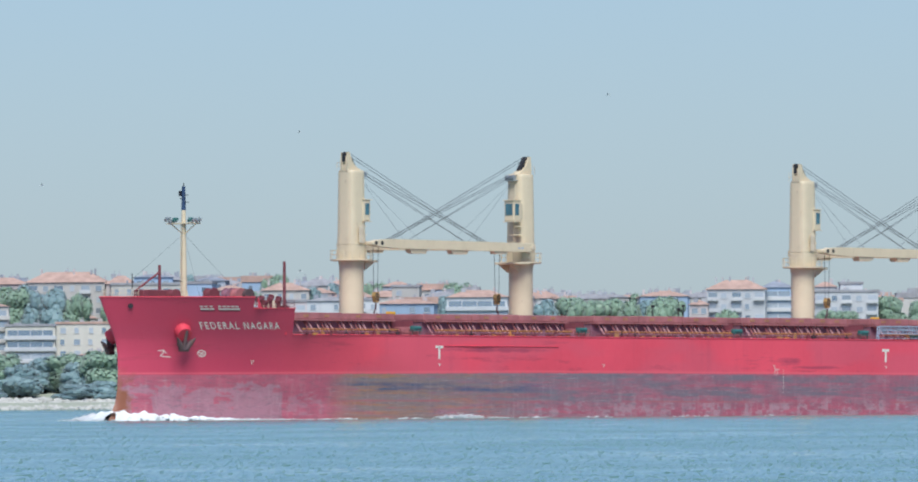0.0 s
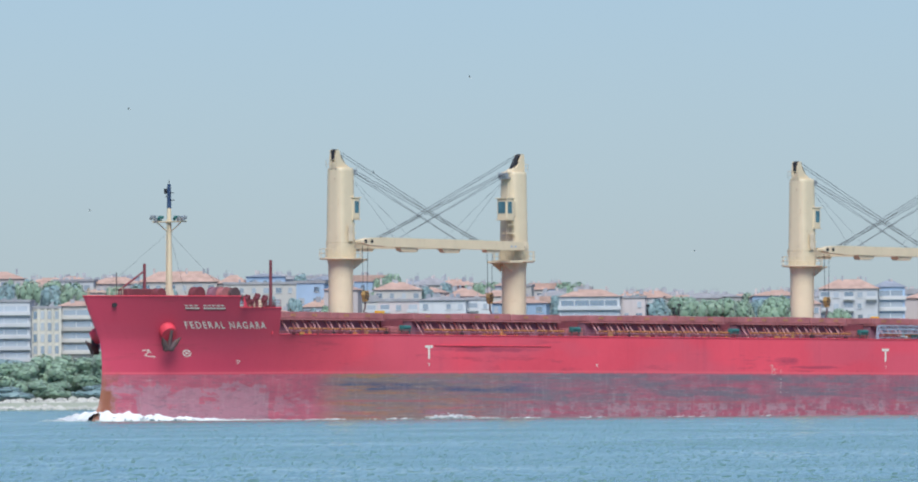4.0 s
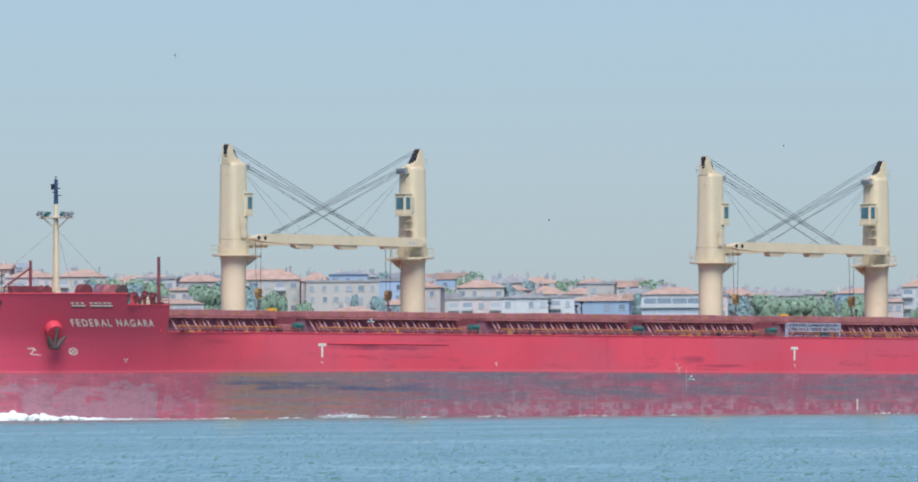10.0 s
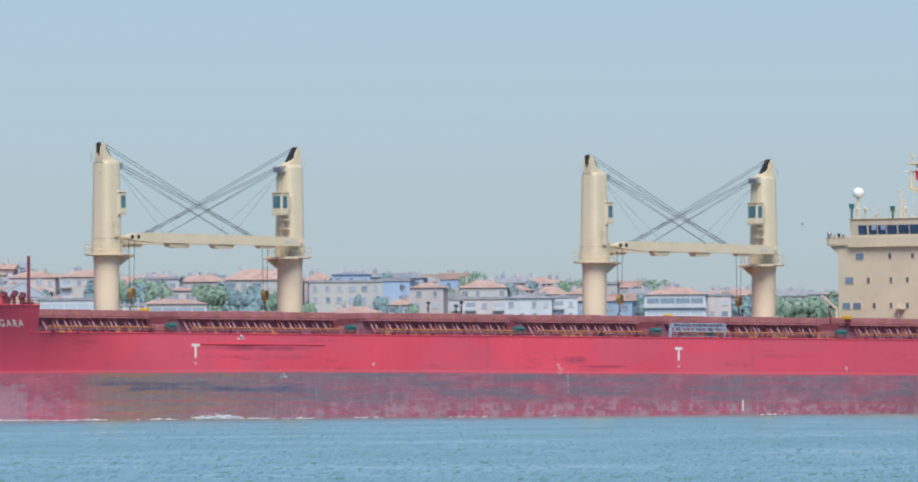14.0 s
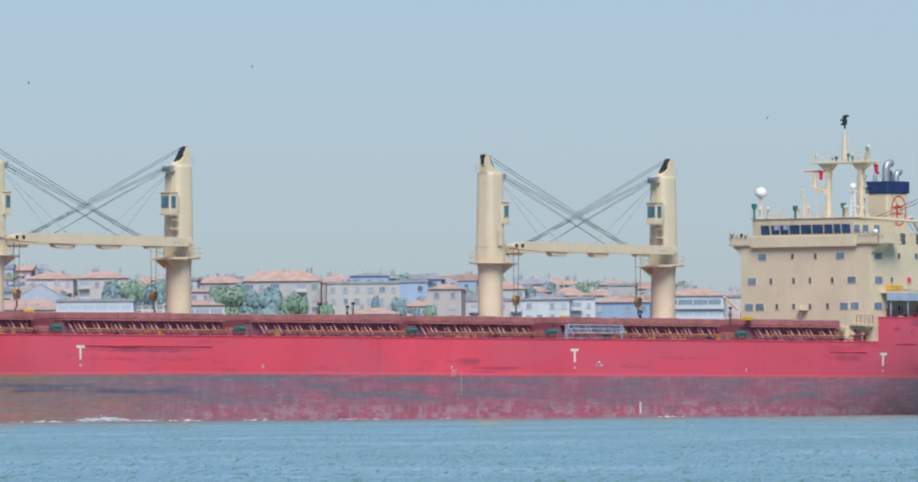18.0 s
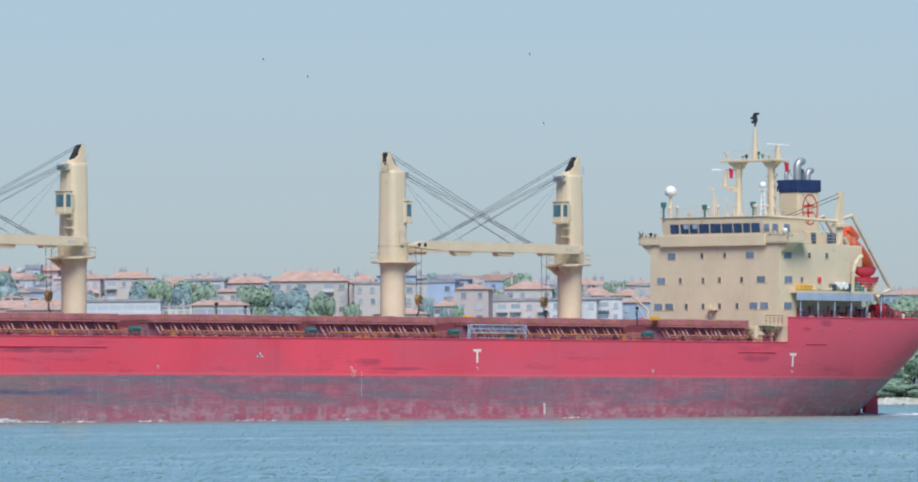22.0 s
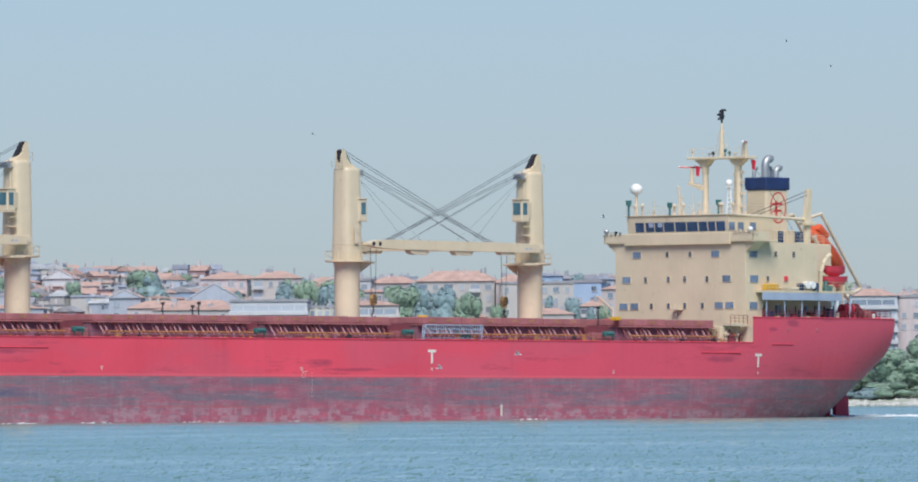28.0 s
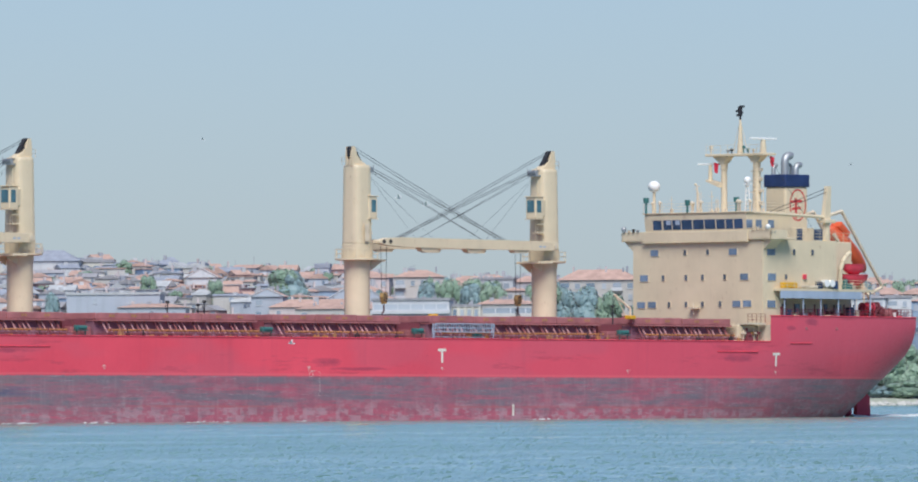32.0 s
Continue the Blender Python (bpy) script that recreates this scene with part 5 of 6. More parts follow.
for x, y, r, l, c in ((90.6, 1.8, 0.6, 0.8, "dark_red"), (86.7, 4.0, 0.74, 0.8, "dark_red"), (85.4, 5.5, 0.72, 0.7, "coaming"), (84.9, 6.5, 0.7, 0.7, "deck_red"), (84.1, 7.1, 0.66, 0.7, "anchor")):
    bm = B()
    rod(bm, (x, y - l / 2, 13.55), (x, y + l / 2, 13.55), r, None, 16)
    for q in (-1, 1):
        rod(bm, (x, y + q * l / 2, 13.55), (x, y + q * (l / 2 + 0.12), 13.55), r * 1.2, None, 16)
    box(bm, x - r * 0.8, x + r * 0.8, y - l / 2 - 0.3, y + l / 2 + 0.3, 11.9, 13.1, 0.05)
    rod(bm, (x - 0.8, y + l / 2, 13.2), (x - 0.8, y + l / 2 + 0.4, 13.2), 0.28, None, 10)
    part("windlass", bm, c, ship, "rusty dark red anchor windlass", smooth=True)
for x, y, r in ((82.9, 8.9, 0.5), (82.1, 9.2, 0.42)):
    bm = lathe(B(), [(r * 1.1, 11.9), (r * 1.2, 12.2), (r, 12.75), (r * 0.6, 12.95)], (x, y), 14)
    part("rope_coil", bm, "cream_dirty", ship, "coil of pale mooring rope", smooth=True)
bm = B()
rod(bm, (81.2, 10.2, 11.9), (81.2, 10.2, 17.4), 0.2, 0.17, 10)
box(bm, 80.8, 81.6, 9.8, 10.6, 11.9, 12.4)
part("derrick_post", bm, "dark_red", ship, "dark red post at the forecastle end")
for x, y, h in ((81.4, 8.4, 1.3), (82.8, 9.6, 1.0), (81.0, 9.2, 1.1), (84.6, 9.6, 0.9), (83.6, 9.0, 1.15), (81.9, 9.9, 0.8), (84.0, 10.0, 0.6)):
    bm = B()
    rod(bm, (x, y, 11.9), (x, y, 12.0 + h), 0.18, None, 10)
    rod(bm, (x - 0.2, y, 12.1 + h), (x + 0.3, y, 12.1 + h), 0.24, 0.3, 10)
    part("mushroom_vent", bm, "dark_red", ship, smooth=True)
rail("forecastle_rail", [(80.6, -8.0, 11.9), (80.6, 11.2, 11.9), (85.4, 10.3, 12.0)], ship, 1.0, "dark_red", 1.2, 3, 0.03)
bm = B()
rod(bm, (97.8, half(97.8, 12.3) - 0.1, 12.3), (97.9, half(97.8, 12.3) + 0.12, 12.3), 0.28, None, 14)
part("fairlead", bm, "black", ship, "round fairlead in the bow")
for x in (-78.5, -84.0):
    part("fairlead", rod(B(), (x, half(x, 10.6) - 0.1, 10.6), (x, half(x, 10.6) + 0.08, 10.6), 0.16, None, 12), "deck_red", ship)


# ---- sea and land ----
def grid_sheet(name, xs, ys, height, mat):
    nx, ny = len(xs), len(ys)
    X, Y = np.meshgrid(xs, ys)
    Z = height(X, Y)
    co = np.stack([X, Y, Z], -1).reshape(-1, 3)
    i = np.arange(nx * ny).reshape(ny, nx)
    f = np.stack([i[:-1, :-1], i[:-1, 1:], i[1:, 1:], i[1:, :-1]], -1).reshape(-1, 4)
    me = bpy.data.meshes.new(name)
    me.from_pydata(co.tolist(), [], f.tolist())
    me.polygons.foreach_set("use_smooth", np.ones(len(f), bool))
    me.materials.append(mat)
    me.update()
    return new(name, me)


def steps(marks):
    """Grid lines from rows of (start, end, step)."""
    out = []
    for a, b, s in marks:
        out.extend(np.arange(a, b, s).tolist())
    out.append(marks[-1][1])
    return np.array(out)


def sea_height(X, Y):
    rng = np.random.RandomState(4)
    z = np.zeros_like(X)
    for k in range(56):
        wave = 0.6 * math.exp(rng.uniform(0, 2.1))
        th = rng.normal(0.9, 0.95)
        amp = 0.009 * wave / (2 * math.pi) * (1.25 if wave > 1.5 else 1.0)
        p = (X * math.cos(th) + Y * math.sin(th)) * 2 * math.pi / wave + rng.uniform(0, 6.28)
        z += amp * (np.sin(p) + 0.25 * np.cos(2 * p))
    gust = 0.75 + 0.25 * np.sin(X / 9.0 + Y / 41.0) * np.sin(Y / 23.0 - X / 31.0)
    near = np.clip((1500 - Y) / 300, 0, 1) * np.clip((Y - 190) / 10, 0, 1) * np.clip((135 - np.abs(X + 70)) / 10, 0, 1)
    return z * near * gust


def sea_material():
    n = Nodes("sea_water", 0.18, 0.0, 0.5)
    n.b.inputs["IOR"].default_value = 1.33
    patch = n.noise(1.0, 4, n.coord(0.02, 0.006, 1))
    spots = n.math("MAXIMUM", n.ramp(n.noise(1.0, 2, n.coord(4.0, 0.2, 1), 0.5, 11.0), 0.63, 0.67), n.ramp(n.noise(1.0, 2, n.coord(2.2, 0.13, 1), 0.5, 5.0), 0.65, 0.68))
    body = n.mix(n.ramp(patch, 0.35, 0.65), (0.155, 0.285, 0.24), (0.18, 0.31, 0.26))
    n.color(n.mix(n.math("MULTIPLY", spots, 0.6), body, (0.035, 0.085, 0.105)))   # the dark look of steep ripple faces, painted into the colour
    # small ripples tilt the surface every way
    tilt = n.t.nodes.new("ShaderNodeNewGeometry").outputs["Normal"]
    for scale, k in (((8.0, 0.22, 1), 0.6), ((3.2, 0.12, 1), 0.36)):
        tex = n.t.nodes.new("ShaderNodeTexNoise")
        tex.inputs["Scale"].default_value, tex.inputs["Detail"].default_value = 1.0, 3
        n.put(tex.inputs["Vector"], n.coord(*scale))
        off, add = n.t.nodes.new("ShaderNodeVectorMath"), n.t.nodes.new("ShaderNodeVectorMath")
        off.operation, add.operation = "MULTIPLY_ADD", "ADD"
        off.inputs[1].default_value, off.inputs[2].default_value = (k * 0.5, k, 0), (-k * 0.25, -k * 0.5, 0)
        n.put(off.inputs[0], tex.outputs["Color"])
        n.put(add.inputs[0], tilt), n.put(add.inputs[1], off.outputs[0])
        tilt = add.outputs[0]
    # here and there a steeper little face turned to the open sea
    steep = n.t.nodes.new("ShaderNodeCombineXYZ")
    n.put(steep.inputs["Y"], n.math("MULTIPLY", spots, -0.85))
    more = n.t.nodes.new("ShaderNodeVectorMath")
    n.put(more.inputs[0], tilt), n.put(more.inputs[1], steep.outputs[0])
    tilt = more.outputs[0]
    unit = n.t.nodes.new("ShaderNodeVectorMath")
    unit.operation = "NORMALIZE"
    n.put(unit.inputs[0], tilt)
    n.put(n.b.inputs["Normal"], unit.outputs[0])
    n.put(n.b.inputs["Roughness"], n.ramp(n.noise(1.0, 3, n.coord(0.05, 0.012, 1)), 0.3, 0.7, 0.12, 0.25))
    return n.m


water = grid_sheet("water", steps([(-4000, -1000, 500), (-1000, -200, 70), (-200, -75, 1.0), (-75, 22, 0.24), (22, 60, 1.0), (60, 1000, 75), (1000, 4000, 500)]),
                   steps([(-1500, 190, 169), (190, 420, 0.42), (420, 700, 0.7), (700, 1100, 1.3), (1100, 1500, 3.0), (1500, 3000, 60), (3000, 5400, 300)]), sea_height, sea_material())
tagged(water, "blue-green sea with small choppy waves", "water", kind="structure")


def smooth(v):
    v = np.clip(v, 0, 1)
    return v * v * (3 - 2 * v)


def ground_height(X, Y):
    d = Y - 2748 + 5 * np.sin(X / 37.0) + 2 * np.sin(X / 13.0)
    rise = np.clip((-X - 130) / 200, 0, 1) * 8.5
    hill = 7.5 * smooth((d - 75) / 40) * smooth((-X - 246) / 16)
    return hill + np.clip(d / 5, -0.4, 1) * 1.8 + 3.0 * smooth((d - 8) / 40) + 12 * smooth((d - 60) / 50) + np.clip((d - 105) / 230, 0, 1) * (7 + rise)


# grass and soil greyed, with the far shore's haze put into the colour
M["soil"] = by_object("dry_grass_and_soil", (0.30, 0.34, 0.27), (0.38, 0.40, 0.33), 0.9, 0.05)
ground = grid_sheet("ground", steps([(-4000, -600, 340), (-600, 300, 6), (300, 4000, 370)]), steps([(2735, 2800, 5), (2800, 3300, 12), (3300, 5400, 150)]), ground_height, M["soil"])
tagged(ground, "low coast rising from a stony shore", "ground", kind="structure")

# ---- foam round the ship ----
M["foam"] = by_object("sea_foam", (0.70, 0.73, 0.75), (0.80, 0.82, 0.83), 0.9, 2.0)


def foam_ridge(bm, line, width, height, seed, step=0.35, fall=0.7):
    """A broken, lumpy crest of foam along a line of (x, y)."""
    rng = random.Random(seed)
    pts = []
    for (ax, ay), (bx, by) in zip(line[:-1], line[1:]):
        k = max(1, int(math.hypot(bx - ax, by - ay) / step))
        pts += [(ax + (bx - ax) * i / k, ay + (by - ay) * i / k) for i in range(k)]
    pts.append(line[-1])
    n, rows = len(pts), []
    for i, (x, y) in enumerate(pts):
        a, b = pts[max(0, i - 1)], pts[min(n - 1, i + 1)]
        t = Vector((b[0] - a[0], b[1] - a[1])).normalized()
        s = Vector((-t.y, t.x))
        f = i / max(1, n - 1)
        env = (1 - f) ** fall * min(1, 0.75 + 6 * f)
        swell = 0.85 + 0.13 * math.sin(i * 0.6 + seed) + 0.08 * math.sin(i * 1.7 + seed * 2) + rng.uniform(-0.05, 0.05)
        w, h = width * (0.45 + 0.55 * env) * (0.8 + 0.3 * rng.random()), height * env * swell
        row = []
        for j in range(7):
            q = j / 6 * 2 - 1
            lump = 0.93 + 0.14 * rng.random()
            z = -0.25 + (h * (1 - abs(q) ** 1.6) * lump + (0.12 + 0.18 * swell) * (1 - abs(q) ** 4))
            row.append(bm.verts.new((x + s.x * q * w + rng.uniform(-0.1, 0.1), y + s.y * q * w + rng.uniform(-0.1, 0.1), z)))
        rows.append(row)
    for a, b in zip(rows[:-1], rows[1:]):
        for j in range(6):
            bm.faces.new((a[j], a[j + 1], b[j + 1], b[j]))
    return bm


def foam_spray(bm, line, width, height, count, seed, fade=0.8):
    """Scattered lumps of froth, thick at the start of a line and thinning along it."""
    rng = random.Random(seed)
    for _ in range(count):
        f = rng.random() ** 1.5
        k = f * (len(line) - 1)
        a, b, q = line[int(k)], line[min(len(line) - 1, int(k) + 1)], k % 1
        env = (1 - f) ** fade * min(1, 0.5 + 5 * f)
        r = rng.uniform(0.04, 0.15) * (0.5 + 0.5 * env)
        x, y = a[0] + (b[0] - a[0]) * q + rng.gauss(0, width), a[1] + (b[1] - a[1]) * q + rng.gauss(0, width)
        bmesh.ops.create_icosphere(bm, subdivisions=1, radius=r, matrix=Matrix.Translation((x, y, abs(rng.gauss(0, height)) * env + 0.02)) @ Matrix.Diagonal((rng.uniform(1.2, 3.4), rng.uniform(1.0, 2.0), rng.uniform(0.35, 0.7), 1)))
    return bm


bow_wave = thing("bow_wave", "white foam breaking at the bow of the ship", "foam")
part("foam_crest", foam_ridge(B(), [(98.6, 0.5), (95.0, 4.2), (91.5, 6.6), (87.0, 8.6), (81.5, 10.9)], 0.8, 1.35, 1, 0.3, 1.6), "foam", bow_wave, smooth=True)
part("foam_crest", foam_ridge(B(), [(98.9, 0.5), (97.6, -2.5), (95.4, -6.5), (92.0, -12.0), (89.0, -16.5)], 1.6, 1.3, 2, 0.35, 0.9), "foam", bow_wave, smooth=True)
part("foam_froth", foam_spray(B(), [(98.6, 0.3), (95, 4.6), (90, 8.4), (85, 11.4), (79, 13.2)], 0.3, 0.22, 380, 3), "foam", bow_wave, smooth=True)
part("foam_froth", foam_spray(B(), [(98.9, -0.2), (97, -3.6), (94.5, -8.5), (91, -14.0), (88.5, -17.5)], 0.6, 0.2, 420, 4), "foam", bow_wave, smooth=True)
for i, (a, b, w, h, c) in enumerate(((78, 66, 0.3, 0.08, 40), (65, 58, 0.3, 0.05, 24), (58, 46, 0.35, 0.24, 380), (45, 36, 0.3, 0.05, 24), (33, 24, 0.25, 0.05, 14), (18, 10, 0.3, 0.05, 14), (4, -6, 0.3, 0.05, 9), (-33, -44, 0.3, 0.05, 8))):
    part("foam_patch", foam_spray(B(), [((a + b) / 2, 12.7), (a, 12.6), (b, 12.5)], w, h, c, 10 + i, 0.5), "foam", bow_wave, smooth=True)
stern_wake = thing("stern_wake", "white foam in the wake under the stern", "foam")
for i, (line, w, h) in enumerate((([(-95.5, 2.2), (-97.5, 1.4), (-99.5, 1.2)], 0.5, 0.35), ([(-100.5, 1.0), (-104, 2.0), (-109, 3.5), (-114, 5)], 0.5, 0.25), ([(-101, -1.0), (-108, -2.0), (-122, -3), (-140, -5)], 0.7, 0.25), ([(-104, 8.5), (-109, 9.5), (-118, 11.0)], 0.4, 0.12))):
    part("foam_patch", foam_ridge(B(), line, w, h, 40 + i), "foam", stern_wake, smooth=True)

# ---- town on the far shore ----
def wall_paint(name, c):
    n = Nodes(name, 0.85, 0.0, 0.2)
    base = n.mix(n.random(), scaled(c, 0.85), scaled(c, 1.1))
    base = n.mix(n.ramp(n.noise(1.0, 4, n.coord(0.5, 0.5, 0.08)), 0.5, 0.75, 0, 0.4), base, scaled(c, 0.6))
    n.color(n.mix(n.ramp(n.noise(0.3, 5), 0.35, 0.7, 0, 0.3), base, scaled(c, 0.75)))
    n.bump(n.noise(3, 3), 0.2, 0.05)
    return n.m


# town wall colours are greyed and cooled: haze is painted into them
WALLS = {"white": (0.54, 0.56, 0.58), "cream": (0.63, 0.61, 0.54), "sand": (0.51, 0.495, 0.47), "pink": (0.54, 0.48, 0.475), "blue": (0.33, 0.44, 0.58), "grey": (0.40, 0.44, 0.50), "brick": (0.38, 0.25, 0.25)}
WORDS = {"white": "white rendered", "cream": "cream rendered", "sand": "sand-coloured", "pink": "pale pink", "blue": "blue-grey", "grey": "grey", "brick": "dark brick-red"}
for k, c in WALLS.items():
    M["wall_" + k] = wall_paint("plaster_" + k, c)


def roof_tiles(name, c):
    n = Nodes(name, 0.8, 0.0, 0.2)
    base = n.mix(n.ramp(n.noise(0.5, 5), 0.3, 0.7), scaled(c, 0.8), scaled(c, 1.15))
    base = n.mix(n.ramp(n.noise(6, 3), 0.4, 0.7, 0, 0.3), base, scaled(c, 0.6))
    n.color(base)
    wave = n.t.nodes.new("ShaderNodeTexWave")
    wave.inputs["Scale"].default_value = 1.6
    n.put(wave.inputs["Vector"], n.coord())
    n.bump(wave.outputs["Fac"], 0.5, 0.08)
    return n.m


# roof colours are paled for the same painted haze
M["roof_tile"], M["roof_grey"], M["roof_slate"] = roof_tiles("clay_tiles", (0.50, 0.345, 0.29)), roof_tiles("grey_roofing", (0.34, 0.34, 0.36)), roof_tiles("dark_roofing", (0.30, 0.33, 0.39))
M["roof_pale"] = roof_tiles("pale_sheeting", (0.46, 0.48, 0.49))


def far_glass():
    """Panes that mirror the open sky, some with curtains drawn, paled by painted haze."""
    n = Nodes("far_window_glass", 0.12, 0.55, 0.6)
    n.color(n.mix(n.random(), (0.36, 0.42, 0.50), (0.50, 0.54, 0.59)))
    n.put(n.b.inputs["Metallic"], n.ramp(n.random(), 0.1, 0.9, 0.85, 0.25))
    n.bump(n.noise(0.4, 2), 0.1, 0.05)
    return n.m


M["town_glass"] = far_glass()
M["town_white"] = by_object("white_concrete", (0.50, 0.52, 0.54), (0.58, 0.59, 0.60), 0.85, 0.4)
M["metal_clutter"] = by_object("roof_clutter", (0.28, 0.30, 0.34), (0.46, 0.47, 0.49), 0.6, 2.0)
shared = {}


def share(key, make):
    if key not in shared:
        bm = make()
        bmesh.ops.recalc_face_normals(bm, faces=bm.faces)
        me = bpy.data.meshes.new(key[0])
        bm.to_mesh(me)
        bm.free()
        shared[key] = me
    return shared[key]


def piece(name, mesh, mat, parent, m):
    if not mesh.materials:
        mesh.materials.append(M[mat])
    ob = new(name, mesh)
    ob.parent, ob.matrix_basis = parent, m
    return ob


def hgt(x, y):
    return float(ground_height(np.array([float(x)]), np.array([float(y)]))[0])


town = random.Random(11)


def building(x, y, w, eave, peak, style, wall, roof, floors, kind):
    base = hgt(x, y) - 1.0
    d = 9.0 if w > 7 else 6.0
    words = {"banded": "with long window bands", "balcony": "with balconies", "flats": "with small windows", "piers": "with upright piers", "plain": "with plain walls"}[kind]
    tops = {"tile": "red tiled roof", "grey": "grey roof", "slate": "dark roof", "pale": "pale sheet roof"}[roof]
    b = thing("building", f"{WORDS[wall]} building {words} and a {tops}", "building", "buildings on the far shore", m=pose(x, y + d / 2, 0, 0, 0, town.uniform(-5, 5)))
    f = -d / 2
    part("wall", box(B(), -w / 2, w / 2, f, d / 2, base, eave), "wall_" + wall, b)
    bm, o, e = B(), 0.45, eave
    if style == "flat":
        box(bm, -w / 2 - 0.25, w / 2 + 0.25, f - 0.25, d / 2 + 0.25, e, e + 0.35)
        for s in (-1, 1):
            box(bm, s * (w / 2 + 0.12) - 0.12, s * (w / 2 + 0.12) + 0.12, f - 0.2, d / 2, e + 0.35, max(peak, e + 0.6))
        box(bm, -w / 2, w / 2, f - 0.2, f, e + 0.35, max(peak, e + 0.6))
    else:
        r = min(w / 2 * 0.75, d / 2) if style == "hip" else 0.0
        c = [bm.verts.new(p) for p in ((-w / 2 - o, f - o, e), (w / 2 + o, f - o, e), (w / 2 + o, d / 2 + o, e), (-w / 2 - o, d / 2 + o, e))]
        if style == "hip":
            t = [bm.verts.new((-w / 2 + r, 0, peak)), bm.verts.new((w / 2 - r, 0, peak))]
            for q in ((c[0], c[1], t[1], t[0]), (c[1], c[2], t[1]), (c[2], c[3], t[0], t[1]), (c[3], c[0], t[0]), (c[3], c[2], c[1], c[0])):
                bm.faces.new(q)
        else:
            t = [bm.verts.new((0, f - o, peak)), bm.verts.new((0, d / 2 + o, peak))]
            for q in ((c[0], c[3], t[1], t[0]), (c[2], c[1], t[0], t[1]), (c[1], c[0], t[0]), (c[3], c[2], t[1]), (c[3], c[2], c[1], c[0])):
                bm.faces.new(q)
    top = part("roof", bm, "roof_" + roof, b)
    if style == "gable":
        part("gable_wall", prism(B(), [(-w / 2, e - 0.02), (w / 2, e - 0.02), (0, peak - 0.3)], "y", f - o - 0.03, f - o - 0.01), "wall_" + wall, b)
        part("verge", pipe(B(), [(-w / 2 - o, f - o - 0.05, e), (0, f - o - 0.05, peak), (w / 2 + o, f - o - 0.05, e)], 0.14, 5), "town_white", top)
    for _ in range(2 if w < 8 else 6):   # chimneys, tanks and aerials
        cx, cy = town.uniform(-w * 0.36, w * 0.36), town.uniform(-1.5, 1.5)
        hh = town.uniform(0.5, 1.3)
        z0 = peak - 0.7
        if town.random() < 0.6:
            part("chimney", box(B(), cx - 0.24, cx + 0.24, cy - 0.22, cy + 0.22, z0, peak + hh * 0.7), "wall_pink" if town.random() < 0.3 else "metal_clutter", top)
        else:
            bm = B()
            rod(bm, (cx, cy, z0), (cx, cy, peak + hh * 1.1), 0.05, None, 5)
            rod(bm, (cx - 0.3, cy, peak + hh * 0.9), (cx + 0.3, cy, peak + hh * 0.9), 0.04, None, 4)
            box(bm, cx - 0.8, cx + 0.3, cy - 0.4, cy + 0.4, z0, peak + 0.5)
            part("roof_tank", bm, "metal_clutter", top)
    st = 2.85
    for k in range(floors):
        z = eave - 1.55 - k * st
        if z < base + 1.2:
            break
        if kind == "banded":
            part("window_band", box(B(), -w / 2 + 0.5, w / 2 - 0.6, f - 0.05, f + 0.1, z - 0.75, z + 0.6), "town_glass", b)
            part("spandrel", box(B(), -w / 2 - 0.3, w / 2 + 0.3, f - 0.8, f + 0.1, z - 1.75, z - 0.75, 0.05), "town_white" if wall != "sand" else "wall_sand", b)
            n = max(2, int(w / 3))
            for i in range(1, n):
                q = -w / 2 + w * i / n
                piece("mullion", share(("mullion",), lambda: box(B(), -0.09, 0.09, -0.05, 0.08, -0.7, 0.6)), "town_white", b, pose(q, f - 0.04, z))
        elif kind == "piers":
            n = 4
            for i in range(n):
                q = -w / 2 + w * (i + 0.5) / n
                piece("window", share(("window", 0.9), lambda: box(B(), -0.45, 0.45, -0.05, 0.05, -1.0, 0.9)), "town_glass", b, pose(q, f - 0.02, z))
                if k == 0:
                    part("pier", box(B(), q + 0.6, q + 1.1, f - 0.5, f + 0.1, base, eave), "wall_" + wall, b)
        else:
            n = max(2, int(w / (2.9 if kind != "plain" else 4.5)))
            for i in range(n):
                q = -w / 2 + w * (i + 0.5) / n + town.uniform(-0.15, 0.15)
                if town.random() < (0.45 if kind == "plain" else 0.5 if x < -258 else 0.08):
                    continue
                big = kind == "balcony" and (i + k // 9) % 2 == 0
                ww = 2.2 if big else town.choice((1.0, 1.3, 1.5))
                hh = 2.0 if big else 1.3
                piece("window", share(("window", ww, hh), lambda: box(B(), -ww / 2, ww / 2, -0.05, 0.05, -hh / 2, hh / 2)), "town_glass", b, pose(q, f - 0.02, z - (0.25 if big else 0)))
                if big:
                    piece("balcony", share(("balcony",), lambda: box(box(B(), -1.4, 1.4, -1.2, 0.1, -1.35, -1.2), -1.4, 1.4, -1.25, -1.15, -1.2, -0.4)), "town_white", b, pose(q, f, z))
                else:
                    piece("sill", share(("sill", ww), lambda: box(B(), -ww / 2 - 0.12, ww / 2 + 0.12, -0.14, 0.05, -hh / 2 - 0.14, -hh / 2)), "town_white", b, pose(q, f, z))
    return b


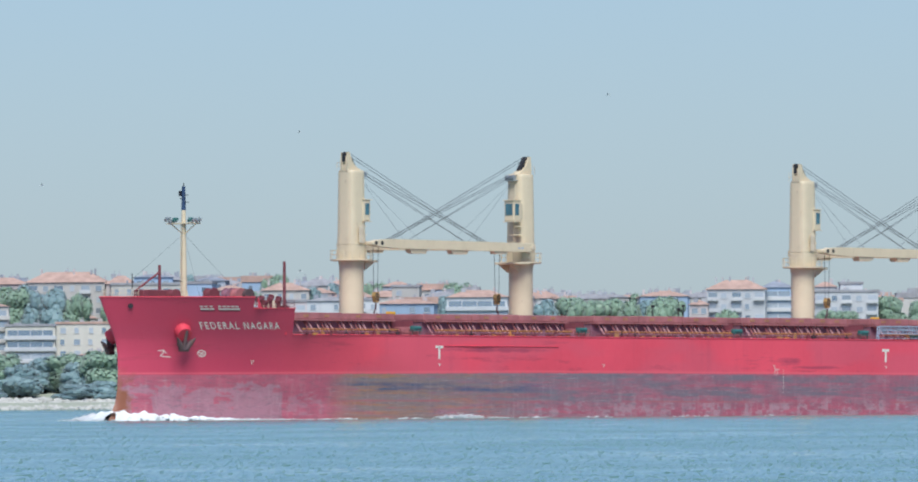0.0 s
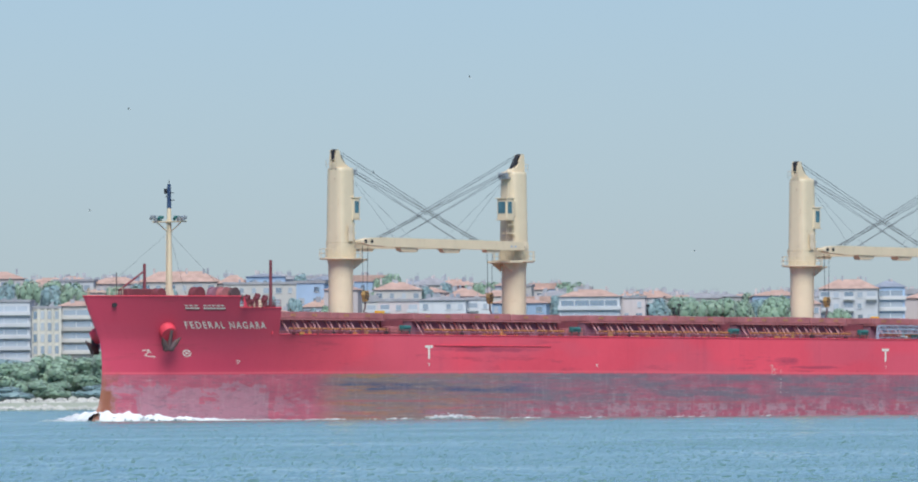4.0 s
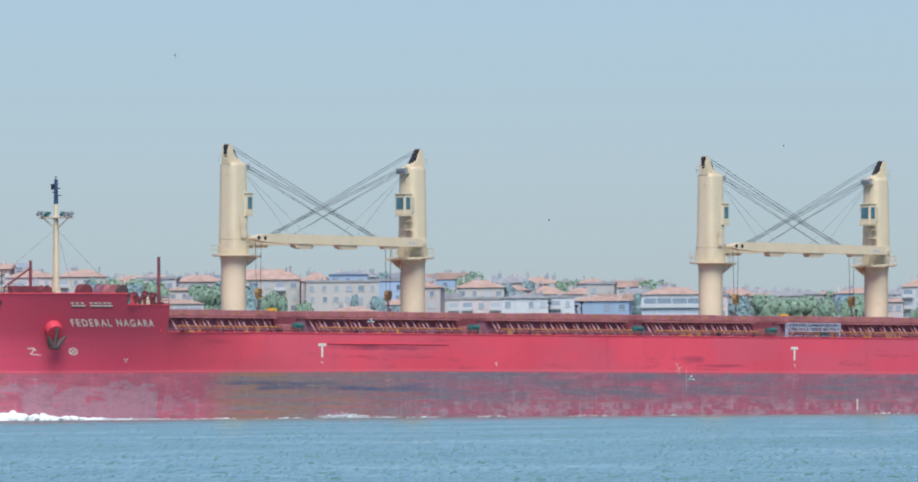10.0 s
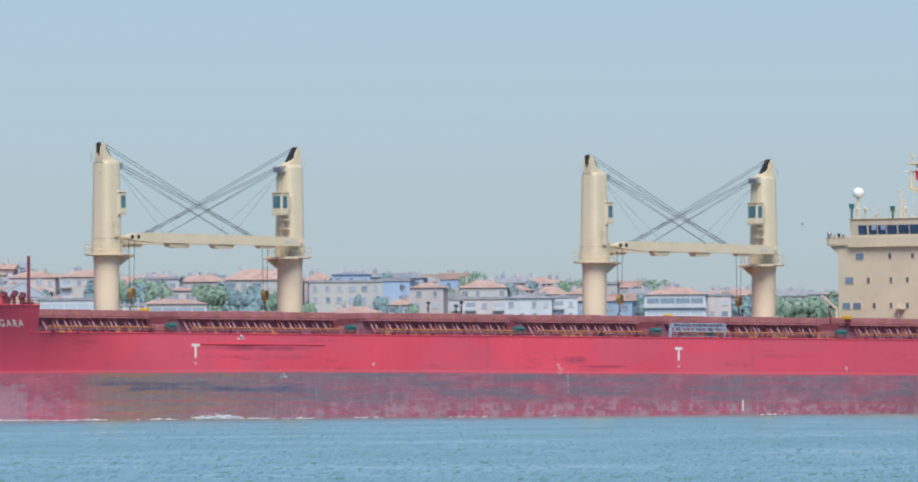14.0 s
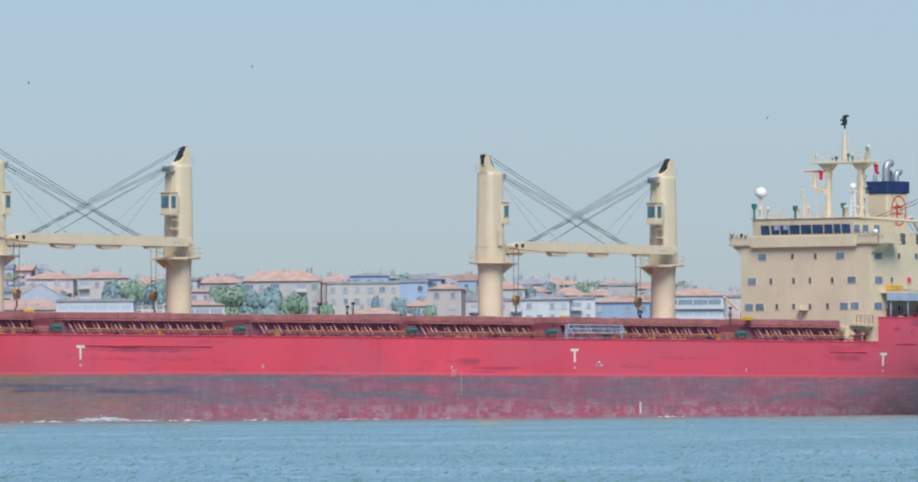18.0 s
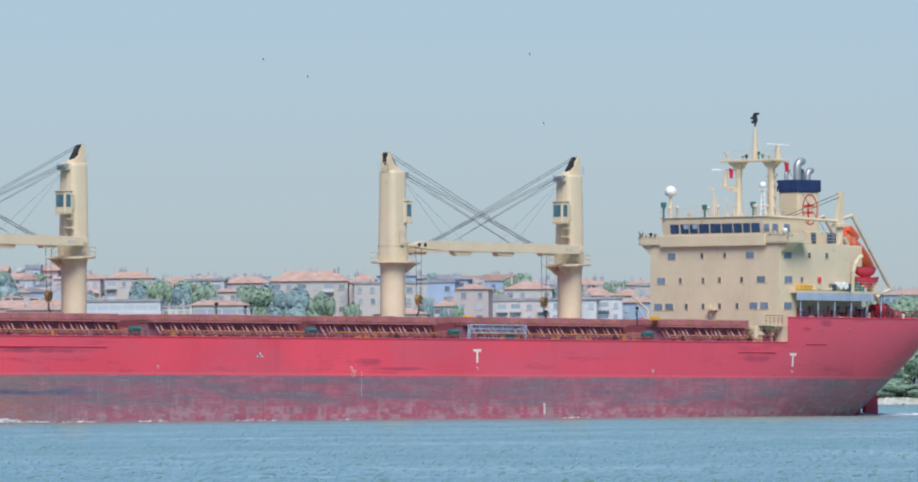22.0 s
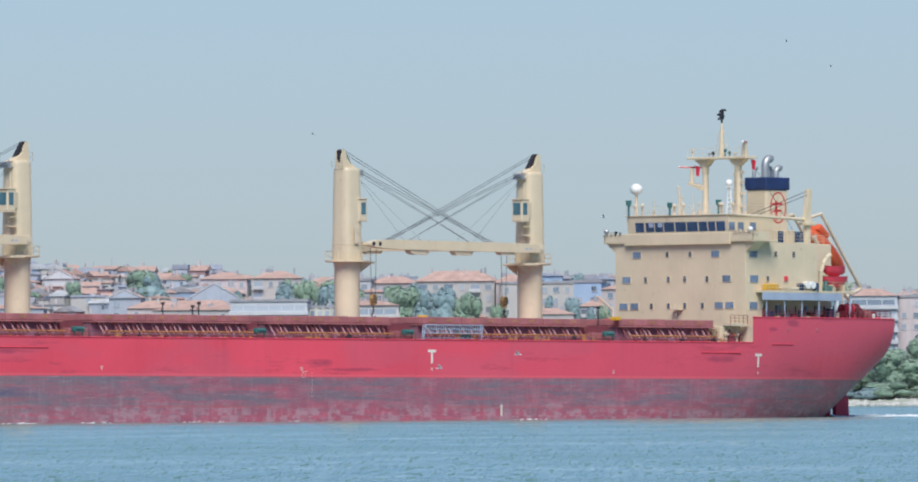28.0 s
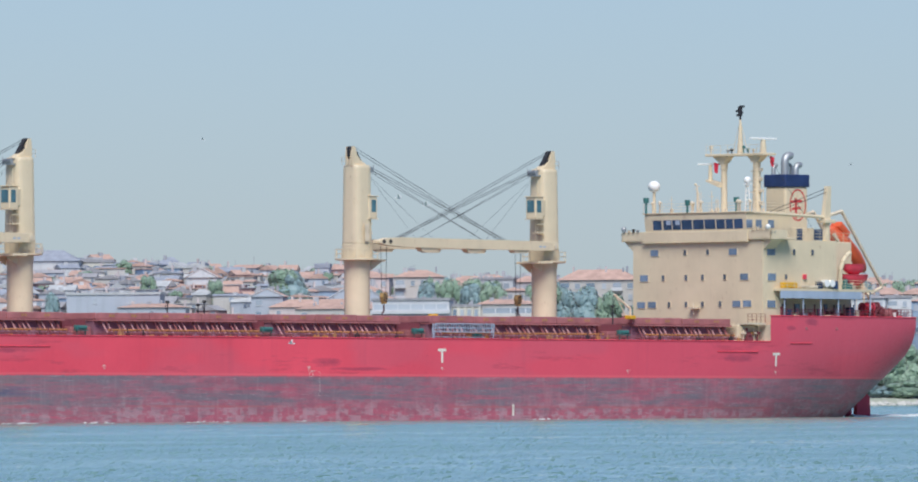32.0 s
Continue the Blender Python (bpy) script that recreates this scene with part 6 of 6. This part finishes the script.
# ---- trees ----
def leaves(name, lo, hi):
    n = Nodes(name, 0.45, 0.0, 0.5)
    n.b.inputs["Sheen Weight"].default_value, n.b.inputs["Sheen Roughness"].default_value = 0.6, 0.6
    c = n.mix(n.island(), lo, hi)
    c = n.mix(n.ramp(n.random(), 0, 1, 0, 0.5), c, scaled(lo, 0.8))
    n.color(n.mix(n.ramp(n.noise(0.5, 3), 0.35, 0.7, 0, 0.5), c, hi))
    thin = n.t.nodes.new("ShaderNodeBsdfTranslucent")
    both = n.t.nodes.new("ShaderNodeMixShader")
    both.inputs[0].default_value = 0.25
    n.put(thin.inputs["Color"], c)
    n.t.links.new(n.b.outputs[0], both.inputs[1]), n.t.links.new(thin.outputs[0], both.inputs[2])
    n.t.links.new(both.outputs[0], n.t.nodes["Material Output"].inputs["Surface"])
    return n.m


# leaf greens paled and turned bluish: the distance haze is in these colours
M["leaf_green"] = leaves("hazy_broad_leaves", (0.25, 0.385, 0.275), (0.285, 0.42, 0.29))
M["leaf_dark"] = leaves("hazy_conifer_leaves", (0.22, 0.355, 0.38), (0.255, 0.39, 0.40))
M["bark"] = by_object("bark", (0.10, 0.075, 0.055), (0.15, 0.11, 0.08), 0.9, 3.0)


def tree_kind(seed, dark):
    """A tree one metre high and one metre wide, to be set at its own size."""
    rng = random.Random(seed)
    t = thing("tree", "tree", "tree")
    bm = B()
    rod(bm, (0, 0, 0), (0.01, 0, 0.35), 0.05, 0.035, 7)
    rod(bm, (0.01, 0, 0.33), (-0.02, 0.02, 0.7), 0.035, 0.012, 6)
    for i in range(6):
        a = i * 1.05 + rng.random()
        rod(bm, (0, 0, 0.25 + 0.06 * i), (0.3 * math.cos(a), 0.3 * math.sin(a), 0.5 + 0.06 * i), 0.02, 0.006, 5)
    part("trunk", bm, "bark", t)
    lumps = []
    for i in range(26):
        a, r, z = rng.uniform(0, 6.28), rng.uniform(0.05, 0.36), rng.uniform(0.22, 0.86)
        if dark:
            r *= 1.25 - z
        lumps.append((r * math.cos(a), r * math.sin(a), z, rng.uniform(0.13, 0.24) * (1.2 - 0.5 * z)))
    co, fa = [], []
    ico = B()
    bmesh.ops.create_icosphere(ico, subdivisions=2, radius=1.0)
    ball_v, ball_f = [v.co.copy() for v in ico.verts], [[v.index for v in f.verts] for f in ico.faces]
    ico.free()
    for v in ball_v:   # the thick middle of the crown
        k = rng.uniform(0.9, 1.06) * (1.15 - 0.35 * v.z if dark else 1.0)
        co.append(Vector((v.x * 0.26 * k, v.y * 0.26 * k, 0.53 + v.z * 0.28)))
    fa += [list(f) for f in ball_f]
    for lx, ly, lz, lr in lumps:   # dense heart of each clump
        k = len(co)
        for v in ball_v:
            co.append(Vector((lx, ly, lz)) + v * lr * rng.uniform(0.58, 0.8))
        fa += [[q + k for q in f] for f in ball_f]
    for _ in range(8500):
        lx, ly, lz, lr = rng.choice(lumps)
        d = Vector((rng.gauss(0, 1), rng.gauss(0, 1), rng.gauss(0, 0.9))).normalized()
        p = Vector((lx, ly, lz)) + d * lr * rng.uniform(0.76, 1.16)
        s = rng.uniform(0.022, 0.048)
        u = Vector((rng.gauss(0, 1), rng.gauss(0, 1), rng.gauss(0, 1))).normalized()
        n = (d * 1.9 + u * 0.45).normalized()
        a = n.cross(Vector((0.3, 0.2, 1))).normalized() * s
        b = n.cross(a).normalized() * s * rng.uniform(0.6, 1.2)
        k = len(co)
        co += [p - a, p - b * 0.8, p + a, p + b]
        fa.append((k, k + 1, k + 2, k + 3))
    me = bpy.data.meshes.new("crown")
    me.from_pydata(co, [], fa)
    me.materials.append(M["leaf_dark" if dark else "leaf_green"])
    crown = new("crown", me)
    crown.parent = t
    return t


kinds = [tree_kind(s, s % 3 == 2) for s in range(6)]


def tree(x, y, top, width, k=None, base=None):
    z = (hgt(x, y) if base is None else base) - 0.3
    i = town.randrange(6) if k is None else k
    t = copy_thing(kinds[i], pose(x, y, z, 0, 0, town.uniform(0, 360)))
    t.scale = (width * 1.25, width * 1.25, (top - z) * 1.0)
    tagged(t, "blue-green conifer on the shore, with haze in its colour" if i % 3 == 2 else "broad green tree among the houses", "tree", "trees on the far shore")
    return t


building(-193.6, 2800, 12.3, 20.6, 21.0, "flat", "cream", "grey", 4, "banded")
building(-180.5, 2801, 13.7, 21.1, 21.5, "flat", "cream", "tile", 4, "flats")
building(-176.5, 2788, 8.5, 13.4, 14.4, "hip", "pink", "tile", 1, "flats")
building(-230.5, 2796, 19.1, 26.6, 27.1, "flat", "white", "grey", 5, "banded")
building(-217.5, 2800, 7.1, 25.0, 25.6, "flat", "cream", "grey", 4, "piers")
building(-206.8, 2803, 14.8, 25.6, 26.8, "hip", "sand", "tile", 4, "banded")
building(-83.4, 2795, 14.9, 27.0, 28.8, "hip", "white", "tile", 7, "banded")
building(-85.0, 2805, 3.6, 28.5, 29.6, "flat", "blue", "grey", 1, "plain")
building(-72.9, 2800, 6.2, 26.6, 27.0, "flat", "pink", "grey", 3, "flats")
building(-20.3, 2880, 14.8, 29.3, 31.7, "hip", "white", "tile", 5, "balcony")
building(-10.2, 2890, 7.4, 29.8, 31.4, "hip", "blue", "slate", 5, "banded")
building(7.5, 2890, 16.0, 28.5, 29.0, "flat", "white", "grey", 5, "balcony")
building(8.6, 2898, 5.7, 30.6, 31.2, "flat", "white", "grey", 2, "flats")
building(2.2, 2894, 5.3, 29.9, 31.2, "hip", "white", "tile", 2, "plain")
building(-29.7, 2870, 4.7, 25.4, 26.5, "hip", "pink", "tile", 2, "flats")
building(-102.0, 2830, 14.3, 25.8, 27.0, "hip", "blue", "tile", 3, "flats")
building(-106.4, 2950, 7.1, 31.1, 31.4, "flat", "sand", "grey", 5, "flats")
building(-117.5, 2880, 9.3, 28.0, 30.1, "hip", "pink", "tile", 3, "flats")
building(-111.7, 2820, 6.4, 26.6, 27.0, "flat", "white", "grey", 3, "balcony")
building(-120.2, 2815, 11.6, 26.5, 27.6, "hip", "white", "grey", 3, "flats")
building(-128.9, 2930, 9.1, 29.5, 30.9, "hip", "pink", "tile", 3, "flats")
building(-135.6, 2900, 12.2, 30.0, 32.0, "hip", "sand", "tile", 4, "flats")
building(-132.1, 2840, 10.5, 26.5, 26.9, "flat", "pink", "grey", 3, "balcony")
building(-190.5, 2890, 20.1, 32.3, 35.0, "hip", "sand", "tile", 4, "balcony")
building(-176.6, 2885, 7.1, 31.8, 33.9, "hip", "pink", "tile", 4, "flats")
building(-169.7, 2880, 18.4, 31.4, 31.8, "flat", "sand", "grey", 4, "flats")
building(-168.3, 2884, 9.8, 33.4, 34.2, "hip", "blue", "slate", 1, "flats")
building(-157.7, 2900, 7.8, 31.8, 32.5, "flat", "blue", "grey", 3, "flats")
building(-157.4, 2960, 7.8, 33.2, 34.2, "hip", "grey", "slate", 3, "flats")
building(-147.5, 2860, 8.5, 29.7, 31.0, "hip", "pink", "tile", 3, "flats")
building(-164.2, 2830, 13.4, 23.3, 24.9, "hip", "sand", "tile", 1, "plain")
building(-208.1, 2910, 13.2, 32.1, 33.9, "hip", "pink", "tile", 3, "flats")
building(-218.3, 2905, 10.2, 32.7, 33.3, "flat", "white", "grey", 3, "flats")
building(-210.2, 2870, 6.2, 29.5, 30.4, "hip", "sand", "tile", 2, "flats")
building(-212.8, 2835, 11.9, 25.4, 27.2, "hip", "pink", "tile", 1, "plain")
building(-255.0, 2950, 12.2, 33.9, 35.7, "hip", "pink", "tile", 3, "flats")
building(-240.0, 2930, 13.0, 33.8, 35.7, "hip", "sand", "tile", 3, "balcony")
building(-250.1, 2860, 17.2, 26.7, 31.9, "gable", "grey", "grey", 2, "plain")
building(-255.5, 2835, 27.6, 25.5, 27.5, "hip", "pink", "tile", 1, "plain")
building(-232.1, 2825, 19.4, 26.1, 26.6, "flat", "white", "grey", 2, "banded")
building(-343.0, 3000, 14.4, 39.5, 42.4, "hip", "white", "slate", 4, "flats")
building(-332.4, 3010, 9.1, 39.2, 40.0, "flat", "cream", "grey", 3, "flats")
building(-313.9, 3020, 6.3, 38.7, 40.6, "hip", "brick", "slate", 2, "flats")
building(-319.1, 3015, 3.4, 38.5, 39.5, "hip", "pink", "tile", 2, "plain")
building(-270.3, 2840, 8.0, 28.2, 30.3, "gable", "grey", "tile", 2, "plain")
building(-295.7, 2930, 7.9, 34.1, 36.5, "gable", "white", "tile", 2, "plain")
building(-270.1, 2990, 3.7, 37.0, 38.2, "flat", "grey", "slate", 2, "plain")
building(-308.6, 2836, 23.6, 28.9, 29.5, "flat", "grey", "pale", 1, "plain")
building(-298.0, 2826, 17.0, 25.6, 26.6, "hip", "grey", "tile", 1, "plain")
building(-249.5, 2825, 24.9, 24.9, 26.0, "hip", "sand", "tile", 1, "plain")
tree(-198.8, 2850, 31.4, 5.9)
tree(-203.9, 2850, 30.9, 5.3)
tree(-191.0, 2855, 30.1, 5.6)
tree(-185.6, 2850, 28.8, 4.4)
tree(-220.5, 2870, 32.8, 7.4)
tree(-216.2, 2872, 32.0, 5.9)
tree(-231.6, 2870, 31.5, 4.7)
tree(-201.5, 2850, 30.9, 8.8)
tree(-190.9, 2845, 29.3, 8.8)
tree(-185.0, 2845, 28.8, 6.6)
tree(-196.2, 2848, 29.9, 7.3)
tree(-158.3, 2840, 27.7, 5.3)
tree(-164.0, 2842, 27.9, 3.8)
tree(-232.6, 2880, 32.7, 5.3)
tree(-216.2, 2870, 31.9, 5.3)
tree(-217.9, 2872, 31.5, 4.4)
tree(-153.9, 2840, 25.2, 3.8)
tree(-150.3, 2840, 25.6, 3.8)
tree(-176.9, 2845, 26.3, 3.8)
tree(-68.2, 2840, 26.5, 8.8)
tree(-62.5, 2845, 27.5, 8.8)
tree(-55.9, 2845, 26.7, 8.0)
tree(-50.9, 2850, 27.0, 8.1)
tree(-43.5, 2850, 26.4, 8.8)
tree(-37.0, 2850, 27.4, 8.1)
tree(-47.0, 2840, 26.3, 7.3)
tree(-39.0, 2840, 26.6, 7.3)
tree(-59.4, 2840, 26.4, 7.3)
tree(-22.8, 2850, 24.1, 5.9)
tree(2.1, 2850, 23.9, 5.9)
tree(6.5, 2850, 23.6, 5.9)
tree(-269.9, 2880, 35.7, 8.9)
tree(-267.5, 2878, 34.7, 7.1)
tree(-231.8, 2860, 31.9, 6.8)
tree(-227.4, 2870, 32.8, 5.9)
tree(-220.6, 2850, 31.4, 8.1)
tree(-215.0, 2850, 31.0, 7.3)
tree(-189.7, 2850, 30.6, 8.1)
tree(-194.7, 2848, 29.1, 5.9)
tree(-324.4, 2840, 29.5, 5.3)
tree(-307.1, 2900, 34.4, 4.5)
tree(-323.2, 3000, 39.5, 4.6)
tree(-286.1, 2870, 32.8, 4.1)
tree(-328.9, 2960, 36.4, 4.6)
def small_house(x, y):
    """One of the low roofs crowded on the slope."""
    w, d, z = town.uniform(3.2, 8.5), town.uniform(4, 7), hgt(x, y)
    e = z + town.uniform(1.8, 4.2)
    p = e + town.uniform(0.5, 1.7)
    wall, roof = town.choice(("white", "sand", "sand", "blue", "grey", "grey", "grey", "brick")), town.choice(("tile", "tile", "tile", "grey", "grey", "pale", "slate"))
    b = thing("house", f"small {WORDS[wall]} house crowded on the slope", "house", "houses on the slope", m=pose(x, y, 0, 0, 0, town.uniform(-28, 28)))
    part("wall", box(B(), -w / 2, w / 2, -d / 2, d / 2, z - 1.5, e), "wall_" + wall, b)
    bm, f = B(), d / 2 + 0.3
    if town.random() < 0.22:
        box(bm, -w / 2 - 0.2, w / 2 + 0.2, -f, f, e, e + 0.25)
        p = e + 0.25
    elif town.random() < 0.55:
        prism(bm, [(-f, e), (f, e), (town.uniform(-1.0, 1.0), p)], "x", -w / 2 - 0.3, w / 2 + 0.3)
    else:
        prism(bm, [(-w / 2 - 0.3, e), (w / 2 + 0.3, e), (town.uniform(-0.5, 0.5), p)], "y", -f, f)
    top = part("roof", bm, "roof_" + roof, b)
    for _ in range(town.choice((0, 1, 1, 2))):
        q, ww = town.uniform(-w * 0.35, w * 0.35), town.choice((0.7, 0.9, 1.3))
        piece("window", share(("window", ww, 1.1), lambda: box(B(), -ww / 2, ww / 2, -0.05, 0.05, -0.55, 0.55)), "town_glass", b, pose(q, -d / 2, e - town.uniform(0.8, 1.3)))
    q, h = town.uniform(-w * 0.3, w * 0.3), town.uniform(0.4, 1.5)
    kind = town.random()
    if kind < 0.35:
        part("chimney", box(B(), q - 0.25, q + 0.25, -0.3, 0.3, e, p + h), "wall_pink", top)
    elif kind < 0.7:
        part("roof_tank", box(B(), q - 0.6, q + 0.5, -0.9, 0.2, e, p + h * 0.5), town.choice(("metal_clutter", "town_white", "roof_pale")), top)
    elif kind < 0.85:
        part("aerial", rod(B(), (q, 0, e), (q, 0, p + h * 1.6), 0.07, None, 5), "metal_clutter", top)


for i in range(300):   # from the foot of the slope to its crest
    small_house(-357 + 103 * ((i * 0.618034) % 1) + town.uniform(-1, 1), 2846 + 190 * (i / 300) ** 1.15 + town.uniform(-3, 3))
for i in range(64):    # bushes between them
    x, y = town.uniform(-355, -256), town.uniform(2850, 3020)
    tree(x, y, hgt(x, y) + town.uniform(2.5, 4.5), town.uniform(2.5, 5))
for i in range(44):    # a few more behind the front rows
    x, y = town.uniform(-258, -110), town.uniform(2855, 2950)
    z = hgt(x, y)
    e = min(z + town.uniform(5, 9), 26.8 + (y - 2850) * 0.035)
    building(x, y, town.uniform(7, 13), e, e + town.uniform(1.0, 2.2), town.choice(("hip", "hip", "flat")), town.choice(("white", "sand", "pink", "grey")), town.choice(("tile", "tile", "grey")), 2, town.choice(("flats", "balcony", "plain")))
for i in range(40):    # the town goes on behind, filling the gaps
    x, y = -112 + 150 * ((i * 0.618034) % 1), town.uniform(2905, 3010)
    e = 25.4 + (y - 2850) * 0.022 + town.uniform(-1.0, 1.0)
    building(x, y, town.uniform(7, 13), e, e + town.uniform(0.8, 1.8), town.choice(("hip", "hip", "flat")), town.choice(("white", "sand", "pink", "grey", "blue")), town.choice(("tile", "tile", "grey")), 2, town.choice(("flats", "plain", "plain")))
for i in range(36):    # roofs along the crest
    x, y = -262 + 165 * ((i * 0.618034) % 1), town.uniform(2955, 3005)
    p = 34.3 - max(0.0, x + 150) * 0.05 + town.uniform(-1.3, 0.7)
    e = p - town.uniform(1.0, 2.0)
    building(x, y, town.uniform(7, 13), e, p, town.choice(("hip", "hip", "flat")), town.choice(("sand", "pink", "grey", "brick", "blue")), town.choice(("tile", "tile", "grey", "slate")), 2, town.choice(("flats", "plain")))
    if i % 3 == 0:
        tree(x + 6, y - 8, p - town.uniform(-0.6, 1.2), town.uniform(4, 7))
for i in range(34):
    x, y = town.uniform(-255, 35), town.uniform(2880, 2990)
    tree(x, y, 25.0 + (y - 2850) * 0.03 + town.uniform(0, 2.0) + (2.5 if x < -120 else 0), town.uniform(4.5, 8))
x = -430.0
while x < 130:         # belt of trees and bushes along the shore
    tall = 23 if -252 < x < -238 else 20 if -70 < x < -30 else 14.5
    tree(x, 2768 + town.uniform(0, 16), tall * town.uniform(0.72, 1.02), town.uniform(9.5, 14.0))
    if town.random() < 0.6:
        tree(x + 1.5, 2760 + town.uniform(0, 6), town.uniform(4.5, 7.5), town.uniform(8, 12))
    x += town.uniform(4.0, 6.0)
for k in kinds:
    for o in (*k.children, k):
        bpy.data.objects.remove(o)


def rocks():
    """Pale boulders along the water's edge."""
    rng = random.Random(5)
    co, fa = [], []
    ico = B()
    bmesh.ops.create_icosphere(ico, subdivisions=1, radius=1.0)
    vs = [v.co.copy() for v in ico.verts]
    fs = [[v.index for v in f.verts] for f in ico.faces]
    ico.free()
    for i in range(5600):
        x = rng.uniform(-420, 120)
        d = rng.uniform(-2.5, 15)
        y = 2748 - 5 * math.sin(x / 37.0) - 2 * math.sin(x / 13.0) + d
        r = rng.uniform(0.45, 1.05)
        k = len(co)
        for v in vs:
            j = rng.uniform(0.75, 1.15) * r
            co.append((x + v.x * j * 1.3, y + v.y * j, 0.1 + 0.16 * max(0, d) + v.z * j * 0.8))
        fa += [[a + k for a in f] for f in fs]
    me = bpy.data.meshes.new("shore_rocks")
    me.from_pydata(co, [], fa)
    # stone greyed too, with haze in its two tones
    me.materials.append(by_object("pale_shore_stone", (0.40, 0.40, 0.37), (0.56, 0.55, 0.51), 0.9, 1.0, True))
    tagged(new("shore_rocks", me), "pale boulders along the water's edge", "rocks", kind="stuff")


rocks()


# ---- gulls ----
M["gull_body"] = by_object("gull_feathers", (0.55, 0.56, 0.58), (0.70, 0.70, 0.70), 0.8, 3.0)
M["gull_wing"] = by_object("gull_wings", (0.22, 0.23, 0.25), (0.32, 0.33, 0.35), 0.8, 3.0)


def make_gull(bright):
    g = thing("gull", "white gull in flight with spread wings" if bright else "grey gull gliding with spread wings", "bird", "gulls over the water")
    bm = ball(B(), (0, 0, 0), 0.3, 10, (0.62, 0.2, 0.18))
    rod(bm, (-0.15, 0, 0), (-0.33, 0, 0.01), 0.035, 0.06, 6)
    ball(bm, (0.2, 0, 0.03), 0.055, 8)
    rod(bm, (0.24, 0, 0.03), (0.3, 0, 0.02), 0.02, 0.006, 5)
    part("body", bm, "gull_body", g, smooth=True)
    for s in (1, -1):
        bm = B()
        prism(bm, [(0.08, 0.0), (0.12, s * 0.25), (0.0, s * 0.55), (-0.08, s * 0.52), (-0.07, s * 0.22), (-0.1, 0.0)], "z", -0.01, 0.01)
        part("wing", bm, "gull_body" if bright else "gull_wing", g, m=pose(0, 0, 0.03, s * 32, 0, 0))
    return g




# ---- movement ----
def fly(t0, x, y, z, bright, speed, climb):
    """A gull that is at x, y, z at t0 and glides across."""
    gull = make_gull(bright)
    rows = []
    for k in range(0, 33, 2):
        d = k - t0
        sway = math.sin(k * 1.3 + t0) - math.sin(t0 * 2.3)
        rows.append((k, pose(x + speed * d, y + 0.12 * speed * d, max(2.0, z + climb * d + 0.35 * sway), 6 * math.sin(k + t0), 0, 0 if speed > 0 else 180)))
    walk(gull, rows)


def motions():
    a = radians(HEADING)
    rows = []
    for t in range(0, 33):
        rows.append((t, pose(START[0] - math.cos(a) * SPEED * t, START[1] - math.sin(a) * SPEED * t, 0, 0, -TRIM, 180 + HEADING)))
    walk(ship, rows)
    level = [(t, m @ pose(0, 0, 0, 0, TRIM, 0)) for t, m in rows]
    walk(bow_wave, level)
    # radar scanners: a turn in 2.486 s, each at its own angle
    for bar, at, when in ((big_scanner, (MX + 0.4, 4.0, 32.25), 23.63), (small_scanner, (MX + 0.4, -4.6, 29.5), 25.63)):
        walk(bar, [(k * 0.5, pose(*at, 0, 0, 41.33 - 360 * (k * 0.5 - when) / 2.486)) for k in range(65)])
    walk(stern_wake, level)
    fly(0, -79.4, 1750, 43.3, False, -10.8, 1)
    fly(0, -119.1, 1750, 35.4, False, 8.4, 0.5)
    fly(4, -70.4, 1750, 51.6, False, -9.6, 0.6)
    fly(4, -36.0, 1750, 24.6, False, 10.8, 0.6)
    fly(9, -80.7, 1750, 29.9, False, 9.6, -0.3)
    fly(9, -47.3, 1000, 9.0, True, -9, 0.3)
    fly(13, -76.1, 1000, 7.1, True, 8, 0.2)
    fly(13, -55.3, 1000, 3.7, True, -9, 0.2)
    fly(19, -110.2, 1750, 54.0, False, 9.6, 0.4)
    fly(19, -46.2, 1000, 5.6, True, -8, 0.2)
    fly(19, -50.2, 1750, 45.0, False, -9.6, -0.2)
    fly(23, -20.3, 1000, 5.3, True, -8, 0.2)
    fly(26, -83.6, 1750, 56.3, False, 9.6, 0.4)
    fly(26, -83.6, 1000, 4.8, True, 8, 0.2)
    fly(26, -76.8, 1750, 52.8, False, 9.6, 0.2)
    fly(32, -81.1, 1000, 19.4, True, -7, 0.3)
    fly(32, -76.4, 1750, 37.9, False, -9.6, 0.2)
    fly(31, -92.3, 1000, 20.5, True, 8.7, 0)


motions()
